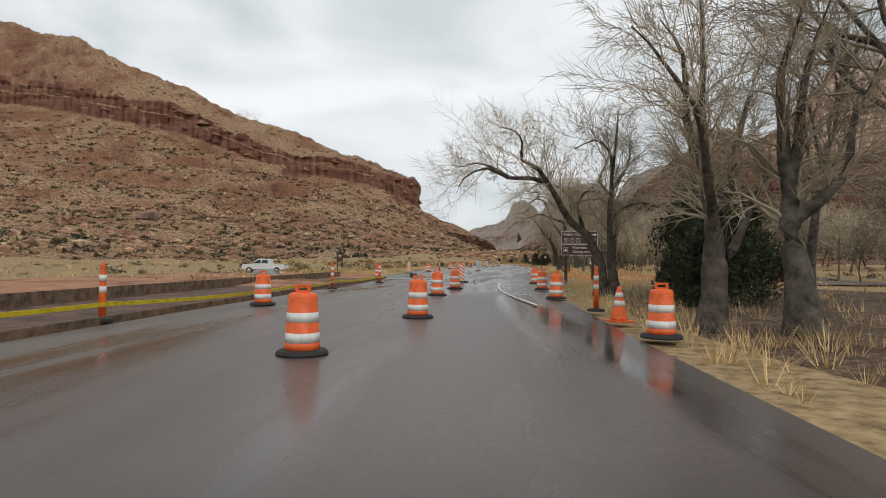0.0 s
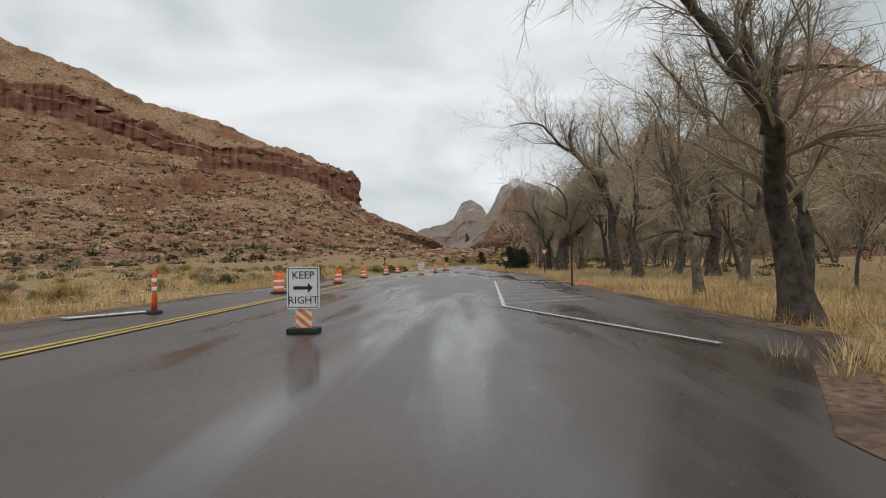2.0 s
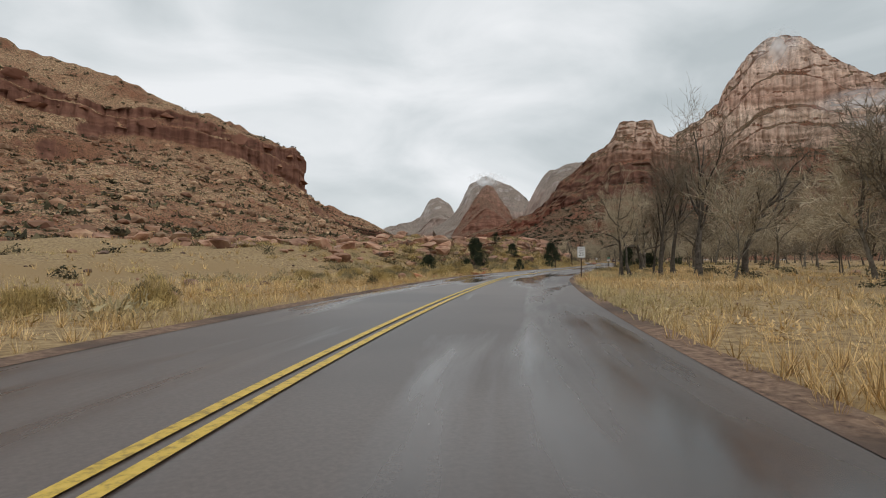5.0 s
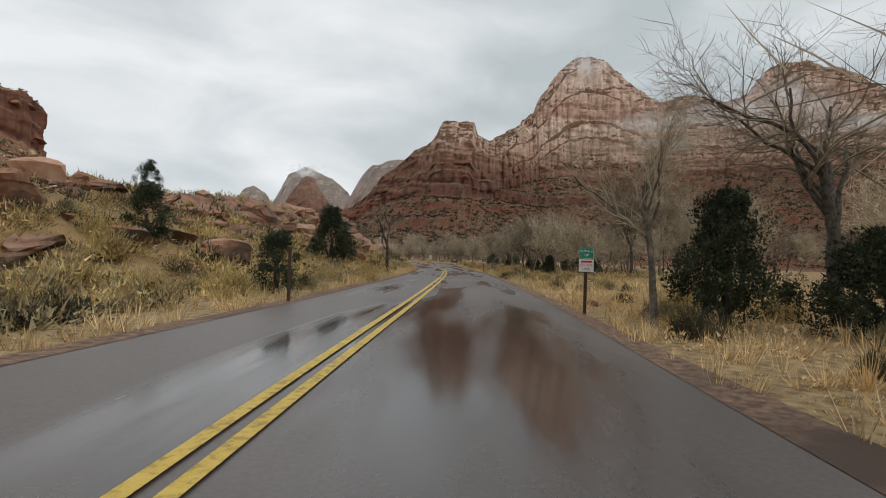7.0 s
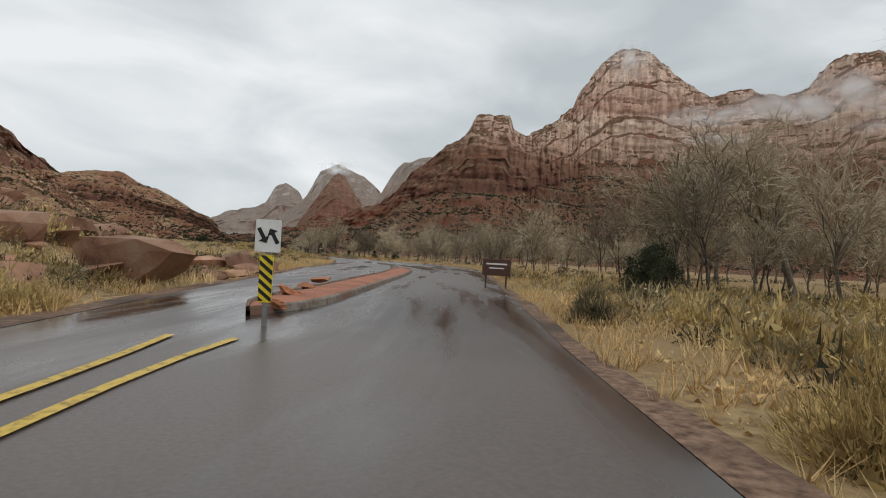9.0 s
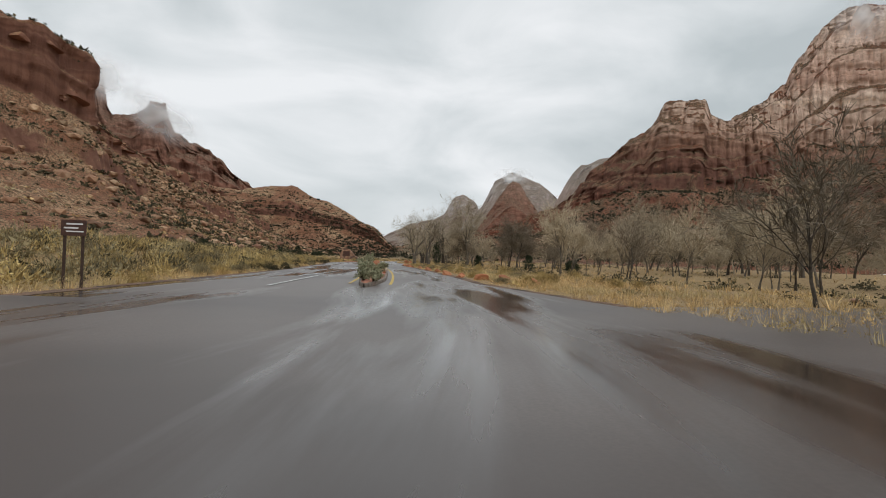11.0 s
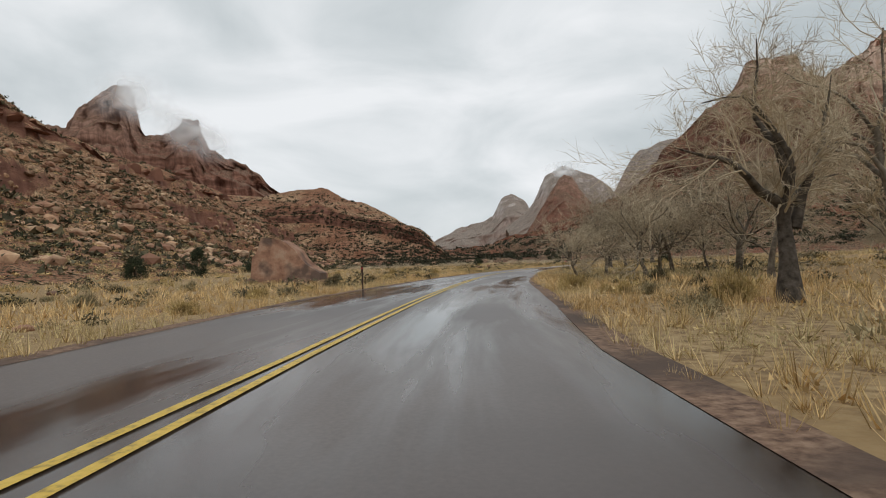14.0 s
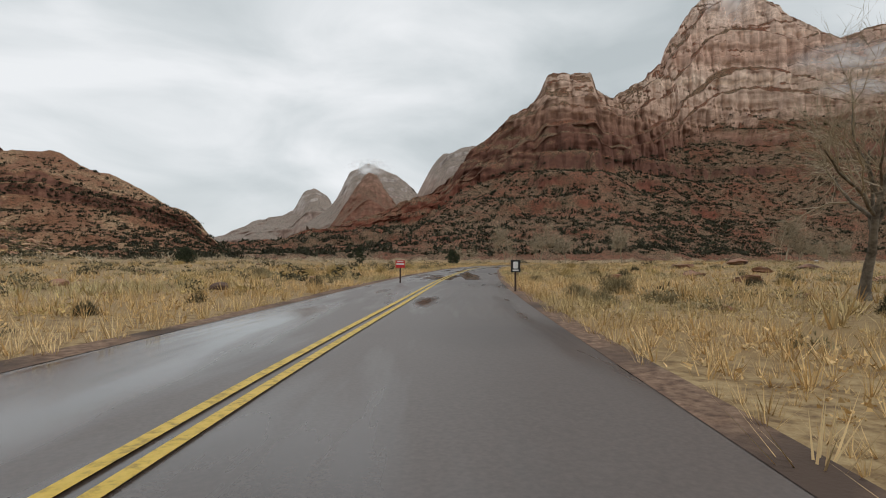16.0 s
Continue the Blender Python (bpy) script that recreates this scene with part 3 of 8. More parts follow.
# ---------------------------------------------------------------- ground
def ground_height(x, y, off=None, row=None):
    """Height of the valley floor."""
    if off is None:
        off, row = way_offset(x, y)
    x, y = np.ravel(x), np.ravel(y)
    away = np.clip((abs(off + 1.0) - 9.0) / 14.0, 0, 1)
    z = (fbm(x * 0.06, y * 0.06, 0, 4, 3) * 1.2 + 0.15) * away
    # rocky bank beside the road
    start = np.interp(y, (215, 245, 262, 285, 300, 318), (-16, -11, -6.5, -4.9, -6.2, -9.5))
    rise = np.interp(y, (212, 240, 262, 285, 300, 318, 330), (0.0, 1.9, 2.6, 4.0, 3.8, 2.4, 0.0))
    up = np.clip((start - off) / 7.5, 0, 1)
    back = np.clip((70 + off) / 36.0, 0, 1)
    z = z + up * back * rise * (1 + 0.22 * fbm(x * 0.15, y * 0.15, 0, 3, 5)) + 0.5 * np.clip(fbm(x * 0.5, y * 0.5, 0, 2, 6), 0, 1) * up * back * np.clip(rise, 0, 1)
    # low bank below the red slope
    low = np.interp(y, (345, 366, 400, 445, 485), (0.0, 0.9, 1.3, 0.9, 0.0))
    z = z + low * np.clip((-11.0 - off) / 5.0, 0, 1) * np.clip((60 + off) / 20.0, 0, 1)
    return z - 0.04


GROUND = []


def build_ground():
    def axis(a, b, step, reach):
        mid = np.arange(a, b + step, step)
        grow = np.cumsum(step * 1.32 ** np.arange(1, 40))
        grow = np.append(grow[grow < reach], reach)
        return np.concatenate([a - grow[::-1], mid, mid[-1] + grow])

    xs, ys = axis(-70, 240, 2.5, 4400), axis(40, 640, 2.5, 4300)
    X, Y = np.meshgrid(xs, ys)
    near = (X > -220) & (X < 420) & (Y > -100) & (Y < 800)
    Z = np.full(X.shape, -0.04)
    Z[near] = ground_height(X[near], Y[near])
    GROUND.append((xs, ys, Z))
    me = grid_mesh("ground", np.stack([X, Y, Z], -1))
    ob = put("ground", me, M_GROUND)
    tagged(ob, "dry valley floor of red soil and straw grass", "ground", "", "structure")


build_ground()


def ground_at(x, y):
    """Height of the ground's surface at places."""
    xs, ys, Z = GROUND[0]
    x, y = np.asarray(x, float), np.asarray(y, float)
    i, j = np.clip(np.searchsorted(xs, x) - 1, 0, len(xs) - 2), np.clip(np.searchsorted(ys, y) - 1, 0, len(ys) - 2)
    u, v = (x - xs[i]) / (xs[i + 1] - xs[i]), (y - ys[j]) / (ys[j + 1] - ys[j])
    return (Z[j, i] * (1 - u) + Z[j, i + 1] * u) * (1 - v) + (Z[j + 1, i] * (1 - u) + Z[j + 1, i + 1] * u) * v


# ---------------------------------------------------------------- road
def asphalt():
    """Wet asphalt: sheen and dark wet streaks that run along the lanes."""
    m = material("wet_asphalt", [(0.092, 0.072, 0.063), (0.112, 0.088, 0.077), (0.132, 0.105, 0.092)], 30.0, 0.5, 9, 0.05, 160.0, stain=(0.062, 0.047, 0.041), stain_scale=0.12, spec=0.5)
    nt = m.node_tree
    N, L = nt.nodes.new, nt.links.new
    bsdf = nt.nodes["Principled BSDF"]
    tc, mp, n = N("ShaderNodeTexCoord"), N("ShaderNodeMapping"), N("ShaderNodeTexNoise")
    mp.inputs["Scale"].default_value = (0.8, 0.085, 1.0)
    n.inputs["Scale"].default_value, n.inputs["Detail"].default_value, n.inputs["Roughness"].default_value, n.inputs["Distortion"].default_value = 1.0, 6, 0.55, 0.4
    L(tc.outputs["UV"], mp.inputs["Vector"])
    L(mp.outputs["Vector"], n.inputs["Vector"])
    mp2, n2, half = N("ShaderNodeMapping"), N("ShaderNodeTexNoise"), N("ShaderNodeMath")
    mp2.inputs["Scale"].default_value = (0.22, 0.045, 1.0)
    n2.inputs["Scale"].default_value, n2.inputs["Detail"].default_value = 1.0, 4
    half.operation, half.inputs[1].default_value = "MULTIPLY_ADD", 0.9
    L(tc.outputs["UV"], mp2.inputs["Vector"])
    L(mp2.outputs["Vector"], n2.inputs["Vector"])
    L(n2.outputs["Fac"], half.inputs[0])
    L(n.outputs["Fac"], half.inputs[2])
    wet = N("ShaderNodeMapRange")
    wet.inputs["From Min"].default_value, wet.inputs["From Max"].default_value = 0.90, 1.10
    L(half.outputs[0], wet.inputs["Value"])
    rough = N("ShaderNodeMapRange")
    rough.inputs["To Min"].default_value, rough.inputs["To Max"].default_value = 0.42, 0.10
    L(wet.outputs["Result"], rough.inputs["Value"])
    L(rough.outputs["Result"], bsdf.inputs["Roughness"])
    old = bsdf.inputs["Base Color"].links[0].from_socket
    mx = N("ShaderNodeMix")
    mx.data_type, mx.blend_type = "RGBA", "MULTIPLY"
    mx.inputs[7].default_value = (0.45, 0.42, 0.40, 1)
    L(wet.outputs["Result"], mx.inputs["Factor"])
    L(old, mx.inputs[6])
    L(mx.outputs[2], bsdf.inputs["Base Color"])
    return m


M_ASPHALT = asphalt()
M_YELLOW = material("worn_yellow_paint", [(0.33, 0.22, 0.05), (0.62, 0.42, 0.07), (0.68, 0.47, 0.10)], 14.0, 0.55, 6, 0.1, 40.0)
M_WHITE = material("worn_white_paint", [(0.35, 0.34, 0.33), (0.68, 0.68, 0.66), (0.76, 0.76, 0.74)], 14.0, 0.5, 6, 0.1, 40.0)


def smoothstep(a, b, v):
    s = np.clip((np.asarray(v, float) - a) / (b - a), 0, 1)
    return s * s * (3 - 2 * s)


ROAD_ROWS = np.arange(0, len(WAY))
road_y = WAY[ROAD_ROWS, 1]
road_left = np.interp(road_y, (102, 110, 150, 172, 222, 230, 242, 252, 266, 286, 292, 297, 303, 322, 446, 455, 460, 466, 486, 496, 506, 515, 527, 549, 600), (-5.0, -7.2, -7.2, -4.6, -3.9, -4.0, -3.7, -3.3, -3.2, -3.35, -3.7, -4.2, -5.3, -8.0, -7.9, -6.2, -5.5, -5.0, -5.3, -4.8, -4.7, -4.3, -4.1, -3.6, -3.5))
road_right = np.interp(road_y, (96, 102, 116, 118, 121, 125, 146, 152, 157, 161, 166, 174, 180, 224, 241, 251, 258, 265, 276, 290, 300, 322, 345, 366, 384, 395, 413, 432, 440, 446, 452, 456, 462, 467, 474, 480, 486, 494, 505, 515, 525, 538, 600), (2.0, 3.6, 3.6, 2.0, 2.0, 4.2, 4.2, 4.6, 4.5, 3.8, 3.2, 2.2, 2.0, 2.05, 1.85, 2.0, 1.9, 1.7, 1.65, 1.35, 1.3, 2.2, 5.5, 5.5, 2.0, 1.85, 1.5, 1.5, 2.0, 3.4, 3.9, 3.3, 2.4, 1.6, 1.4, 1.7, 1.8, 1.65, 1.75, 1.6, 1.8, 1.5, 1.4))
road_verts, road_faces = strip(ROAD_ROWS, road_left, road_right, 0.0, 0.03)
road_mesh = np_mesh("road", road_verts, road_faces)
road_uv = road_mesh.uv_layers.new(name="lane")
across = np.stack([road_left + (road_right - road_left) * u for u in np.linspace(0, 1, 7)], 1)
along = np.repeat(WAY_S[:, None], 7, 1)
road_uv.uv.foreach_set("vector", np.stack([across, along], -1).reshape(-1, 2)[road_faces.ravel()].astype(np.float32).ravel())
put("road", road_mesh, M_ASPHALT)
tagged(bpy.data.objects["road"], "wet grey asphalt road with dark patches", "road", "", "structure")


def marking(name, y0, y1, off0, off1, mat, label):
    rows = ROAD_ROWS[(road_y >= y0) & (road_y <= y1)]
    ob = put(name, np_mesh(name, *strip(rows, off0, off1, 0.042)), mat)
    return tagged(ob, label, "road marking", "", "structure")


CENTRE = ((150, 160, 165, 170, 215, 225, 233, 240, 254, 268, 278, 284, 288, 290, 293, 297, 301, 452, 457, 464, 474, 482, 490, 500, 507, 516, 526, 540, 550, 660), (-2.7, -2.6, -2.25, -1.95, -1.2, -1.15, -1.08, -1.14, -1.08, -1.15, -1.1, -1.18, -1.32, -1.46, -1.8, -2.3, -2.7, -2.08, -2.2, -2.2, -1.75, -1.55, -1.42, -1.5, -1.62, -1.6, -1.42, -1.48, -1.2, -1.15))
LINE_GAP = ((278, 288, 298, 301, 452, 464, 474), (0.09, 0.14, 0.2, 0.5, 0.25, 0.22, 0.09))


def centre_line(y0, y1, side):
    rows = ROAD_ROWS[(road_y >= y0) & (road_y <= y1)]
    off = np.convolve(np.pad(np.interp(road_y, *CENTRE), 4, mode="edge"), np.ones(9) / 9, "valid")[rows] + side * np.interp(road_y[rows], *LINE_GAP)
    ob = put("centre_line", np_mesh("centre_line", *strip(rows, off - 0.045, off + 0.045, 0.042)), M_YELLOW)
    return tagged(ob, "worn yellow centre line", "road marking", "", "structure")


for y0, y1 in ((150, 300), (452, 660)):
    centre_line(y0, y1, -1)
    centre_line(y0, y1, 1)
M_SHOULDER = material("brown_gravel", [(0.09, 0.052, 0.034), (0.20, 0.122, 0.08), (0.30, 0.20, 0.135)], 9.0, 0.9, 8, 0.6, 30.0, stain=(0.09, 0.06, 0.045), stain_scale=0.5)
for side, edge in ((1, road_right), (-1, road_left)):
    wander = 0.30 + 0.22 * fbm(np.arange(len(WAY)) * 0.15, side * 9.0, 0, 3, 8)
    inner, outer = edge - side * 0.1, edge + side * wander
    lo, hi = (inner, outer) if side > 0 else (outer, inner)
    rows = ROAD_ROWS[road_y > 118]
    ob = put("gravel_shoulder", np_mesh("gravel_shoulder", *strip(rows, lo[rows], hi[rows], 0.006)), M_SHOULDER)
    tagged(ob, "dark wet gravel shoulder along the asphalt", "shoulder", "", "structure")


# ---------------------------------------------------------------- scattering
RNG = np.random.default_rng(5)


def ico(sub=0):
    bm = bmesh.new()
    bmesh.ops.create_icosphere(bm, subdivisions=sub + 1, radius=1.0)
    bm.verts.ensure_lookup_table()
    v = np.array([p.co[:] for p in bm.verts])
    f = np.array([[q.index for q in p.verts] for p in bm.faces])
    bm.free()
    return v, f


ICO0, ICO1, ICO2 = ico(0), ico(1), ico(2)


def angular(v, rng, cuts=7, depth=0.35):
    """Cut flat faces into a ball of points, as broken rock has."""
    v = v.copy()
    for _ in range(cuts):
        n = rng.normal(size=3)
        n /= np.linalg.norm(n)
        h = 1 - depth * rng.uniform(0.3, 1.3)
        d = v @ n
        v -= np.clip(d - h, 0, None)[:, None] * n
    return v


def turned(v, angle):
    c, s = np.cos(angle), np.sin(angle)
    out = v.copy()
    out[..., 0], out[..., 1] = v[..., 0] * c - v[..., 1] * s, v[..., 0] * s + v[..., 1] * c
    return out


def spread(shapes, places, sizes, rng, squash=(0.6, 1.0), sink=0.3):
    """Copies of (verts, faces) shapes at places, joined into one array pair."""
    vs, fs, base = [], [], 0
    pick = rng.integers(0, len(shapes), len(places))
    for k, (v, f) in enumerate(shapes):
        idx = np.where(pick == k)[0]
        if not len(idx):
            continue
        a = rng.uniform(0, 2 * np.pi, len(idx))
        s = sizes[idx][:, None] * np.stack([rng.uniform(0.8, 1.25, len(idx)), rng.uniform(0.8, 1.25, len(idx)), rng.uniform(*squash, len(idx))], 1)
        w = v[None] * s[:, None]
        c, sn = np.cos(a)[:, None], np.sin(a)[:, None]
        w = np.stack([w[..., 0] * c - w[..., 1] * sn, w[..., 0] * sn + w[..., 1] * c, w[..., 2]], -1)
        w += places[idx][:, None]
        w[..., 2] += (s[:, 2] * (1 - 2 * sink) * 0.5)[:, None]
        vs.append(w.reshape(-1, 3))
        fs.append((f[None] + (np.arange(len(idx)) * len(v))[:, None, None]).reshape(-1, f.shape[1]) + base)
        base += len(idx) * len(v)
    return np.concatenate(vs), np.concatenate(fs)


def on_sheet(pts, rows, count, rng, bias=1.0):
    """Random places on a landform's grid between two of its rows."""
    r = rows[0] + (rows[1] - rows[0] - 1.001) * rng.random(count) ** bias
    c = rng.uniform(0, pts.shape[1] - 1.001, count)
    i, j = r.astype(int), c.astype(int)
    u, v = (r - i)[:, None], (c - j)[:, None]
    return (pts[i, j] * (1 - u) + pts[i + 1, j] * u) * (1 - v) + (pts[i, j + 1] * (1 - u) + pts[i + 1, j + 1] * u) * v


ROCKS_LOW = [(angular(ICO0[0], RNG, 5, 0.45) * (1, 1, 0.8), ICO0[1]) for _ in range(6)]
ROCKS = [(angular(ICO1[0], RNG, 9, 0.4) * (1, 1, 0.8), ICO1[1]) for _ in range(6)]


def stuff(name, arrays, mat, label, category, smooth=False):
    ob = put(name, np_mesh(name, *arrays, smooth), mat)
    return tagged(ob, label, category, "", "stuff")


def clump_shape(rng, n, r, flat=0.8, leaf=0.16):
    """A loose ball of small leaf faces."""
    d = rng.normal(size=(n, 3))
    d /= np.linalg.norm(d, axis=1)[:, None]
    p = d * (rng.random(n) ** 0.4)[:, None] * r * (1 + 0.3 * np.sin(5 * d[:, :1] + 3 * d[:, 1:2]))
    p[:, 2] = abs(p[:, 2]) * flat
    t = rng.normal(size=(n, 3, 3)) * leaf * r
    v = (p[:, None] + t).reshape(-1, 3)
    v[:, 2] = np.maximum(v[:, 2], -0.05)
    return v, np.arange(3 * n).reshape(-1, 3)


def bush_shape(rng, sprigs, r, h, wide=0.03, inner=0):
    """A dry bush: a dome of many thin upright sprigs."""
    d = rng.normal(size=(sprigs, 3))
    d /= np.linalg.norm(d, axis=1)[:, None]
    d[:, 2] = abs(d[:, 2])
    lump = 1 + 0.28 * np.sin(4 * d[:, 0] + rng.uniform(0, 6)) * np.cos(3 * d[:, 1] + rng.uniform(0, 6))
    p = d * (0.25 + 0.75 * rng.random(sprigs) ** 0.5)[:, None] * lump[:, None] * (0.8 * r, 0.8 * r, 0.72 * h)
    tip = p + (d * 0.7 + rng.normal(size=(sprigs, 3)) * 0.4 + (0, 0, 0.5)) * 0.15 * r
    side = np.cross(tip - p, rng.normal(size=(sprigs, 3)))
    side *= wide * r / (np.linalg.norm(side, axis=1)[:, None] + 1e-9)
    v = np.stack([p - side, p + side, tip], 1).reshape(-1, 3)
    # the dense heart of the bush: short crossing leaves
    heart = d[:inner] * (rng.random((inner, 1)) ** 0.4) * (0.62 * r, 0.62 * r, 0.5 * h)
    leaf = heart[:, None] + rng.normal(size=(inner, 3, 3)) * (0.07 * r, 0.07 * r, 0.10 * h)
    v = np.concatenate([v, leaf.reshape(-1, 3)])
    v[:, 2] = np.maximum(v[:, 2], -0.05 * h)
    return v, np.arange(len(v)).reshape(-1, 3)


def tuft_shape(rng, count, h, wide):
    vs, fs = [], []
    for k in range(count):
        a, out = rng.uniform(0, 2 * np.pi), rng.uniform(0.1, 0.9)
        root = np.array([np.cos(a), np.sin(a), 0]) * rng.uniform(0, 0.35)
        tip = root + np.array([np.cos(a) * out * h, np.sin(a) * out * h, h * rng.uniform(0.55, 1.1)])
        s = np.array([-np.sin(a), np.cos(a), 0]) * wide
        b = len(vs)
        vs += [root - s, root + s, tip]
        fs += [(b, b + 1, b + 2)]
    return np.array(vs), np.array(fs)


# talus rubble and scrub on the slopes
p = on_sheet(mesa_pts, (3, 109), 11000, RNG, 0.75)
stuff("mesa_rubble", spread(ROCKS_LOW, p, 0.3 + 2.0 * RNG.random(len(p)) ** 3.5, RNG), M_RUBBLE, "tan and red rubble strewn over the mesa slope", "rubble")
p = on_sheet(mesa_pts, (2, 109), 12000, RNG, 0.85)
BLOBS = [clump_shape(RNG, 13, 1.0, 0.75, 0.33) for _ in range(4)]
stuff("mesa_scrub", spread(BLOBS, p, 0.55 + 1.5 * RNG.random(len(p)) ** 2.5, RNG, (0.6, 1.0), 0.5), M_SCRUB, "dark scrub bushes dotted over the mesa slope", "scrub")
p = on_sheet(mesa_pts, (128, 143), 900, RNG)
stuff("mesa_top_scrub", spread(BLOBS, p, 0.7 + 0.9 * RNG.random(len(p)) ** 2, RNG, (0.8, 1.2), 0.5), M_SCRUB, "dark junipers along the mesa top", "scrub")
p = on_sheet(hill_pts, (1, 102), 4500, RNG)
stuff("hill_scrub", spread(BLOBS, p, 0.8 + 1.2 * RNG.random(len(p)) ** 2, RNG, (0.8, 1.2), 0.5), M_FAR_SCRUB, "dark junipers dotting the layered hill", "scrub")
p = on_sheet(far_left_pts, (8, 31), 2600, RNG)
stuff("far_slope_scrub", spread(BLOBS[:2], p, 2.2 + 4.0 * RNG.random(len(p)) ** 2, RNG, (0.7, 1.1), 0.5), M_FAR_SCRUB, "dark junipers on the far slopes", "scrub")
p = on_sheet(massif_pts, (9, 114), 19000, RNG)
stuff("massif_scrub", spread(BLOBS[:2], p, 1.2 + 2.6 * RNG.random(len(p)) ** 2, RNG, (0.7, 1.1), 0.5), M_FAR_SCRUB, "dark juniper woodland on the mountain's lower slopes", "scrub")


# grass and brush along the road
def verge_places(count, lo, hi, y0, y1, rng, side):
    rows = rng.integers(way_index(y0), way_index(y1), count)
    edge = road_right[rows] if side > 0 else -road_left[rows]
    off = edge + lo + (hi - lo) * rng.random(count) ** 1.6
    q = WAY[rows] + WAY_RIGHT[rows] * (side * off)[:, None] + rng.normal(size=(count, 2)) * 0.4
    o, r = way_offset(q[:, 0], q[:, 1])
    ok = np.where(side > 0, o > road_right[r] + lo * 0.8, -o > -road_left[r] + lo * 0.8)
    q, o, r = q[ok], o[ok], r[ok]
    return np.column_stack([q, ground_at(q[:, 0], q[:, 1])])


M_RABBIT = material("rabbitbrush", [(0.22, 0.15, 0.06), (0.47, 0.345, 0.14), (0.60, 0.46, 0.21)], 0.5, 0.95, 3, 0.0, island=0.4)
TUFTS = [tuft_shape(RNG, 15, 1.0, 0.019) for _ in range(8)]
WISPS = [tuft_shape(RNG, 6, 1.0, 0.06) for _ in range(6)]
FAR_BUSHES = [bush_shape(RNG, 110, 1.0, 0.8, 0.026, 30) for _ in range(6)]
right = np.concatenate([verge_places(8500, 0.15, 7, 99, 200, RNG, 1), verge_places(900, 0.4, 7, 70, 99, RNG, 1), verge_places(9500, 0.12, 8, 200, 378, RNG, 1), verge_places(3300, 1.5, 8, 378, 436, RNG, 1), verge_places(12000, 0.12, 8, 436, 640, RNG, 1)])
left = np.concatenate([verge_places(6000, 0.5, 8, 112, 210, RNG, -1), verge_places(25000, 0.2, 9, 210, 640, RNG, -1)])
for nm, q in (("verge_grass", right), ("meadow_grass", left)):
    stuff(nm, spread(TUFTS, q, 0.13 + 0.24 * RNG.random(len(q)) ** 1.5, RNG, (0.8, 1.2), 0.5), M_GRASS, "dry straw-coloured grass tufts", "grass")
q = np.concatenate([verge_places(11000, 5, 45, 60, 640, RNG, 1), verge_places(14000, 6, 50, 100, 640, RNG, -1), verge_places(8000, 4, 40, 440, 660, RNG, 1), verge_places(6000, 4, 40, 440, 660, RNG, -1)])
stuff("far_grass", spread(WISPS, q, 0.16 + 0.26 * RNG.random(len(q)) ** 1.5, RNG, (0.8, 1.2), 0.5), M_GRASS, "dry golden grass across the valley floor", "grass")
q = np.array([(80.03, 290.22, 0), (79.69, 291.21, 0), (80.70, 292.20, 0), (79.16, 289.05, 0)])
q[:, 2] = ground_at(q[:, 0], q[:, 1])
stuff("dry_thicket", spread([bush_shape(RNG, 900, 1.0, 1.0, 0.010) for _ in range(2)], q, np.array([1.25, 1.3, 0.9, 0.8]), RNG, (1.0, 1.4), 0.5), M_SCRUB, "dense dark brown dry thicket on the bank beside the road", "brush")


# single bushes close to the road, which share a few meshes
def bush_mesh(name, seed, sprigs, h, wide, inner):
    return np_mesh(name, *bush_shape(np.random.default_rng(seed), sprigs, 1.0, h, wide, inner))


BUSH_MESHES = {
    "rabbitbrush": ([bush_mesh("rabbitbrush", 301 + k, 2300, 0.95, 0.0075, 500) for k in range(4)], M_RABBIT, "rounded golden rabbitbrush with fine dry stems", "golden rabbitbrush beside the road"),
    "sagebrush": ([bush_mesh("sagebrush", 311 + k, 2100, 0.85, 0.0085, 600) for k in range(4)], M_SAGE, "grey-green sagebrush with fine dense twigs", "sagebrush beside the road"),
    "dark_shrub": ([bush_mesh("dark_shrub", 321 + k, 1700, 0.9, 0.008, 260) for k in range(3)], M_SCRUB, "dark bare shrub of thin tangled stems", "dark shrubs beside the road"),
}
BUSH_BELTS = (  # y range, side, nearest and farthest from the asphalt, how many of each kind
    (114, 212, -1, 3.0, 18.0, 34, 44, 22), (214, 246, -1, 0.6, 9.0, 42, 30, 8), (246, 302, -1, 0.6, 11.0, 66, 50, 16),
    (236, 308, 1, 0.6, 7.0, 52, 44, 22), (352, 470, -1, 0.6, 6.0, 60, 20, 16), (392, 446, -1, 0.2, 2.2, 8, 6, 46), (383, 442, 1, 1.0, 9.0, 32, 26, 6),
    (462, 590, -1, 0.8, 12.0, 26, 34, 16), (468, 590, 1, 0.8, 11.0, 28, 34, 14),
)
for y0, y1, side, near_, far_, *counts in BUSH_BELTS:
    for kind, count in zip(BUSH_MESHES, counts):
        meshes, mat_, label_, group_ = BUSH_MESHES[kind]
        q = verge_places(count, near_, far_, y0, y1, RNG, side)
        for k, (x, y, z) in enumerate(q):
            size = RNG.uniform(0.30, 0.62) * (1.15 if kind == "rabbitbrush" else 1.0)
            ob = put(kind, meshes[k % len(meshes)], mat_, m=pose(x, y, z - 0.02, 0, 0, RNG.uniform(0, 360)) @ Matrix.Diagonal((size, size * RNG.uniform(0.85, 1.15), size * RNG.uniform(0.85, 1.35), 1)))
            tagged(ob, label_, "bush", group_)


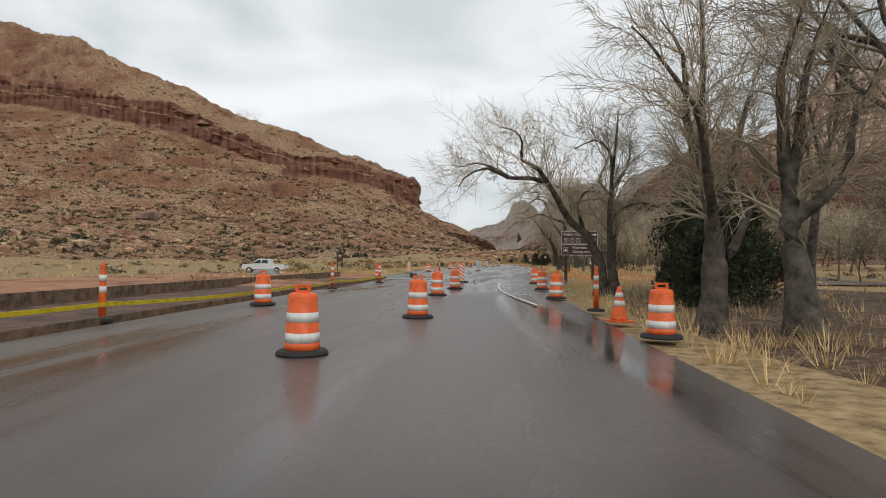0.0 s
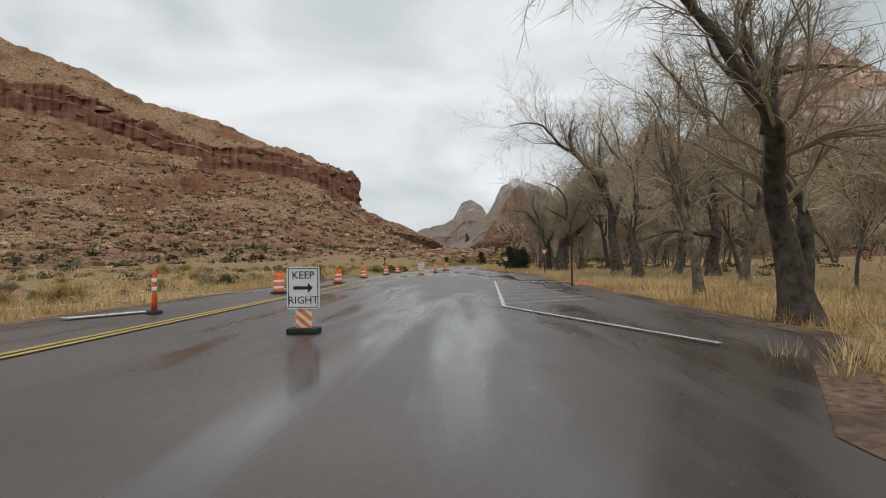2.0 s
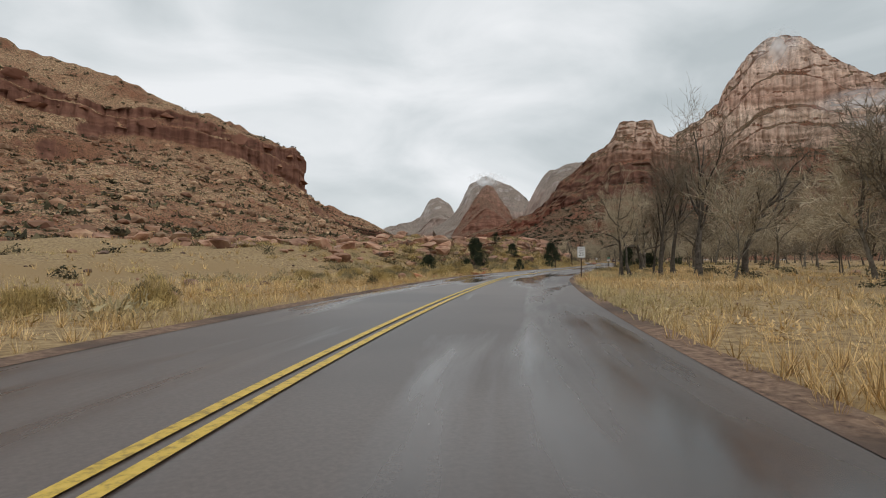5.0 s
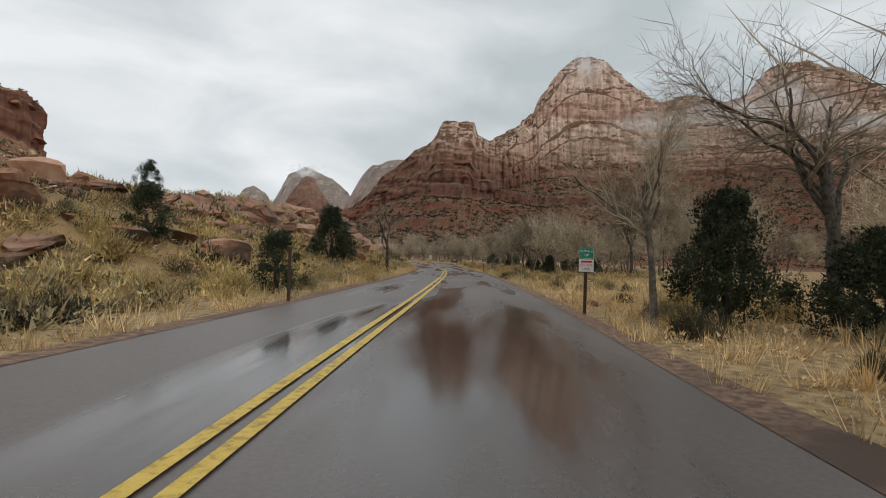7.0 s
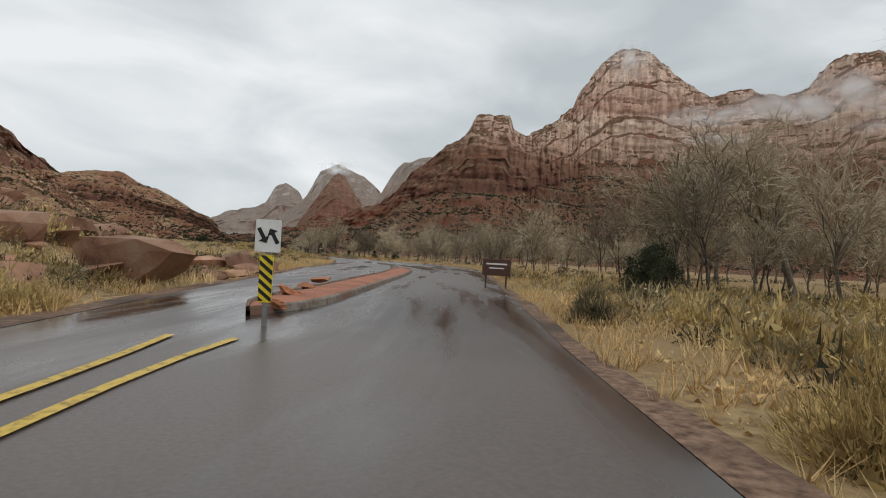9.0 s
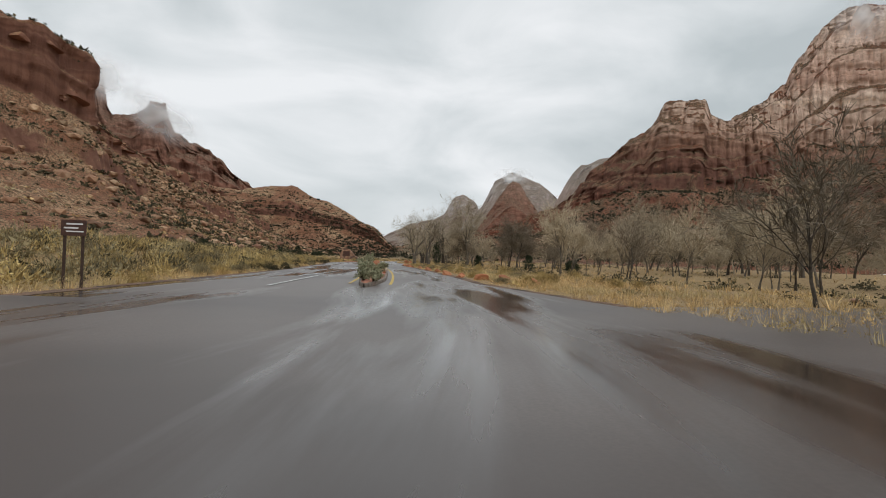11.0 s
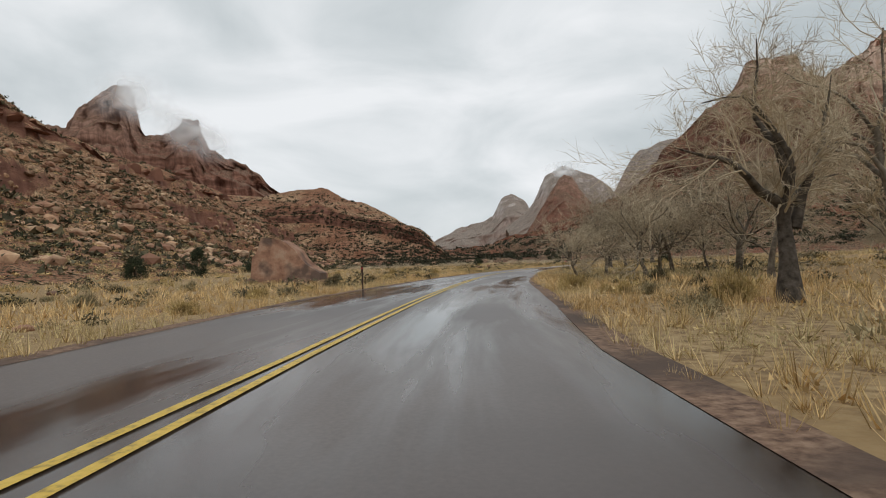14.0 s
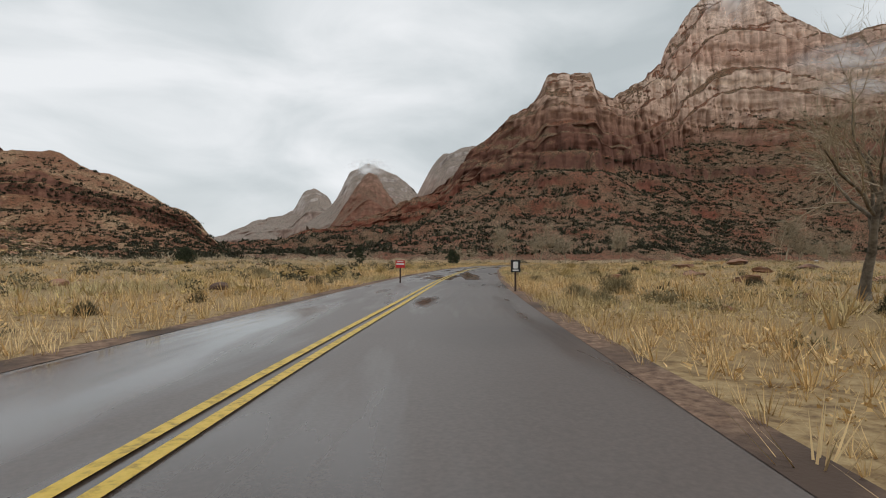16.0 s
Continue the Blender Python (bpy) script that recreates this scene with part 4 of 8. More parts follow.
for k, (x, y, size) in enumerate(((12.02, 166.64, 0.62), (12.44, 167.14, 0.55), (13.18, 171.46, 0.70), (14.01, 172.68, 0.70), (14.78, 173.83, 0.60), (11.60, 166.02, 0.50), (8.04, 160.58, 0.60), (11.32, 168.08, 0.70), (5.88, 151.46, 0.80))):  # large shrubs beside the closed lane
    meshes, mat_, label_, group_ = BUSH_MESHES["dark_shrub" if k % 3 else "sagebrush"]
    ob = put("dark_shrub" if k % 3 else "sagebrush", meshes[k % 3], mat_, m=pose(x, y, float(ground_at(x, y)) - 0.02, 0, 0, 40.0 * k) @ Matrix.Diagonal((size, size, size * 1.15, 1)))
    tagged(ob, label_, "bush", group_)
CLUMPS = [bush_shape(RNG, 27, 1.0, 0.8, 0.055) for _ in range(6)]
q = np.concatenate([verge_places(6500, 0.5, 22, 190, 440, RNG, 1), verge_places(6500, 0.5, 24, 430, 640, RNG, 1), verge_places(4600, 0.6, 30, 120, 440, RNG, -1), verge_places(2600, 0.6, 26, 430, 640, RNG, -1), verge_places(800, 0.6, 14, 99, 190, RNG, 1)])
stuff("straw_clumps", spread(CLUMPS, q, 0.15 + 0.33 * RNG.random(len(q)) ** 1.5, RNG, (0.6, 1.0), 0.5), M_GRASS, "rounded clumps of golden dry grass", "grass")
p = on_sheet(mesa_pts, (2, 92), 12000, RNG, 0.8)
stuff("slope_straw", spread(BLOBS, p, 0.25 + 0.5 * RNG.random(len(p)) ** 2, RNG, (0.5, 0.9), 0.5), M_GRASS, "golden grass clumps low on the mesa slope", "grass")
p = on_sheet(mesa_pts, (2, 95), 6000, RNG, 0.8)
stuff("slope_grass", spread(BLOBS, p, 0.3 + 0.6 * RNG.random(len(p)) ** 2, RNG, (0.5, 0.9), 0.5), M_SAGE, "straw and sage clumps over the mesa slope", "grass")
def brush_belt(y0, y1, lo, hi, count):
    """Places strewn evenly in a belt beside the road."""
    q = np.array([beside(RNG.uniform(y0, y1), RNG.uniform(lo, hi)) for _ in range(count)])
    o, r = way_offset(q[:, 0], q[:, 1])
    q = q[(o > road_right[r] + 1.0) | (o < road_left[r] - 1.0)]
    return np.column_stack([q, ground_at(q[:, 0], q[:, 1])])


for nm, mt, lb, share, low, top in (("valley_rabbitbrush", M_RABBIT, "rounded golden rabbitbrush strewn over the valley floor", 0.7, 0.26, 0.50), ("valley_sage", M_SAGE, "grey sagebrush strewn over the valley floor", 0.55, 0.28, 0.55), ("valley_shrubs", M_SCRUB, "low dark shrubs strewn over the valley floor", 0.22, 0.25, 0.45)):
    q = np.concatenate([brush_belt(y0, y1, lo, hi, int(n * share)) for y0, y1, lo, hi, n in ((232, 306, -19, -4, 330), (310, 480, -27, -10.6, 330), (380, 450, 3, 14, 60), (150, 235, -26, -6, 110), (480, 640, -30, -5, 330), (480, 640, 3.5, 28, 260), (255, 305, 3, 12, 60))])
    stuff(nm, spread(FAR_BUSHES, q, low + top * RNG.random(len(q)) ** 1.7, RNG, (0.75, 1.1), 0.5), mt, lb, "brush")
for nm, mt, lb, share in (("bank_rabbitbrush", M_RABBIT, "golden rabbitbrush crowding the rocky bank and the slope's foot", 1.0), ("bank_sage", M_SAGE, "grey-green sage crowding the rocky bank and the slope's foot", 0.7), ("bank_shrubs", M_SCRUB, "low dark shrubs between the bank's rocks", 0.4)):
    q = np.concatenate([brush_belt(226, 318, -32, -7, int(480 * share)), brush_belt(238, 310, -17, -4.6, int(620 * share)), brush_belt(284, 332, 3.0, 20, int(260 * share)), brush_belt(358, 470, -19, -9.6, int(900 * share))])
    stuff(nm, spread(FAR_BUSHES, q, 0.32 + 0.65 * RNG.random(len(q)) ** 1.3, RNG, (0.8, 1.25), 0.5), mt, lb, "brush")
ahead, across = np.array([0.459, 0.889]), np.array([0.889, -0.459])
for nm, mt, lb, count, near_, top in (("far_thicket", M_TWIG, "pale leafless thickets along the foot of the mountain", 420, 70, 2.0), ("far_sage", M_SAGE, "grey sagebrush across the far valley floor", 420, 25, 0.9), ("far_shrubs", M_SCRUB, "dark shrubs across the far valley floor", 300, 25, 1.2)):
    q = np.array([(165.0, 540.0) + ahead * (near_ + 190 * RNG.random()) + across * RNG.uniform(6, 150) * RNG.choice((-0.6, 1.0)) for _ in range(count)])
    o, r = way_offset(q[:, 0], q[:, 1])
    q = q[(o > road_right[r] + 2.0) | (o < road_left[r] - 2.0)]
    stuff(nm, spread(FAR_BUSHES, np.column_stack([q, ground_at(q[:, 0], q[:, 1])]), 0.35 * top + top * RNG.random(len(q)) ** 1.6, RNG, (0.7, 1.1), 0.5), mt, lb, "brush")
SMALL_BUSHES = [bush_shape(RNG, 34, 1.0, 0.8, 0.07, 16) for _ in range(5)]
ridge = mesa_pts[:, int(mesa_pts.shape[1] * 0.62):]
for nm, count, size, mt, lb in (("ridge_straw", 9000, 0.8, M_GRASS, "golden straw clumps on the red slope"), ("ridge_sage", 1000, 1.0, M_SAGE, "grey-green sage on the red slope"), ("ridge_junipers", 380, 2.0, M_JUNIPER, "dark green junipers dotting the red slope"), ("ridge_shrubs", 1500, 1.1, M_SCRUB, "dark shrubs dotting the red slope")):
    p = on_sheet(ridge, (0, 72), count, RNG, 1.2)
    stuff(nm, spread(SMALL_BUSHES, p, size * (0.5 + RNG.random(len(p)) ** 2), RNG, (0.7, 1.0), 0.5), mt, lb, "brush")
q = np.concatenate([verge_places(800, 2.0, 45, 100, 620, RNG, -1), verge_places(400, 3, 40, 200, 640, RNG, 1), verge_places(420, 2.0, 26, 470, 620, RNG, 1)])
stuff("sage_bushes", spread(FAR_BUSHES, q, 0.3 + 0.5 * RNG.random(len(q)) ** 2, RNG, (0.7, 1.0), 0.5), M_SAGE, "grey-green sagebrush and dry rabbitbrush", "brush")
q = np.concatenate([verge_places(420, 2.5, 34, 110, 620, RNG, -1), verge_places(700, 8, 55, 100, 520, RNG, 1)])
stuff("dark_bushes", spread([clump_shape(RNG, 130, 1.0, 0.75, 0.09) for _ in range(4)], q, 0.35 + 0.5 * RNG.random(len(q)) ** 2, RNG, (0.7, 1.0), 0.5), M_SCRUB, "dark dry shrubs among the grass", "brush")
q = np.concatenate([verge_places(700, 3, 45, 110, 330, RNG, -1), verge_places(200, 3, 20, 330, 620, RNG, -1), verge_places(160, 1, 20, 200, 640, RNG, 1)])
stuff("field_stones", spread(ROCKS, q, 0.08 + 0.32 * RNG.random(len(q)) ** 4, RNG), M_BOULDER, "scattered tan field stones", "stones")


# ---------------------------------------------------------------- trees
def tubes(branches):
    """Tapered tubes along polylines: rows of (points, radii, sides)."""
    vs, fs, base = [], [], 0
    for pts, rad, sides in branches:
        n = len(pts)
        d = np.gradient(pts, axis=0)
        d /= np.linalg.norm(d, axis=1)[:, None] + 1e-9
        ref = np.where(abs(d[:, 2:3]) > 0.9, [[1.0, 0, 0]], [[0, 0, 1.0]])
        a = np.cross(d, ref)
        a /= np.linalg.norm(a, axis=1)[:, None] + 1e-9
        b = np.cross(d, a)
        ang = np.arange(sides) * 2 * np.pi / sides
        ring = pts[:, None] + rad[:, None, None] * (a[:, None] * np.cos(ang)[None, :, None] + b[:, None] * np.sin(ang)[None, :, None])
        vs.append(ring.reshape(-1, 3))
        i = np.arange(n - 1)[:, None] * sides
        k = np.arange(sides)[None]
        f = np.stack([i + k, i + (k + 1) % sides, i + sides + (k + 1) % sides, i + sides + k], -1).reshape(-1, 4)
        fs.append(f + base)
        base += n * sides
    return np.concatenate(vs), np.concatenate(fs)


def grow(rng, start, way, length, radius, level, plan, out):
    """One branch and all that grows from it. plan: for each level, children, their length share, angle, bend, upward pull."""
    kids, share, angle, bend, lift = plan[level]
    n = (11, 8, 5, 4, 3)[level]
    pts, d = [np.array(start, float)], np.array(way, float)
    for k in range(n - 1):
        d = d + rng.normal(size=3) * bend + np.array([0, 0, lift])
        d /= np.linalg.norm(d)
        pts.append(pts[-1] + d * length / (n - 1))
    pts = np.array(pts)
    end = 0.42 if level < 2 else 0.25
    rad = radius * (1 - (1 - end) * np.linspace(0, 1, n) ** 0.9)
    if level == 0:
        rad[0] *= 1.45
        rad[1] *= 1.1
    out[min(level, 4)].append((pts, rad, (9, 6, 4, 3, 3)[level]))
    if level + 1 >= len(plan):
        return
    for k in range(kids):
        f = (0.45 if level == 0 else 0.25) + (0.97 - (0.45 if level == 0 else 0.25)) * (k + rng.random()) / kids
        i = min(int(f * (n - 1)), n - 2)
        at = pts[i] + (pts[i + 1] - pts[i]) * (f * (n - 1) - i)
        dd = pts[i + 1] - pts[i]
        dd /= np.linalg.norm(dd)
        side = np.cross(dd, rng.normal(size=3))
        side /= np.linalg.norm(side)
        a = angle * rng.uniform(0.6, 1.3)
        grow(rng, at, dd * np.cos(a) + side * np.sin(a), length * share * rng.uniform(0.7, 1.25), max(rad[i] * 0.62, 0.006), level + 1, plan, out)


def blades(rng, twigs, widen=1.0, points=3):
    """Fine twigs as narrow bent slivers, two sides each a few millimetres wide."""
    p = np.stack([t[0][[0, len(t[0]) // 2, -1]] for t in twigs])
    r = np.array([t[1][0] for t in twigs])[:, None] * widen
    side = np.cross(p[:, 2] - p[:, 0], rng.normal(size=(len(p), 3)))
    side *= r / (np.linalg.norm(side, axis=1)[:, None] + 1e-9)
    k = np.arange(len(p))[:, None]
    if points == 2:
        v = np.stack([p[:, 0] - side, p[:, 0] + side, p[:, 2]], 1)
        return v.reshape(-1, 3), k * 3 + np.array([[0, 1, 2]])
    v = np.stack([p[:, 0] - side, p[:, 0] + side, p[:, 1] + side * 0.7, p[:, 1] - side * 0.7, p[:, 2]], 1)
    f = np.concatenate([k * 5 + np.array([[0, 1, 2]]), k * 5 + np.array([[0, 2, 3]]), k * 5 + np.array([[3, 2, 4]])])
    return v.reshape(-1, 3), f


def joined(pieces):
    vs, fs, base = [], [], 0
    for v, f in pieces:
        if f.shape[1] == 4:
            f = np.concatenate([f[:, [0, 1, 2]], f[:, [0, 2, 3]]])
        vs.append(v)
        fs.append(f + base)
        base += len(v)
    return np.concatenate(vs), np.concatenate(fs)


def bare_tree_arrays(seed, height, radius, plan, lean=(0, 0, 1), far=False):
    rng = np.random.default_rng(seed)
    out = [[], [], [], [], []]
    grow(rng, (0, 0, -0.1), np.array(lean) / np.linalg.norm(lean), height * 0.62, radius, 0, plan, out)
    if far:
        return tubes([(p[::2], r[::2], max(3, n - 3)) for p, r, n in out[0] + out[1]]), joined([blades(rng, out[2], 1.2), blades(rng, out[3], 2.2)] + ([blades(rng, out[4], 3.2, 2)] if out[4] else []))
    return tubes(out[0] + out[1]), joined([tubes(out[2]), blades(rng, out[3], 1.0)] + ([blades(rng, out[4], 1.0)] if out[4] else []))


def bare_tree_meshes(name, *args, far=False):
    """Trunk and crown meshes of a leafless tree."""
    a, b = bare_tree_arrays(*args, far=far)
    return np_mesh(name + "_trunk", *a, True), np_mesh(name + "_crown", *b)


FULL = [(7, 0.72, 0.75, 0.10, 0.05), (6, 0.62, 0.75, 0.20, 0.05), (8, 0.55, 0.7, 0.22, 0.03), (8, 0.6, 0.7, 0.20, 0.02), (0, 0, 0, 0.16, 0.0)]
UPRIGHT = [(8, 0.60, 0.5, 0.08, 0.06), (6, 0.6, 0.6, 0.16, 0.08), (7, 0.55, 0.65, 0.18, 0.05), (7, 0.6, 0.7, 0.18, 0.03), (0, 0, 0, 0.14, 0.0)]
LIGHT = [(8, 0.65, 0.6, 0.12, 0.05), (7, 0.6, 0.7, 0.2, 0.05), (8, 0.55, 0.75, 0.22, 0.03), (6, 0.7, 0.7, 0.2, 0.02), (0, 0, 0, 0.16, 0.0)]
BROOM = [(8, 0.9, 0.45, 0.12, 0.06), (7, 0.6, 0.55, 0.16, 0.08), (5, 0.55, 0.6, 0.18, 0.06), (3, 0.6, 0.6, 0.2, 0.04), (0, 0, 0, 0.16, 0.0)]
DEAD = [(5, 0.7, 0.8, 0.14, 0.04), (5, 0.6, 0.8, 0.26, 0.04), (4, 0.5, 0.8, 0.25, 0.02), (0, 0, 0, 0.2, 0.0)]
SPRAWL = [(10, 0.95, 1.0, 0.16, 0.02), (8, 0.6, 0.8, 0.24, 0.05), (7, 0.55, 0.75, 0.24, 0.03), (7, 0.6, 0.7, 0.2, 0.02), (0, 0, 0, 0.16, 0.0)]
WOOD_SHAPES = [bare_tree_arrays(*a, far=True) for a in ((31, 7.0, 0.15, LIGHT, (0.1, 0, 1)), (32, 7.0, 0.13, LIGHT, (-0.1, 0.1, 1)), (33, 6.0, 0.12, LIGHT, (0.0, -0.12, 1)))]
THICKETS = [bare_tree_arrays(*a, far=True) for a in ((35, 3.6, 0.07, BROOM, (0, 0, 1)), (36, 3.2, 0.06, BROOM, (0.1, 0.1, 1)))]
TREES = {
    "spread_a": bare_tree_meshes("cottonwood_a", 21, 9.0, 0.27, FULL, (-0.12, 0.0, 1)),
    "spread_b": bare_tree_meshes("cottonwood_b", 22, 9.0, 0.24, FULL, (0.15, 0.1, 1)),
    "spread_c": bare_tree_meshes("cottonwood_c", 27, 9.0, 0.22, FULL, (0.0, -0.1, 1)),
    "upright_a": bare_tree_meshes("poplar_a", 23, 9.0, 0.20, UPRIGHT, (0.05, 0.05, 1)),
    "upright_b": bare_tree_meshes("poplar_b", 24, 9.0, 0.17, UPRIGHT, (-0.08, 0, 1)),
    "thicket": bare_tree_meshes("thicket", 37, 4.4, 0.07, BROOM, (0.1, 0, 1)),
    "sprawl": bare_tree_meshes("sprawl", 39, 4.6, 0.15, SPRAWL, (0.35, 0.1, 1)),
    "sprawl_b": bare_tree_meshes("sprawl_b", 46, 4.2, 0.13, SPRAWL, (-0.5, -0.1, 1)),
    "dead": bare_tree_meshes("snag", 38, 5.0, 0.12, DEAD, (0.15, 0.0, 1)),
}
for nm, (a, b) in zip(("light_a", "light_b", "light_c", "broom_a", "broom_b"), WOOD_SHAPES + THICKETS):
    TREES[nm] = np_mesh(nm + "_trunk", *a, True), np_mesh(nm + "_crown", *b)

M_LIMB = material("grey_limb_bark", [(0.07, 0.058, 0.045), (0.15, 0.125, 0.095), (0.22, 0.19, 0.15)], 3.0, 0.95, 5, 0.4, 10.0)


def tree_object(trunk, crown, m, pale, label, name="bare_tree", light=False):
    ob = new(name)
    ob.empty_display_size = 0.2
    ob.matrix_basis = m
    tagged(ob, label, "tree")
    for nm, me, mt in (("trunk", trunk, M_LIMB if pale else M_BARK), ("crown", crown, M_TWIG if pale or light else M_TWIG_DARK)):
        c = put(nm, me, None, ob)
        if nm == "crown" or name == "thicket":
            tagged(c, "", "", "", "stuff")
        if not me.materials:
            me.materials.append(None)
        c.material_slots[0].link = "OBJECT"
        c.material_slots[0].material = mt
    return ob


def bare_tree(kind, x, y, size=1.0, turn=0.0, pale=True, label="leafless cottonwood with grey bark and fine twigs", z=None, tilt=0.0):
    zz = float(ground_at(x, y)) if z is None else z
    return tree_object(*TREES[kind], pose(x, y, zz, tilt, 0, turn) @ Matrix.Scale(size, 4), pale, label)


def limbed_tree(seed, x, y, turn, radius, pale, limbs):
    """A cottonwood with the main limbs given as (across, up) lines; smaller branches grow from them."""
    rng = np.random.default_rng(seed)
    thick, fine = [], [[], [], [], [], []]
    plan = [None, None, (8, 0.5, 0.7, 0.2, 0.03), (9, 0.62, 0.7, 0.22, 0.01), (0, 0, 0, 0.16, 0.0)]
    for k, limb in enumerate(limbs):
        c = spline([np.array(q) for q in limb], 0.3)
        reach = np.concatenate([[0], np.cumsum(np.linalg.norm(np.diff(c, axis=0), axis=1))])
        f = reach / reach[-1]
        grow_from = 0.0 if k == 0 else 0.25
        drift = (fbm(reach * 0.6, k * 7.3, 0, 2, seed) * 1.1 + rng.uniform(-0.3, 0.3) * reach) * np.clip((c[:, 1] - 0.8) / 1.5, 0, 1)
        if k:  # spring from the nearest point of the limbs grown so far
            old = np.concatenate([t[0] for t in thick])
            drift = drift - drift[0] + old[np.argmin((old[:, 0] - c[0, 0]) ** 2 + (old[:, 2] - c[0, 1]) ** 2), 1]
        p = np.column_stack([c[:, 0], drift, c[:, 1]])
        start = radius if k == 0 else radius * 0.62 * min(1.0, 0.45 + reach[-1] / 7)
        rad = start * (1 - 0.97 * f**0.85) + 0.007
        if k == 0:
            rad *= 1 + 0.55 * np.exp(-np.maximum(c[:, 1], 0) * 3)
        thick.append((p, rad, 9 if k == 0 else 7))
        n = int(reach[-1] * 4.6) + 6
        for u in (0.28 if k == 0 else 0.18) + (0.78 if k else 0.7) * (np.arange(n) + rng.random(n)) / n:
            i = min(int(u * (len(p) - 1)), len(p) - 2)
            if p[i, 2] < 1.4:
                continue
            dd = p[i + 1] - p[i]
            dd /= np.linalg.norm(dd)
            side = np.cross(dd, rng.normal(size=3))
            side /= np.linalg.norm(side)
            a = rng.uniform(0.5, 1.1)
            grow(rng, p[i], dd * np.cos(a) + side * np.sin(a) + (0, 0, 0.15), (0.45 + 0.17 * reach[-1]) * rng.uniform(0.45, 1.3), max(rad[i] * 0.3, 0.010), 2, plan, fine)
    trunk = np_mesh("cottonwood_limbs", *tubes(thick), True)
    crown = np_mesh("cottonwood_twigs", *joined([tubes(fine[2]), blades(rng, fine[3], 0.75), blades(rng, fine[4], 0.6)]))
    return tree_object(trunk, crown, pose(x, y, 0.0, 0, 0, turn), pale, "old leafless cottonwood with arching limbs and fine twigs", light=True)


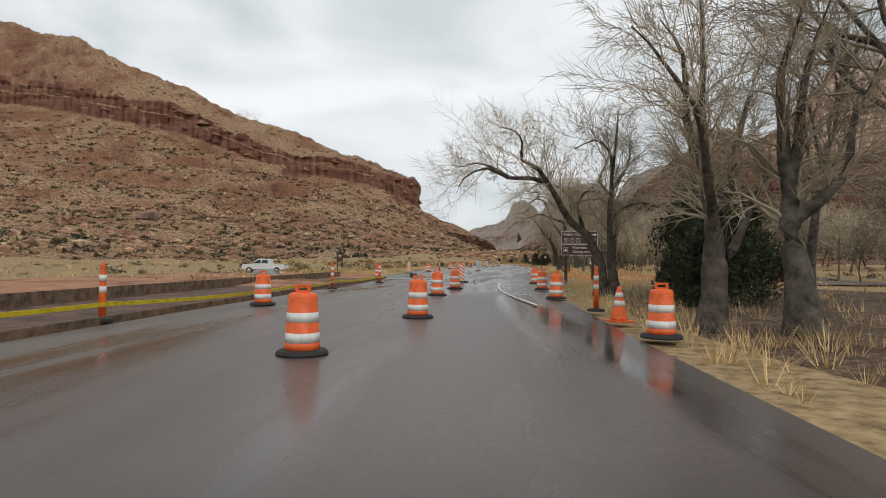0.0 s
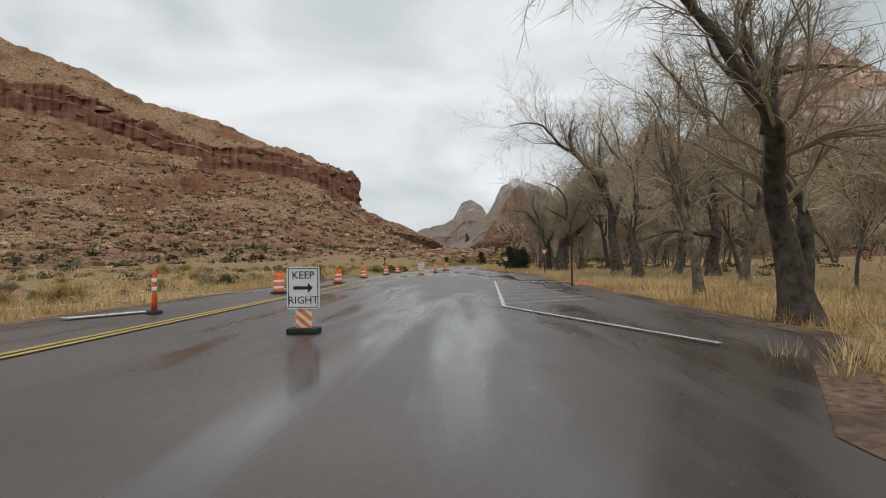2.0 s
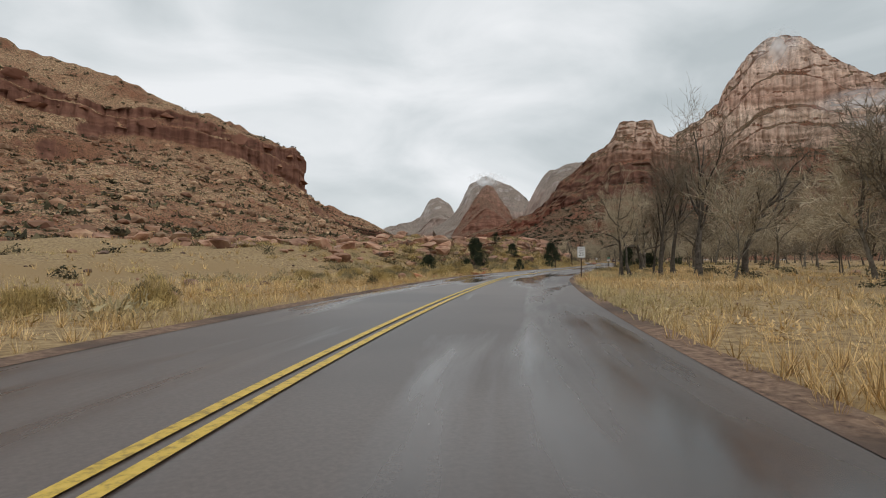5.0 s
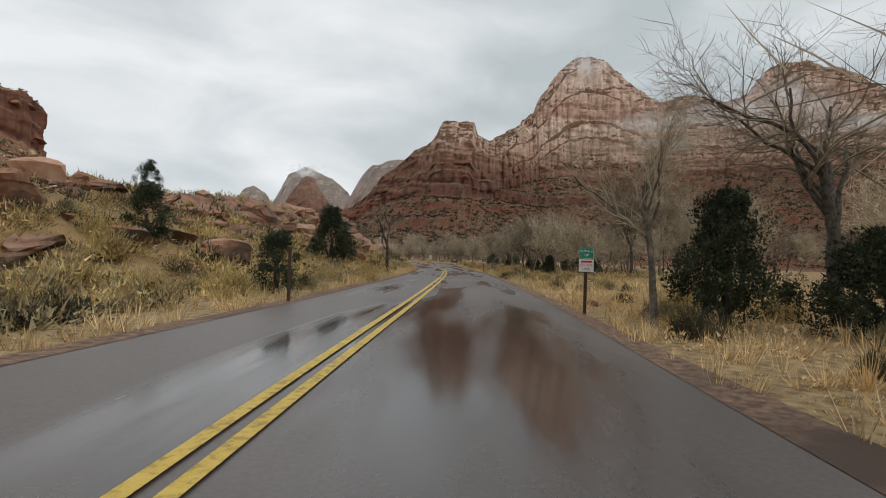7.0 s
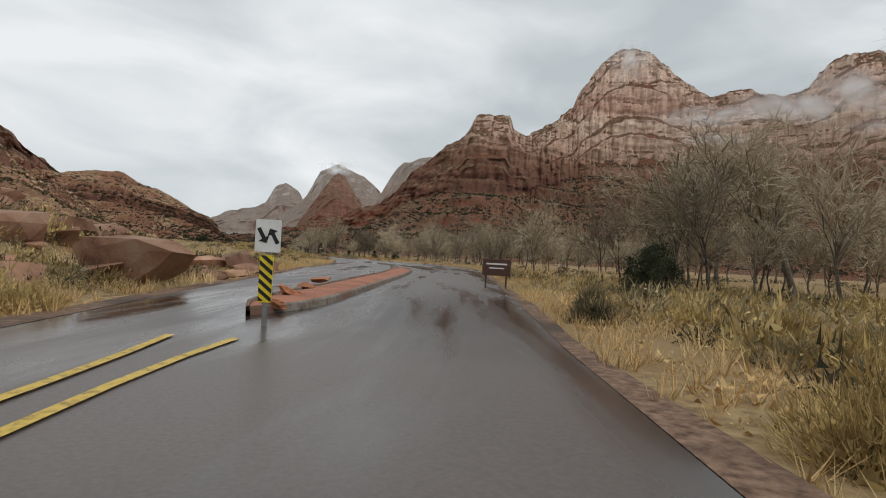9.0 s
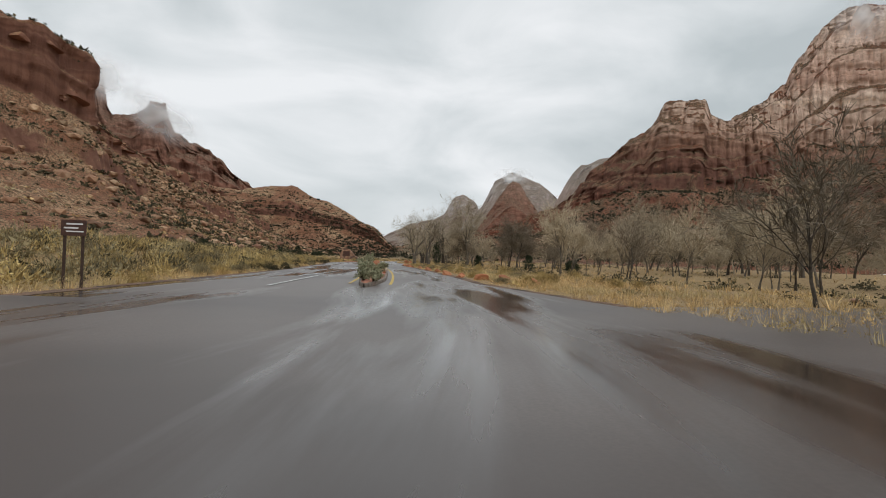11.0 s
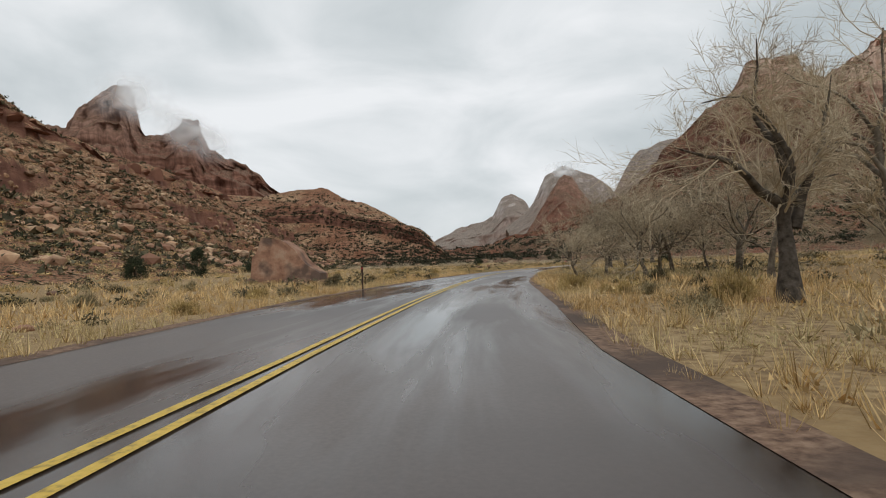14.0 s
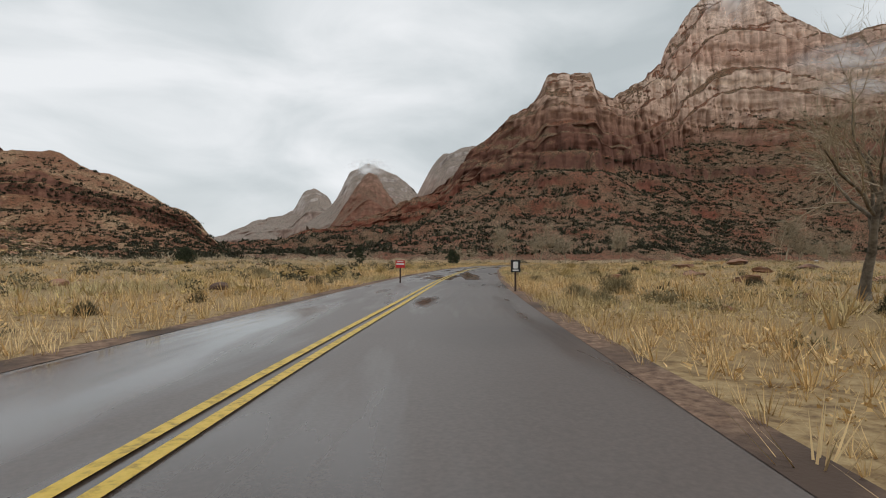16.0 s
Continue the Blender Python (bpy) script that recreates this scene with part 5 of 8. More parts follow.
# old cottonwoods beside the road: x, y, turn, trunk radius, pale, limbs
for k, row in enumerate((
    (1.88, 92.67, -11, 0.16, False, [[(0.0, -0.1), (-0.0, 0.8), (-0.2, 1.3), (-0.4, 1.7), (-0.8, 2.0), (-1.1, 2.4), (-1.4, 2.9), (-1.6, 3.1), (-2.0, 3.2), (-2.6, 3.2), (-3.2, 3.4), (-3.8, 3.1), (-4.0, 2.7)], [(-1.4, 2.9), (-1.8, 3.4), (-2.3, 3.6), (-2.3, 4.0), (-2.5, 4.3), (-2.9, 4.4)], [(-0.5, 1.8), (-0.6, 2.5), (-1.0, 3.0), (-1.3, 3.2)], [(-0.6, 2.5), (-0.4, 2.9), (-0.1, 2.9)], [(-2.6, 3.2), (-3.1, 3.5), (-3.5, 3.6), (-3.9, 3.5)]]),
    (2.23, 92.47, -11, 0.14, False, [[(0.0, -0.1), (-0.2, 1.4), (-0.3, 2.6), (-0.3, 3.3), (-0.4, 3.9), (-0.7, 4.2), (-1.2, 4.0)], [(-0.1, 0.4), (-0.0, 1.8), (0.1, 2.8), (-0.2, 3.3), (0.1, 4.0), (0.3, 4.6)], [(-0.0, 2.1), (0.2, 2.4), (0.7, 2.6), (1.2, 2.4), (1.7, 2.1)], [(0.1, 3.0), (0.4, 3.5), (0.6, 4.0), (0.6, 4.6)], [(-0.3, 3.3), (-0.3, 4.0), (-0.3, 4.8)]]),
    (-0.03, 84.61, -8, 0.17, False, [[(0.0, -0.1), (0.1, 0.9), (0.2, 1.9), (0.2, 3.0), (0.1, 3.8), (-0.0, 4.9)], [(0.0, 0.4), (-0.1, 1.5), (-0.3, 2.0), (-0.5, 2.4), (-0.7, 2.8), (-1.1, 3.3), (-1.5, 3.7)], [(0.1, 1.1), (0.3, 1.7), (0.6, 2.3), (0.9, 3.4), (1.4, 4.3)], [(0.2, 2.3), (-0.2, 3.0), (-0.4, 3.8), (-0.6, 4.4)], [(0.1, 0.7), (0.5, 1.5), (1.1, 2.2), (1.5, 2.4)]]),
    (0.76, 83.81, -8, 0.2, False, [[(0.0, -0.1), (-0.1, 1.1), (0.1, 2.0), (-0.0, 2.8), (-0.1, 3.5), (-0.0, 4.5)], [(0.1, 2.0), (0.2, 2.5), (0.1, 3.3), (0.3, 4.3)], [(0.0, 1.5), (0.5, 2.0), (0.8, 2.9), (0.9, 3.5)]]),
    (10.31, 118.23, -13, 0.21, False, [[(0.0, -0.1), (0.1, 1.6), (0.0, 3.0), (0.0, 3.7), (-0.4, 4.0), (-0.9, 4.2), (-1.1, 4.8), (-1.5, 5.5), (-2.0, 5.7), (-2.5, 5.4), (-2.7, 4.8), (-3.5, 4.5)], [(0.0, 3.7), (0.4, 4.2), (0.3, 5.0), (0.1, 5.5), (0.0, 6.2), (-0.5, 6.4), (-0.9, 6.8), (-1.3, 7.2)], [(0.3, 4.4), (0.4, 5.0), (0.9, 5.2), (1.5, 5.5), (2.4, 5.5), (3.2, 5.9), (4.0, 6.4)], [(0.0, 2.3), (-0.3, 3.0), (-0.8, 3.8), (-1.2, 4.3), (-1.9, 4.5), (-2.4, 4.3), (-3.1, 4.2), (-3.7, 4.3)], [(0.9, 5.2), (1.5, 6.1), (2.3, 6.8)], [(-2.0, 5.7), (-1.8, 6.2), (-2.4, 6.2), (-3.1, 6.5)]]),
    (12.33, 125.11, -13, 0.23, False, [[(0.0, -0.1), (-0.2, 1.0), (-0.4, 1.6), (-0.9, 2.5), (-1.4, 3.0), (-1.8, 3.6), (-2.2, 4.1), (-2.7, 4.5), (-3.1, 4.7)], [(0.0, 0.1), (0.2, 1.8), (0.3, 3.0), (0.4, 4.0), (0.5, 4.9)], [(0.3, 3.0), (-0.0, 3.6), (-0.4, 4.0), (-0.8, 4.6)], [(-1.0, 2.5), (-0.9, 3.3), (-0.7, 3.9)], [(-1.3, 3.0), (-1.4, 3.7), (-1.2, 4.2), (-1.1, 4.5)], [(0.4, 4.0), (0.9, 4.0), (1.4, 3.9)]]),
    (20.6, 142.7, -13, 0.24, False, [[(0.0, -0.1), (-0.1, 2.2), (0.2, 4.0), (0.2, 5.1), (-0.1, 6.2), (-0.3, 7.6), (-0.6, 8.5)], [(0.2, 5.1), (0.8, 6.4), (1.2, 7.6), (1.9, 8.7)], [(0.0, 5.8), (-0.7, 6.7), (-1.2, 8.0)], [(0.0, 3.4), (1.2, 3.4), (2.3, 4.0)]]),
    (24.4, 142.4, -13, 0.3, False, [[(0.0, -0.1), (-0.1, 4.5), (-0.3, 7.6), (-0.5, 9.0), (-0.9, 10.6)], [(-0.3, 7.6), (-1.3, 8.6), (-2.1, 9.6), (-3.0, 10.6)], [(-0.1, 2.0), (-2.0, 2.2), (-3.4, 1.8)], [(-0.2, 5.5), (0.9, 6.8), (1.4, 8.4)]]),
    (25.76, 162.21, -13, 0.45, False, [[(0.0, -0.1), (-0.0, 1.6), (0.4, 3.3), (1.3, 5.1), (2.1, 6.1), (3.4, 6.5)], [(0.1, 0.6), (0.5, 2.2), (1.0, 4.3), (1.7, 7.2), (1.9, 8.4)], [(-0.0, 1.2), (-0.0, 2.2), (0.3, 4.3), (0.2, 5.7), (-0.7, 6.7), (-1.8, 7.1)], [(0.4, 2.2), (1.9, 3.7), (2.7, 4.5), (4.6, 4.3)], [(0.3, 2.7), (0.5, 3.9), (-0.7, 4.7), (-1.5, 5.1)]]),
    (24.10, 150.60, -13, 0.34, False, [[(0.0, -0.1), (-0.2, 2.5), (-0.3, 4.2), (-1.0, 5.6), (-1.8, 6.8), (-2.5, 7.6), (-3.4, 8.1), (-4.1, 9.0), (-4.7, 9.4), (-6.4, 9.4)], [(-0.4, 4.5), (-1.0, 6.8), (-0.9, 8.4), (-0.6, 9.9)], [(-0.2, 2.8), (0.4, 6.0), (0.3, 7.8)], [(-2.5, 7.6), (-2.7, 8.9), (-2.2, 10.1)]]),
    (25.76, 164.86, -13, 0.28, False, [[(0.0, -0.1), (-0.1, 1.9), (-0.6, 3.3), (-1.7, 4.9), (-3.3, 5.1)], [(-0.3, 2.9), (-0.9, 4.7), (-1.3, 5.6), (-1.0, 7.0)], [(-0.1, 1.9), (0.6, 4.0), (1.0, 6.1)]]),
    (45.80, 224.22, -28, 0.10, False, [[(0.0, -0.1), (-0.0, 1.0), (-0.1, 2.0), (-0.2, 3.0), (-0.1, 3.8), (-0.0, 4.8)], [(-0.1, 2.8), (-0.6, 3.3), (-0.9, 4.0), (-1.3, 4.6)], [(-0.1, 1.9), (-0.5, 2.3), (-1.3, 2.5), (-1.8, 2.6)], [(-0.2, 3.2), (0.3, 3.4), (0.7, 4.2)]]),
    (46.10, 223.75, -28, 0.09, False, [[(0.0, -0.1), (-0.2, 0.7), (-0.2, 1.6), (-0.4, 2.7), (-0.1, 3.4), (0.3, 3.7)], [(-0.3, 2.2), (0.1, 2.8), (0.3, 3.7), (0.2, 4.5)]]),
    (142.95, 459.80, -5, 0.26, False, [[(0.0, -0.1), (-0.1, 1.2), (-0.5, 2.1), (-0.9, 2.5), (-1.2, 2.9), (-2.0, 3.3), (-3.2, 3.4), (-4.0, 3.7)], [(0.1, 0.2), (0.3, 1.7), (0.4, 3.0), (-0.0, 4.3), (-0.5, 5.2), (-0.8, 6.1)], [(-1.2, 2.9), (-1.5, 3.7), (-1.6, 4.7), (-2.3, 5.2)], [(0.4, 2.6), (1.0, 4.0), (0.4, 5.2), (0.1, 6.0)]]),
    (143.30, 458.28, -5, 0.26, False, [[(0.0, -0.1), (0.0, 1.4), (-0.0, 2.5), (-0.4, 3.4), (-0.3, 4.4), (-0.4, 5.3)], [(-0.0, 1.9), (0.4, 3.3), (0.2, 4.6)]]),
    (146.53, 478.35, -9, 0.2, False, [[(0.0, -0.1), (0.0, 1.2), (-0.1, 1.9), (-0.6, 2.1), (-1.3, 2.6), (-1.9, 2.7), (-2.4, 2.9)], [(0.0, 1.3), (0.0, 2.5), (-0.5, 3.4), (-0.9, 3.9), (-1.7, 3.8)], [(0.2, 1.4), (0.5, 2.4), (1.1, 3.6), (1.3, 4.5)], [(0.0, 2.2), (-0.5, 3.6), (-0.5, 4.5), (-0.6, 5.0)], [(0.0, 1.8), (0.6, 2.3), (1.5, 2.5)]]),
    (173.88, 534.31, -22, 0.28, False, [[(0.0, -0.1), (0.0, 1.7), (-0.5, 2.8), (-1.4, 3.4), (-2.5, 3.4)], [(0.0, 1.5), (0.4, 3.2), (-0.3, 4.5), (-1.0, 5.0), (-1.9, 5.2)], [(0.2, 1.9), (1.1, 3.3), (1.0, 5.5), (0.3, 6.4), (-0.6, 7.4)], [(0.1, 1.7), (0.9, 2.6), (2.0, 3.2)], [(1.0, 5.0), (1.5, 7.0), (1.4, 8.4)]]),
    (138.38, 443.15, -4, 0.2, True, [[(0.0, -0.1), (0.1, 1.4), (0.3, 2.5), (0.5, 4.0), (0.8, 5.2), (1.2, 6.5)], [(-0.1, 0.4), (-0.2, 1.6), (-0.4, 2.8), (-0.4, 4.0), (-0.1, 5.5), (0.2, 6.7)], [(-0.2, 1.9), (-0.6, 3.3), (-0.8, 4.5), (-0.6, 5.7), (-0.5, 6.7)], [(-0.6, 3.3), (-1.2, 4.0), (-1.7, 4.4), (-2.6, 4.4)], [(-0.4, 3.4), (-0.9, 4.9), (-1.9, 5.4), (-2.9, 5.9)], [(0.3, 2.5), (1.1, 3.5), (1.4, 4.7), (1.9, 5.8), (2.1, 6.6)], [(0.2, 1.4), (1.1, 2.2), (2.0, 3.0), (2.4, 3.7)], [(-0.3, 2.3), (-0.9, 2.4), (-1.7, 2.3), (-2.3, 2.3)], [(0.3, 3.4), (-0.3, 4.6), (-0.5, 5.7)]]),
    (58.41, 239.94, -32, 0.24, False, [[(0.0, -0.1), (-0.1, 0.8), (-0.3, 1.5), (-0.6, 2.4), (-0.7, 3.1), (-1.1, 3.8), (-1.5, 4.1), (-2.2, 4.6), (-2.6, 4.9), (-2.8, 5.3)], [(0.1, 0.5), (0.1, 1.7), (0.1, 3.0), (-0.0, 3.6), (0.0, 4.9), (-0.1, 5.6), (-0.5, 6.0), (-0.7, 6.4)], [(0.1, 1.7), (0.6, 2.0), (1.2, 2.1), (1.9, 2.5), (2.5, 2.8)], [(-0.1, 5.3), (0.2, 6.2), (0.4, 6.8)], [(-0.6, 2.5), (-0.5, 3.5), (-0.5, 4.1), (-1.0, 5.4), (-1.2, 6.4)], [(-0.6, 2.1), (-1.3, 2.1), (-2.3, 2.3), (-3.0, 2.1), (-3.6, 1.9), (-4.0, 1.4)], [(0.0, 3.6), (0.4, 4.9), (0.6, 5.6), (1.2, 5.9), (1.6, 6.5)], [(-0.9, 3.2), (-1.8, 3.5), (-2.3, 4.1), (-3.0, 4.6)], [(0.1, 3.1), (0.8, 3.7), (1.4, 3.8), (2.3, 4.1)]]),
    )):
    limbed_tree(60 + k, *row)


def juniper_mesh(name, seed, h, r, n=900, fine=1.0):
    """Crown of many small sprays round a leaning set of boughs."""
    rng = np.random.default_rng(seed)
    knobs = 70
    t = rng.random(knobs) ** 0.9
    a = rng.uniform(0, 2 * np.pi, knobs)
    rr = r * (1 - 0.8 * t**1.5) * (0.35 + 0.75 * rng.random(knobs)) * np.minimum(1, 0.5 + 2.5 * t)
    cx = np.stack([np.cos(a) * rr, np.sin(a) * rr, 0.08 * h + t * h * 0.9], 1)
    vs, base = [], 0
    for k in range(knobs):
        m = n // knobs
        d = rng.normal(size=(m, 3))
        d /= np.linalg.norm(d, axis=1)[:, None]
        q = cx[k] + d * r * rng.uniform(0.12, 0.30) * (rng.random((m, 1)) ** 0.4) * (1, 1, 1.3)
        q[:, 2] = np.maximum(q[:, 2], 0.03)
        tip = q + (d * 0.5 + rng.normal(size=(m, 3)) * 0.5 + (0, 0, 0.5)) * 0.075 * r * fine
        w = rng.normal(size=(m, 3)) * 0.022 * r * fine
        vs.append(np.stack([q - w, q + w, tip], 1).reshape(-1, 3))
    v = np.concatenate(vs)
    return np_mesh(name, v, np.arange(len(v)).reshape(-1, 3))


JUNIPERS = [juniper_mesh("juniper_crown_a", 41, 3.0, 1.4, 14000, 0.62), juniper_mesh("juniper_crown_b", 42, 3.4, 1.1, 14000, 0.62), juniper_mesh("juniper_crown_c", 43, 2.4, 1.6, 14000, 0.62)]
JUNIPERS += [juniper_mesh("juniper_crown_d", 44, 3.0, 1.4, 21000, 0.6), juniper_mesh("juniper_crown_e", 45, 2.6, 1.6, 21000, 0.6)]
JUNI_TRUNK = np_mesh("juniper_trunk", *tubes([(np.array([(0, 0, -0.2), (0.05, 0, 0.5), (0, 0.06, 1.6)]), np.array([0.16, 0.12, 0.05]), 7), (np.array([(0, 0, 0.2), (0.4, 0.1, 0.8), (0.7, 0.2, 1.3)]), np.array([0.08, 0.06, 0.03]), 5), (np.array([(0, 0, 0.3), (-0.4, -0.2, 0.9), (-0.6, -0.3, 1.5)]), np.array([0.08, 0.05, 0.03]), 5)]), True)


def juniper(kind, x, y, size=1.0, turn=0.0, tall=1.0, z=None, label="dense dark green juniper with a ragged outline"):
    zz = float(ground_at(x, y)) if z is None else z
    ob = thing("juniper", x, y, zz, turn, label, "juniper")
    ob.matrix_basis = pose(x, y, zz - 0.05, 0, 0, turn) @ Matrix.Diagonal((size, size, size * tall, 1))
    put("trunk", JUNI_TRUNK, M_BARK, ob)
    tagged(put("crown", JUNIPERS[kind], M_JUNIPER, ob), "", "", "", "stuff")
    return ob


RIVER_TREES = [(81.91, 273.61), (80.80, 272.36), (87.31, 273.08), (90.81, 280.71), (89.72, 282.00), (83.20, 272.46), (92.26, 286.08), (88.67, 276.05), (92.63, 276.04), (86.28, 276.94), (86.58, 284.16)]

# more trees close to the road
for kind, x, y, size, turn, pale in (
    ("spread_c", 5.37, 84.59, 1.0, 300, False), ("upright_b", 6.30, 90.22, 0.8, 80, False), ("upright_b", 7.69, 98.43, 0.7, 10, False),
    ("upright_b", 13.46, 122.78, 0.6, 80, True), ("upright_a", 15.52, 131.59, 0.7, 60, True), ("spread_b", 22.03, 137.54, 0.8, 210, True), ("spread_a", 24.72, 145.62, 0.85, 250, True),
    ("upright_a", 28.77, 160.22, 1.0, 20, False), ("spread_a", 30.36, 168.16, 1.0, 190, True), ("upright_b", 27.43, 170.58, 1.0, 130, True), ("spread_c", 31.28, 176.52, 1.0, 10, False), ("spread_b", 31.57, 187.14, 0.9, 70, True),
    ("upright_b", 49.3, 226.0, 0.5, 15, False), ("upright_b", 48.56, 224.35, 0.75, 95, False), ("upright_a", 49.60, 222.53, 1.0, 300, False), ("upright_b", 52.18, 227.93, 0.9, 60, False), ("spread_c", 54.20, 223.86, 0.9, 160, False),
    ("upright_b", 60.76, 247.81, 0.42, 170, True), ("spread_a", 64.65, 246.69, 0.6, 45, False), ("spread_c", 66.62, 243.16, 0.9, 100, True), ("upright_a", 62.72, 243.18, 0.8, 200, False),
    ("upright_b", 141.09, 445.89, 0.85, 130, True), ("thicket", 140.80, 457.79, 0.7, 20, True), ("spread_a", 147.68, 463.94, 0.9, 140, False), ("spread_b", 149.27, 471.82, 0.85, 40, True),
    ("spread_b", 152.71, 481.32, 0.8, 60, True), ("spread_c", 153.86, 488.21, 0.6, 200, True), ("sprawl_b", 148.93, 494.88, 0.62, 0, True), ("spread_b", 154.94, 497.12, 0.5, 100, True), ("sprawl", 150.52, 495.68, 0.72, 10, True), ("sprawl", 152.03, 494.28, 0.8, 120, True), ("sprawl_b", 154.14, 496.71, 0.95, 40, True), ("sprawl", 155.73, 492.70, 0.95, 200, True), ("sprawl_b", 158.99, 514.53, 0.8, 100, False),
    ("dead", 94.38, 289.88, 0.85, 80, True), ("upright_b", 100.95, 298.44, 0.55, 40, True), ("sprawl", 98.22, 294.89, 0.6, 60, False), ("upright_a", 98.23, 286.31, 0.5, 10, True),
    ("spread_a", 160.38, 516.39, 0.72, 0, False), ("spread_b", 162.62, 518.22, 0.66, 90, False), ("spread_c", 177.13, 536.41, 0.8, 30, True), ("spread_b", 178.3, 545.0, 0.55, 160, True), ("thicket", 177.08, 533.40, 1.0, 50, False),
):
    bare_tree(kind, x, y, size, turn, pale)
bare_tree("dead", 68.65, 270.92, 0.95, 200, False, "small dead tree with twisted bare branches")
bare_tree("dead", 136.74, 426.84, 1.1, 60, False, "grey dead snag with broken limbs")

# slender trees and dark growth below the road's outer curve
for k, (x, y) in enumerate(RIVER_TREES):
    bare_tree(("light_a", "light_c", "light_b")[k % 3], x, y, (0.5, 0.62, 0.56, 0.45)[k % 4], 77.0 * k, k % 3 > 0, "slender leafless riverside tree with pale twigs", -0.05)
for k, (x, y) in enumerate(RIVER_TREES[2:9]):
    juniper(3 + k % 2, x + 1.6 * math.cos(2.4 * k), y + 1.2 * math.sin(2.4 * k) + 0.8, (0.42, 0.34, 0.38)[k % 3], 50.0 * k, (1.0, 1.3)[k % 2], label="dark ragged juniper among leafless trees")

# woods on the river side
kinds = ["light_a", "light_b", "light_c", "light_a", "light_b"]
for k in range(190):
    y, off = RNG.uniform(96, 480), 13 + 50 * RNG.random() ** 1.3
    q, size, turn, pale = beside(y, off), RNG.uniform(0.75, 1.3), RNG.uniform(0, 360), RNG.random() < 0.7
    if 300 < y < 380 and k % 2 or 385 < y < 432 and off < 24:
        continue
    bare_tree(kinds[k % 5], q[0], q[1], size, turn, pale, "leafless riverside tree with pale twigs", 0.0)
for k in range(262):
    q = beside(RNG.uniform(284, 335), RNG.uniform(8, 22)) if k >= 230 else beside(RNG.uniform(103, 172), RNG.uniform(10, 24)) if k >= 200 else beside(RNG.uniform(150, 520), RNG.uniform(9, 34)) if k % 2 else beside(RNG.uniform(225, 470), RNG.uniform(10, 45))
    tree_object(*TREES[("broom_a", "broom_b")[k % 2]], pose(q[0], q[1], 0.0, 0, 0, RNG.uniform(0, 360)) @ Matrix.Scale(RNG.uniform(0.6, 1.3), 4), RNG.random() < 0.6, "leafless streamside thicket of many thin stems", "thicket")


def far_wood(name, places, label, mat):
    """A far belt of leafless trees, joined."""
    vs, fs = spread([joined([a, b]) for a, b in WOOD_SHAPES[:2] + THICKETS], places, RNG.uniform(0.7, 1.25, len(places)), RNG, (0.8, 1.2), 0.5)
    stuff(name, (vs, fs), mat, label, "woods")


def belt(count, y0, y1, lo, hi):
    q = np.array([beside(RNG.uniform(y0, y1), RNG.uniform(lo, hi)) for _ in range(count)])
    return np.column_stack([q, np.zeros(count)])


far_wood("river_woods", np.concatenate([belt(24, 90, 330, 45, 120), belt(30, 400, 540, 16, 90)]), "grey-brown belt of leafless cottonwoods along the river", M_TWIG)
far_wood("valley_thicket", np.concatenate([belt(22, 560, 665, 45, 150), belt(14, 640, 668, -30, 60)]), "pale leafless thicket across the valley floor", M_TWIG)

for kind, x, y, size, tall in (
    (4, 2.57, 88.31, 0.8, 0.9), (3, 4.30, 90.22, 0.9, 0.9), (2, 6.20, 94.37, 0.9, 0.8), (3, 24.15, 170.12, 0.75, 0.95), (4, 25.77, 171.64, 0.62, 1.0), (2, 29.31, 180.66, 0.9, 1.0), (2, 22.28, 124.27, 0.8, 1.0), (0, 25.89, 127.63, 0.75, 1.0),
    (3, 61.85, 247.22, 0.72, 1.0), (4, 63.04, 245.39, 0.7, 0.9), (3, 44.4, 244.9, 0.85, 1.1), (4, 39.62, 243.1, 0.48, 1.0), (3, 47.0, 241.1, 0.34, 1.0), (4, 3.9, 91.4, 0.75, 1.5), (3, 5.2, 93.0, 0.85, 1.4), (0, 55.23, 261.69, 0.62, 0.95), (0, 57.31, 255.88, 0.55, 0.9), (1, 56.16, 269.28, 0.6, 0.8), (3, 64.57, 269.55, 0.95, 1.0),
    (2, 80.94, 295.52, 0.4, 0.8), (3, 100.07, 297.19, 0.8, 1.25), (4, 96.59, 283.93, 0.7, 1.2), (2, 106.53, 308.57, 0.8, 0.9), (2, 105.18, 397.73, 0.7, 0.8), (0, 92.15, 419.70, 0.7, 1.0), (1, 88.20, 423.69, 0.8, 1.0), (0, 96.43, 439.74, 0.8, 1.0), (1, 90.30, 431.73, 0.8, 1.0), (2, 110.50, 441.78, 0.7, 0.8), (0, 144.43, 432.02, 0.55, 1.0),
    (1, 142.94, 448.91, 0.8, 1.35), (0, 150.44, 430.05, 0.7, 1.0), (2, 155.37, 428.14, 0.8, 0.8), (4, 172.7, 535.0, 0.5, 0.7), (3, 175.6, 534.6, 0.55, 0.75), (2, 117.05, 530.01, 1.0, 0.9), (0, 121.86, 534.16, 1.0, 1.0), (1, 200.0, 640.0, 1.0, 1.0), (2, 215.0, 632.0, 1.0, 1.0), (2, 168.0, 606.0, 0.9, 0.8), (2, 126.48, 540.35, 0.8, 0.85), (2, 128.60, 554.32, 0.95, 0.85), (0, 131.89, 551.52, 1.0, 0.85),
):
    juniper(kind, x, y, size, RNG.uniform(0, 360), tall)


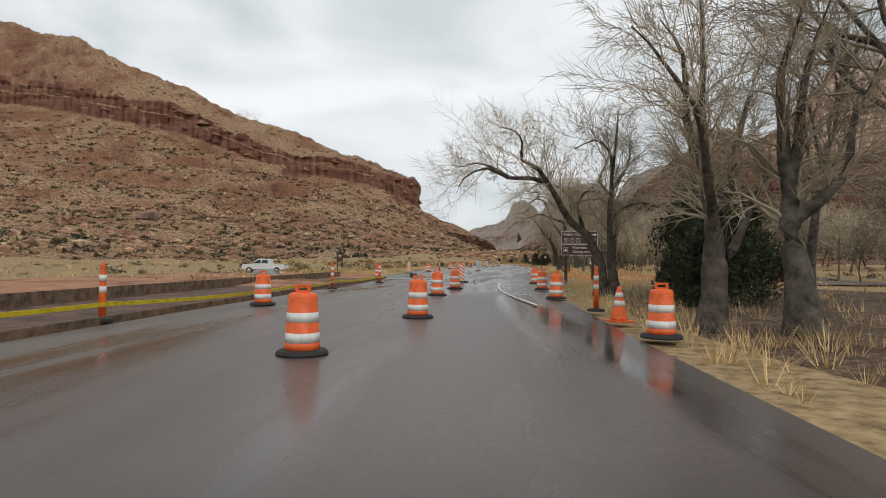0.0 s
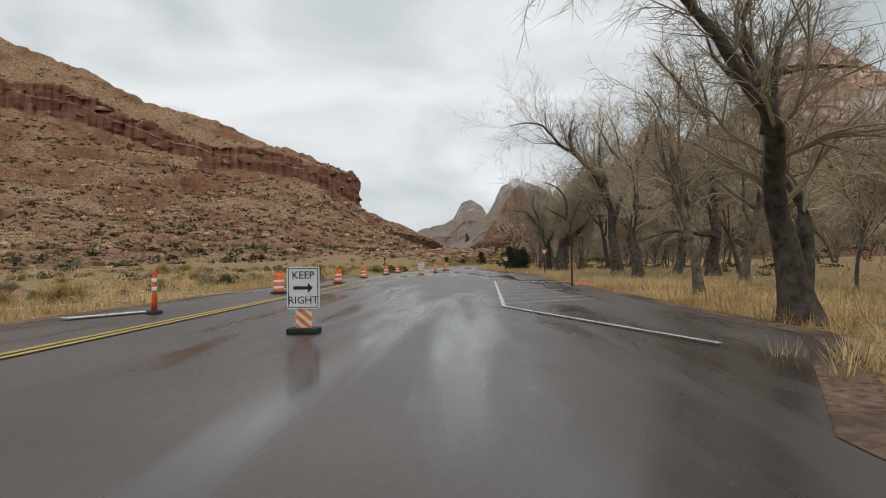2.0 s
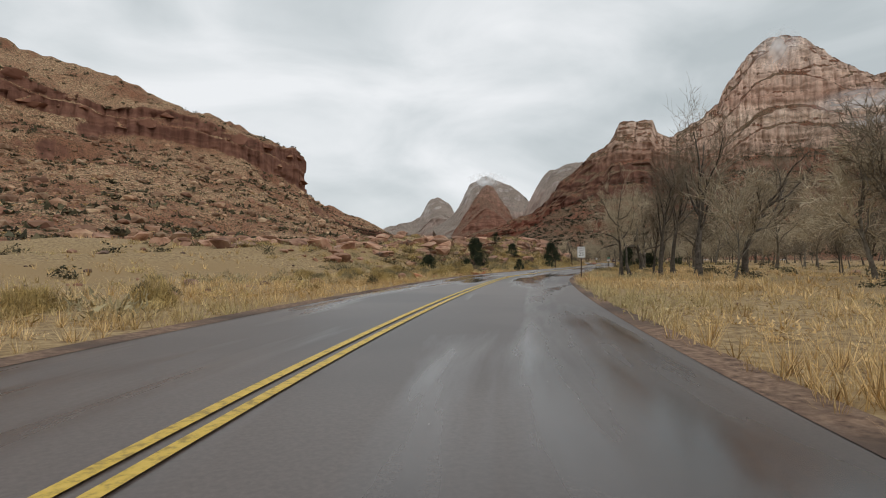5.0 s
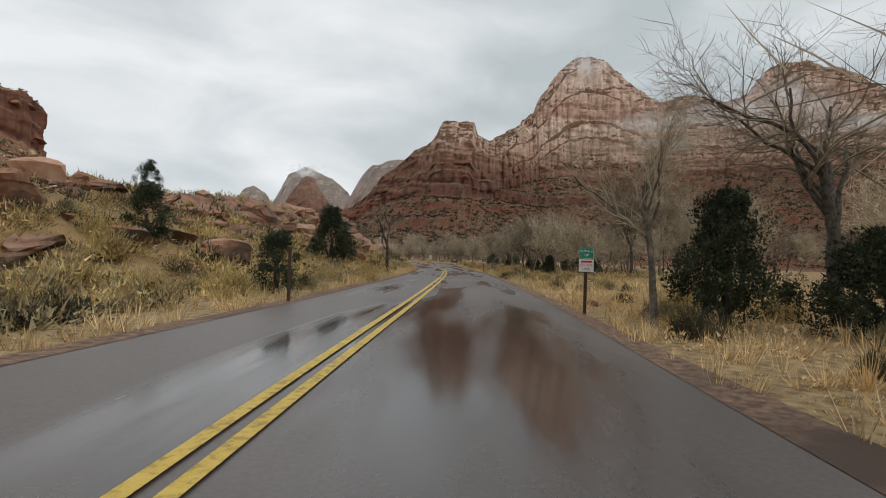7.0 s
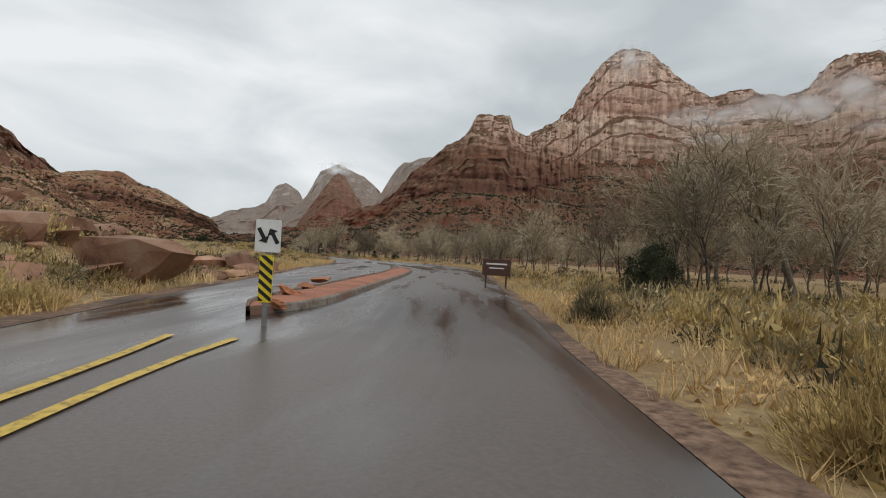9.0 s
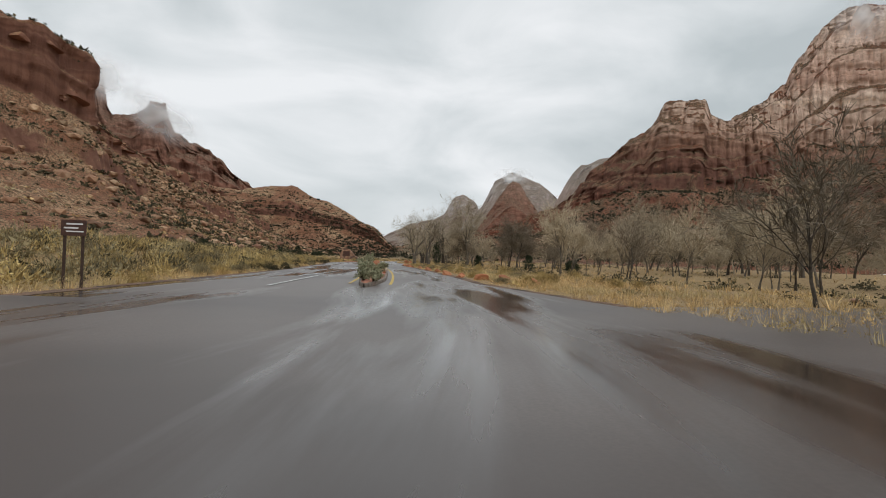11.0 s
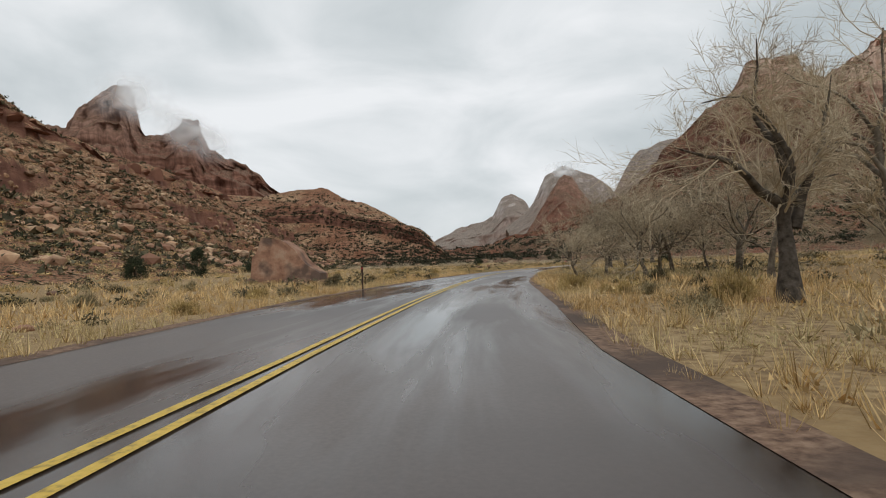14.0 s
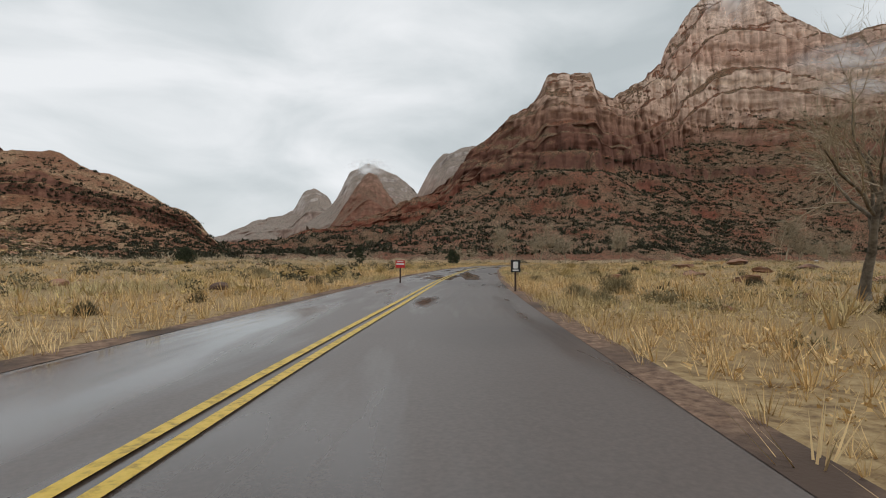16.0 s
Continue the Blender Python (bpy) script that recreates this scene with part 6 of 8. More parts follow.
# ---------------------------------------------------------------- roadworks and signs
def plain(name, color, rough=0.5, metal=0.0, wear=0.12, spec=0.4):
    c = np.array(color)
    return material(name, [tuple(c * (1 - wear * 2)), tuple(c), tuple(np.minimum(1, c * (1 + wear)))], 9.0, rough, 6, 0.05, 60.0, metal=metal, spec=spec)


M_ORANGE = plain("orange_plastic", (0.80, 0.13, 0.025), 0.45)
M_BAND = plain("white_reflective_band", (0.74, 0.72, 0.68), 0.35, 0, 0.1)
M_BANDO = plain("orange_reflective_band", (0.85, 0.20, 0.03), 0.35)
M_RUBBER = plain("black_rubber", (0.022, 0.022, 0.022), 0.7)
M_SIGNWHITE = plain("white_sign_face", (0.75, 0.75, 0.73), 0.4, 0, 0.05)
M_BLACK = plain("black_sign_paint", (0.015, 0.015, 0.016), 0.5)
M_BROWN = plain("brown_sign_face", (0.075, 0.032, 0.022), 0.5)
M_WOOD = plain("brown_stained_post", (0.06, 0.035, 0.024), 0.8)
M_RED = plain("red_sign_paint", (0.55, 0.03, 0.03), 0.4)
M_GREEN = plain("green_sign_face", (0.02, 0.26, 0.15), 0.4)
M_STEEL = plain("galvanised_steel", (0.35, 0.35, 0.35), 0.45, 0.8)
M_TAPE = plain("yellow_tape", (0.80, 0.62, 0.03), 0.4)
M_CONCRETE = material("worn_concrete", [(0.13, 0.10, 0.08), (0.23, 0.19, 0.155), (0.30, 0.26, 0.22)], 5.0, 0.9, 7, 0.4, 30.0, stain=(0.20, 0.12, 0.085), stain_scale=0.6)
M_GRAVEL = material("red_gravel", [(0.33, 0.125, 0.075), (0.42, 0.175, 0.105), (0.49, 0.23, 0.15)], 45.0, 0.9, 8, 0.7, 90.0, stain=(0.30, 0.13, 0.085), stain_scale=0.8)


def heading(y):
    i = way_index(y)
    return math.degrees(math.atan2(-WAY_DIR[i, 0], WAY_DIR[i, 1]))


def letters(text, size, mat, parent, x, y, z, name="lettering", face=True, spacing=1.0, turn=0.0):
    """Raised letters in the built-in font, centred at a place on a thing's near face."""
    cu = bpy.data.curves.new("type", "FONT")
    cu.body, cu.size, cu.align_x, cu.align_y, cu.extrude, cu.resolution_u, cu.space_character = text, size, "CENTER", "CENTER", 0.002, 2, spacing
    tmp = bpy.data.objects.new("type", cu)
    scene.collection.objects.link(tmp)
    bpy.context.view_layer.update()
    me = bpy.data.meshes.new_from_object(tmp.evaluated_get(bpy.context.evaluated_depsgraph_get()))
    bpy.data.objects.remove(tmp)
    return put(name, me, mat, parent, "", pose(x, y, z, 90 if face else 0, 0, turn))


def plate_bm(w, h, t, x=0.0, y=0.0, z=0.0, round_=0.02):
    """An upright plate with rounded corners whose near face is at y - t / 2."""
    bm = bmesh.new()
    pts = []
    for cx, cz, a0 in ((w / 2 - round_, h / 2 - round_, 0), (-w / 2 + round_, h / 2 - round_, 90), (-w / 2 + round_, -h / 2 + round_, 180), (w / 2 - round_, -h / 2 + round_, 270)):
        for k in range(4):
            a = radians(a0 + 30 * k)
            pts.append((x + cx + round_ * math.cos(a), z + cz + round_ * math.sin(a)))
    front = [bm.verts.new((px, y - t / 2, pz)) for px, pz in pts]
    back = [bm.verts.new((px, y + t / 2, pz)) for px, pz in pts]
    bm.faces.new(front[::-1])
    bm.faces.new(back)
    for k in range(len(pts)):
        bm.faces.new((front[k], front[(k + 1) % len(pts)], back[(k + 1) % len(pts)], back[k]))
    bmesh.ops.recalc_face_normals(bm, faces=bm.faces)
    return bm


def frame_bm(w, h, line, x=0.0, y=0.0, z=0.0):
    bm = bmesh.new()
    for x0, x1, z0, z1 in ((-w / 2, w / 2, h / 2 - line, h / 2), (-w / 2, w / 2, -h / 2, -h / 2 + line), (-w / 2, -w / 2 + line, -h / 2 + line, h / 2 - line), (w / 2 - line, w / 2, -h / 2 + line, h / 2 - line)):
        box(bm, x + x0, x + x1, y - 0.002, y + 0.002, z + z0, z + z1)
    return bm


def post_bm(r, h, sides=8, x=0.0, y=0.0, z=-0.1):
    return lathe(bmesh.new(), [(r, z), (r, h - 0.01), (r * 0.8, h)], sides, x, y)


def arrow_bm(length, height, x=0.0, y=0.0, z=0.0, flip=1):
    bm = bmesh.new()
    s, hd = height * 0.16, height * 0.5
    pts = [(-length / 2, -s), (length / 2 - hd, -s), (length / 2 - hd, -hd), (length / 2, 0), (length / 2 - hd, hd), (length / 2 - hd, s), (-length / 2, s)]
    vs = [bm.verts.new((x + px * flip, y, z + pz)) for px, pz in pts]
    f = bm.faces.new(vs)
    r = bmesh.ops.extrude_face_region(bm, geom=[f])
    bmesh.ops.translate(bm, verts=[v for v in r["geom"] if isinstance(v, bmesh.types.BMVert)], vec=(0, -0.003, 0))
    bmesh.ops.recalc_face_normals(bm, faces=bm.faces)
    return bm


def diagonal_bm(w, h, n, y, z0, lean=0.8):
    """Slanting stripes clipped to an upright plate."""
    bm = bmesh.new()
    step = h / n
    for k in range(-2, n + 2):
        a = z0 + k * step
        vs = [bm.verts.new(p) for p in ((-w / 2, y, a), (w / 2, y, a - w * lean), (w / 2, y, a - w * lean + step / 2), (-w / 2, y, a + step / 2))]
        bm.faces.new(vs)
    for co, no in (((0, 0, z0), (0, 0, -1)), ((0, 0, z0 + h), (0, 0, 1))):
        bmesh.ops.bisect_plane(bm, geom=bm.verts[:] + bm.edges[:] + bm.faces[:], plane_co=co, plane_no=no, clear_outer=True)
    r = bmesh.ops.extrude_face_region(bm, geom=bm.faces[:])
    bmesh.ops.translate(bm, verts=[v for v in r["geom"] if isinstance(v, bmesh.types.BMVert)], vec=(0, -0.003, 0))
    bmesh.ops.recalc_face_normals(bm, faces=bm.faces)
    return bm


def traffic_drum(x, y, turn=0.0, group="drums along the roadworks"):
    ob = thing("traffic_drum", x, y, 0.03, turn, "orange plastic traffic drum with white bands on a black base", "traffic drum", group)
    part("base", lathe(bmesh.new(), [(0.27, 0), (0.275, 0.02), (0.25, 0.05), (0.19, 0.06)], 20), M_RUBBER, ob)
    part("drum", lathe(bmesh.new(), [(0.185, 0.05), (0.183, 0.125), (0.176, 0.13), (0.176, 0.235), (0.172, 0.24), (0.170, 0.335), (0.163, 0.34), (0.163, 0.445), (0.158, 0.45), (0.150, 0.60), (0.138, 0.635), (0.10, 0.645)], 24), M_ORANGE, ob, "", True)
    for a, b, r in ((0.132, 0.233, 0.179), (0.342, 0.443, 0.166)):
        part("reflective_band", lathe(bmesh.new(), [(r, a), (r - 0.003, b)], 24), M_BAND, ob, "", True)
    bm = bmesh.new()
    box(bm, -0.075, 0.075, -0.02, 0.02, 0.64, 0.665, 0.006)
    box(bm, -0.085, -0.055, -0.02, 0.02, 0.66, 0.71, 0.006)
    box(bm, 0.055, 0.085, -0.02, 0.02, 0.66, 0.71, 0.006)
    box(bm, -0.085, 0.085, -0.02, 0.02, 0.70, 0.73, 0.006)
    part("handle", bm, M_ORANGE, ob)
    ob.matrix_basis = ob.matrix_basis @ Matrix.Scale(0.9, 4)
    return ob


def delineator(x, y, turn=0.0, h=0.82):
    ob = thing("delineator_post", x, y, 0.03, turn, "slim orange delineator post with white bands on a black base", "delineator", "delineator posts along the roadworks")
    part("base", lathe(bmesh.new(), [(0.16, 0), (0.15, 0.04), (0.06, 0.06)], 8), M_RUBBER, ob)
    part("tube", lathe(bmesh.new(), [(0.052, 0.05), (0.045, 0.4), (0.038, h - 0.08), (0.03, h - 0.03), (0.016, h)], 14), M_ORANGE, ob, "", True)
    for a in (0.40, 0.56):
        part("reflective_band", lathe(bmesh.new(), [(0.049, a), (0.047, a + 0.085)], 14), M_BAND, ob, "", True)
    return ob


def traffic_cone(x, y, turn=0.0):
    ob = thing("traffic_cone", x, y, 0.03, turn, "orange traffic cone with two white collars", "traffic cone")
    part("base", box(bmesh.new(), -0.17, 0.17, -0.17, 0.17, 0, 0.03, 0.01), M_ORANGE, ob)
    part("cone", lathe(bmesh.new(), [(0.13, 0.03), (0.12, 0.06), (0.03, 0.52), (0.02, 0.53)], 18), M_ORANGE, ob, "", True)
    for a, b in ((0.24, 0.32), (0.37, 0.44)):
        part("collar", lathe(bmesh.new(), [(0.125 - 0.2 * (a - 0.04) + 0.005, a), (0.125 - 0.2 * (b - 0.04) + 0.005, b)], 18), M_BAND, ob, "", True)
    return ob


def vertical_panel(x, y, turn=0.0, h=0.72, topped=False):
    ob = thing("vertical_panel", x, y, 0.03, turn, "orange and white striped vertical panel on a black rubber base", "vertical panel", "striped panels along the roadworks")
    part("base", box(bmesh.new(), -0.24, 0.24, -0.14, 0.14, 0, 0.06, 0.02), M_RUBBER, ob)
    part("panel", plate_bm(0.20, h, 0.03, 0, 0, 0.06 + h / 2, 0.015), M_BAND, ob)
    part("stripe", diagonal_bm(0.19, h - 0.02, 5, -0.016, 0.07), M_BANDO, ob)
    part("handle", box(bmesh.new(), -0.05, 0.05, -0.012, 0.012, 0.06 + h, 0.12 + h, 0.008), M_ORANGE, ob)
    if topped:
        part("post", post_bm(0.02, 1.0, 8, 0, 0.03), M_STEEL, ob)
        part("board", plate_bm(0.36, 0.50, 0.05, 0, 0.0, 1.05, 0.02), M_BLACK, ob, "black back of a sign board")
    return ob


def keep_right_sign(x, y, turn):
    ob = thing("lane_sign", x, y, 0.03, turn, "white lettered lane sign on a striped panel with black base", "road sign", "lane signs in the roadworks")
    part("base", box(bmesh.new(), -0.20, 0.20, -0.13, 0.13, 0, 0.07, 0.02), M_RUBBER, ob)
    part("panel", plate_bm(0.21, 0.26, 0.03, 0, 0.0, 0.19, 0.012), M_BAND, ob)
    part("stripe", diagonal_bm(0.20, 0.24, 2, -0.016, 0.07), M_BANDO, ob)
    part("sign_face", plate_bm(0.42, 0.54, 0.012, 0, -0.03, 0.58, 0.03), M_SIGNWHITE, ob)
    part("border", frame_bm(0.385, 0.505, 0.008, 0, -0.038, 0.58), M_BLACK, ob)
    letters("KEEP", 0.135, M_BLACK, ob, 0, -0.038, 0.74)
    letters("RIGHT", 0.135, M_BLACK, ob, 0, -0.038, 0.42)
    part("arrow", arrow_bm(0.25, 0.13, 0, -0.037, 0.58), M_BLACK, ob)
    return ob


def guide_sign(x, y, turn):
    """Two-panel brown direction sign."""
    ob = thing("direction_sign", x, y, 0.0, turn, "brown direction sign with white lettering on two dark posts", "road sign")
    for px in (-0.42, 0.42):
        part("post", box(bmesh.new(), px - 0.05, px + 0.05, 0.03, 0.12, -0.1, 1.62, 0.01), M_WOOD, ob)
    part("upper_panel", plate_bm(1.12, 0.40, 0.03, 0, 0, 1.50, 0.03), M_BROWN, ob)
    part("lower_panel", plate_bm(1.12, 0.34, 0.03, 0, 0, 1.115, 0.03), M_BROWN, ob)
    part("border", frame_bm(1.12, 0.40, 0.012, 0, -0.018, 1.50), M_SIGNWHITE, ob)
    part("border", frame_bm(1.12, 0.34, 0.012, 0, -0.018, 1.115), M_SIGNWHITE, ob)
    letters("Visitor Center", 0.125, M_SIGNWHITE, ob, -0.14, -0.018, 1.61)
    letters("Watchman", 0.105, M_SIGNWHITE, ob, 0.0, -0.018, 1.185)
    letters("Campground", 0.105, M_SIGNWHITE, ob, 0.06, -0.018, 1.06)
    for z in (1.60, 1.16):
        part("arrow", arrow_bm(0.15, 0.10, 0.45, -0.018, z), M_SIGNWHITE, ob)
    for k, ch in enumerate(("P", "?", "I")):
        part("pictogram", frame_bm(0.13, 0.13, 0.008, -0.42 + 0.19 * k, -0.018, 1.42), M_SIGNWHITE, ob)
        letters(ch, 0.12, M_SIGNWHITE, ob, -0.42 + 0.19 * k, -0.018, 1.42)
    part("pictogram", frame_bm(0.13, 0.13, 0.008, 0.42, -0.018, 1.42), M_SIGNWHITE, ob)
    part("pictogram", frame_bm(0.14, 0.14, 0.008, -0.43, -0.018, 1.12), M_SIGNWHITE, ob)
    bm = bmesh.new()
    vs = [bm.verts.new(p) for p in ((-0.48, -0.019, 1.08), (-0.38, -0.019, 1.08), (-0.43, -0.019, 1.17))]
    bm.faces.new(vs)
    part("tent_symbol", bm, M_SIGNWHITE, ob)
    ob.matrix_basis = ob.matrix_basis @ Matrix.Scale(1.24, 4)
    return ob


def post_sign(name, x, y, turn, w, h, z, face, label, post_mat, bars=(), bar_mat=None, two=False, board_t=0.012, category="road sign"):
    """A plate on one or two posts; bars: (x, z, w, h) marks on its face."""
    ob = thing(name, x, y, float(ground_at(x, y)), turn, label, category)
    for px in ((-w * 0.36, w * 0.36) if two else (0.0,)):
        part("post", box(bmesh.new(), px - 0.028, px + 0.028, 0.012, 0.06, -0.1, z + h / 2 - 0.02, 0.006), post_mat, ob)
    part("sign_face", plate_bm(w, h, board_t, 0, 0, z, min(w, h) * 0.06), face, ob)
    for bx, bz, bw, bh in bars:
        part("bar", plate_bm(bw, bh, 0.003, bx, -board_t / 2 - 0.002, z + bz, min(bw, bh) * 0.2), bar_mat, ob)
    return ob


for x, y in ((-5.34, 82.83), (-2.80, 91.94), (-1.77, 95.36), (-3.89, 86.25), (-1.24, 83.71), (-0.10, 90.70), (0.90, 94.85), (-6.62, 88.9), (-3.78, 105.50), (2.19, 99.75), (0.69, 122.30), (4.65, 136.35), (6.85, 143.95), (8.74, 152.02), (10.96, 158.67), (12.77, 165.12), (16.63, 174.70), (0.35, 79.71)):
    traffic_drum(x, y, RNG.uniform(-20, 20) + heading(y))
for x, y in ((-8.33, 85.94), (-5.54, 95.03), (-3.95, 99.76), (2.66, 129.99), (15.74, 164.43), (18.24, 171.48), (-0.53, 87.31)):
    delineator(x, y, heading(y))
traffic_cone(-0.93, 85.51, 10)
vertical_panel(-0.57, 100.70, heading(100))
vertical_panel(-1.44, 115.20, heading(113) + 20)
vertical_panel(19.28, 174.97, heading(175), 0.6, True)
keep_right_sign(5.37, 125.83, heading(125))
keep_right_sign(13.16, 157.27, heading(157))
guide_sign(3.88, 99.35, heading(97) - 6)

ob = post_sign("yield_sign", 19.77, 151.73, heading(152), 0.02, 0.02, 1.6, M_RED, "red and white triangular yield sign on a wooden post", M_WOOD)
bm = bmesh.new()
for s, yy, zz in ((0.24, -0.012, 1.42),):
    pts = [(-s, zz + s * 0.85), (s, zz + s * 0.85), (0, zz - s * 0.85)]
    f = bm.faces.new([bm.verts.new((px, yy, pz)) for px, pz in pts])
    r = bmesh.ops.extrude_face_region(bm, geom=[f])
    bmesh.ops.translate(bm, verts=[v for v in r["geom"] if isinstance(v, bmesh.types.BMVert)], vec=(0, 0.012, 0))
    bmesh.ops.recalc_face_normals(bm, faces=bm.faces)
part("triangle", bm, M_RED, ob, "red triangular plate")
bm = bmesh.new()
f = bm.faces.new([bm.verts.new((px, -0.016, pz)) for px, pz in ((-0.15, 1.573), (0.15, 1.573), (0, 1.315))])
bmesh.ops.recalc_face_normals(bm, faces=bm.faces)
part("inner_triangle", bm, M_SIGNWHITE, ob, "white inner triangle")

ob = post_sign("no_parking_sign", 20.45, 160.68, heading(161), 0.23, 0.30, 1.10, M_SIGNWHITE, "white no parking sign with a crossed-out letter P", M_WOOD)
part("border", frame_bm(0.215, 0.285, 0.006, 0, -0.009, 1.10), M_BLACK, ob)
letters("P", 0.20, M_BLACK, ob, 0, -0.009, 1.10)
turn_ = np.linspace(0, 2 * np.pi, 33)
put("ring", np_mesh("ring", *tubes([(np.column_stack([0.092 * np.cos(turn_), np.full(33, -0.012), 1.10 + 0.092 * np.sin(turn_)]), np.full(33, 0.008), 5)]), True), M_RED, ob, "dark red ring")
part("slash", box(bmesh.new(), -0.088, 0.088, -0.002, 0.002, -0.008, 0.008), M_RED, ob, "red slash", False, pose(0, -0.015, 1.10, 0, 45))

ob = post_sign("speed_limit_sign", 41.25, 220.72, heading(221), 0.38, 0.54, 1.34, M_SIGNWHITE, "white SPEED LIMIT 25 sign on a wooden post", M_WOOD)
part("border", frame_bm(0.35, 0.51, 0.008, 0, -0.009, 1.34), M_BLACK, ob)
letters("SPEED", 0.095, M_BLACK, ob, 0, -0.008, 1.515)
letters("LIMIT", 0.095, M_BLACK, ob, 0, -0.008, 1.41)
letters("25", 0.25, M_BLACK, ob, 0, -0.008, 1.235, spacing=1.05)

ob = post_sign("seat_belt_sign", 60.97, 249.43, heading(249), 0.27, 0.21, 1.16, M_GREEN, "green BUCKLE UP sign above a white plate on a wooden post", M_WOOD)
part("border", frame_bm(0.255, 0.195, 0.005, 0, -0.009, 1.16), M_SIGNWHITE, ob)
letters("BUCKLE", 0.062, M_SIGNWHITE, ob, 0, -0.009, 1.20)
letters("UP", 0.07, M_SIGNWHITE, ob, 0, -0.009, 1.125)
part("lower_plate", plate_bm(0.27, 0.23, 0.012, 0, 0, 0.935, 0.012), M_SIGNWHITE, ob, "white lower plate")
part("bar", plate_bm(0.2, 0.035, 0.003, 0, -0.008, 1.005, 0.006), M_RED, ob, "line of small red writing")
letters("IT'S THE", 0.06, M_RED, ob, 0, -0.009, 0.94)
letters("LAW", 0.066, M_RED, ob, 0, -0.009, 0.87)
ob = post_sign("trail_sign", 81.47, 278.70, heading(279), 0.37, 0.40, 0.90, M_BROWN, "brown sign with a white symbol and small writing", M_WOOD, ((0, -0.07, 0.26, 0.025), (0, -0.115, 0.3, 0.025), (0, -0.16, 0.22, 0.025)), M_SIGNWHITE)
part("symbol", frame_bm(0.17, 0.17, 0.012, 0, -0.01, 0.99), M_SIGNWHITE, ob)
part("border", frame_bm(0.355, 0.385, 0.008, 0, -0.01, 0.90), M_SIGNWHITE, ob)
ob = post_sign("island_marker", 91.05, 301.38, heading(300), 0.30, 0.38, 1.12, M_SIGNWHITE, "white arrow sign over a black and yellow striped marker", M_STEEL)
part("arrow", arrow_bm(0.2, 0.14, 0, -0.009, 0.0), M_BLACK, ob, "", False, pose(-0.06, 0, 1.12, 0, 60))
part("arrow", arrow_bm(0.2, 0.14, 0, -0.009, 0.0), M_BLACK, ob, "", False, pose(0.07, 0, 1.12, 0, -120))
part("marker", plate_bm(0.16, 0.55, 0.012, 0, -0.004, 0.62, 0.01), M_TAPE, ob, "yellow marker plate")
part("stripe", diagonal_bm(0.155, 0.53, 5, -0.011, 0.36), M_BLACK, ob, "black stripes")
post_sign("information_board", 101.04, 310.53, heading(310), 0.95, 0.55, 0.75, M_BROWN, "dark brown information board on two posts", M_WOOD, ((0, 0.12, 0.7, 0.05), (0, -0.02, 0.5, 0.04)), M_SIGNWHITE, True, 0.03)
ob = post_sign("small_speed_sign", 132.83, 364.65, heading(366), 0.13, 0.20, 0.42, M_SIGNWHITE, "small white speed sign reading 15 on a post", M_WOOD)
letters("15", 0.09, M_BLACK, ob, 0, -0.009, 0.38)
post_sign("wooden_post", 56.60, 252.97, heading(252), 0.09, 0.1, 1.05, M_WOOD, "weathered wooden marker post", M_WOOD, category="post")
post_sign("park_sign", 117.50, 375.66, heading(376) + 8, 0.52, 0.36, 1.40, M_BROWN, "brown sign with white writing on two posts", M_WOOD, ((0.02, 0.09, 0.34, 0.035), (-0.05, 0.0, 0.3, 0.035), (0.03, -0.08, 0.36, 0.03)), M_SIGNWHITE, True, 0.025)
post_sign("island_board", 130.97, 433.89, heading(437) + 55, 0.34, 1.15, 1.05, M_BROWN, "tall brown sign board at the island's end", M_WOOD, (), None, False, 0.04)
post_sign("notice_board", 130.60, 467.56, heading(467) + 12, 1.20, 0.86, 1.45, M_BROWN, "bare brown back of a large notice board on two posts", M_WOOD, (), None, True, 0.05)
post_sign("marker_post", 138.56, 492.49, heading(492), 0.09, 0.28, 0.85, M_WOOD, "thin wooden marker post with a reddish top", M_WOOD, ((0, 0.06, 0.06, 0.05),), M_RED, category="post")
post_sign("marker_post", 139.71, 468.11, heading(468), 0.07, 0.10, 0.75, M_WOOD, "thin dark marker post in the grass", M_WOOD, category="post")
ob = thing("yard_sign", 161.50, 530.40, 0.0, -26, "narrow brown board lettered Maintenance Yard on two posts", "road sign")
for px in (-0.27, 0.27):
    part("post", box(bmesh.new(), px - 0.03, px + 0.03, 0.01, 0.06, -0.1, 1.16, 0.006), M_WOOD, ob)
part("board", plate_bm(1.0, 0.13, 0.03, 0, 0, 1.20, 0.012), M_BROWN, ob)
letters("Maintenance Yard", 0.098, M_SIGNWHITE, ob, 0.06, -0.018, 1.20)
part("arrow", arrow_bm(0.09, 0.07, -0.42, -0.018, 1.20, -1), M_SIGNWHITE, ob)
post_sign("dark_road_sign", 172.67, 551.43, heading(551), 0.28, 0.36, 0.78, M_BLACK, "dark road sign with a pale symbol", M_WOOD, ((0, 0.03, 0.14, 0.2), (0, -0.12, 0.18, 0.04)), M_SIGNWHITE)
post_sign("entry_sign", 171.88, 557.94, heading(557), 0.36, 0.28, 0.78, M_RED, "red and white entry sign on a post", M_WOOD, ((0, 0, 0.30, 0.06), (0, 0.095, 0.24, 0.03)), M_SIGNWHITE)
post_sign("small_park_sign", -6.03, 120.90, heading(120), 0.48, 0.62, 1.15, M_BROWN, "small brown park sign on two posts", M_WOOD, ((0, 0.1, 0.3, 0.04), (0, -0.02, 0.22, 0.04)), M_SIGNWHITE, True)
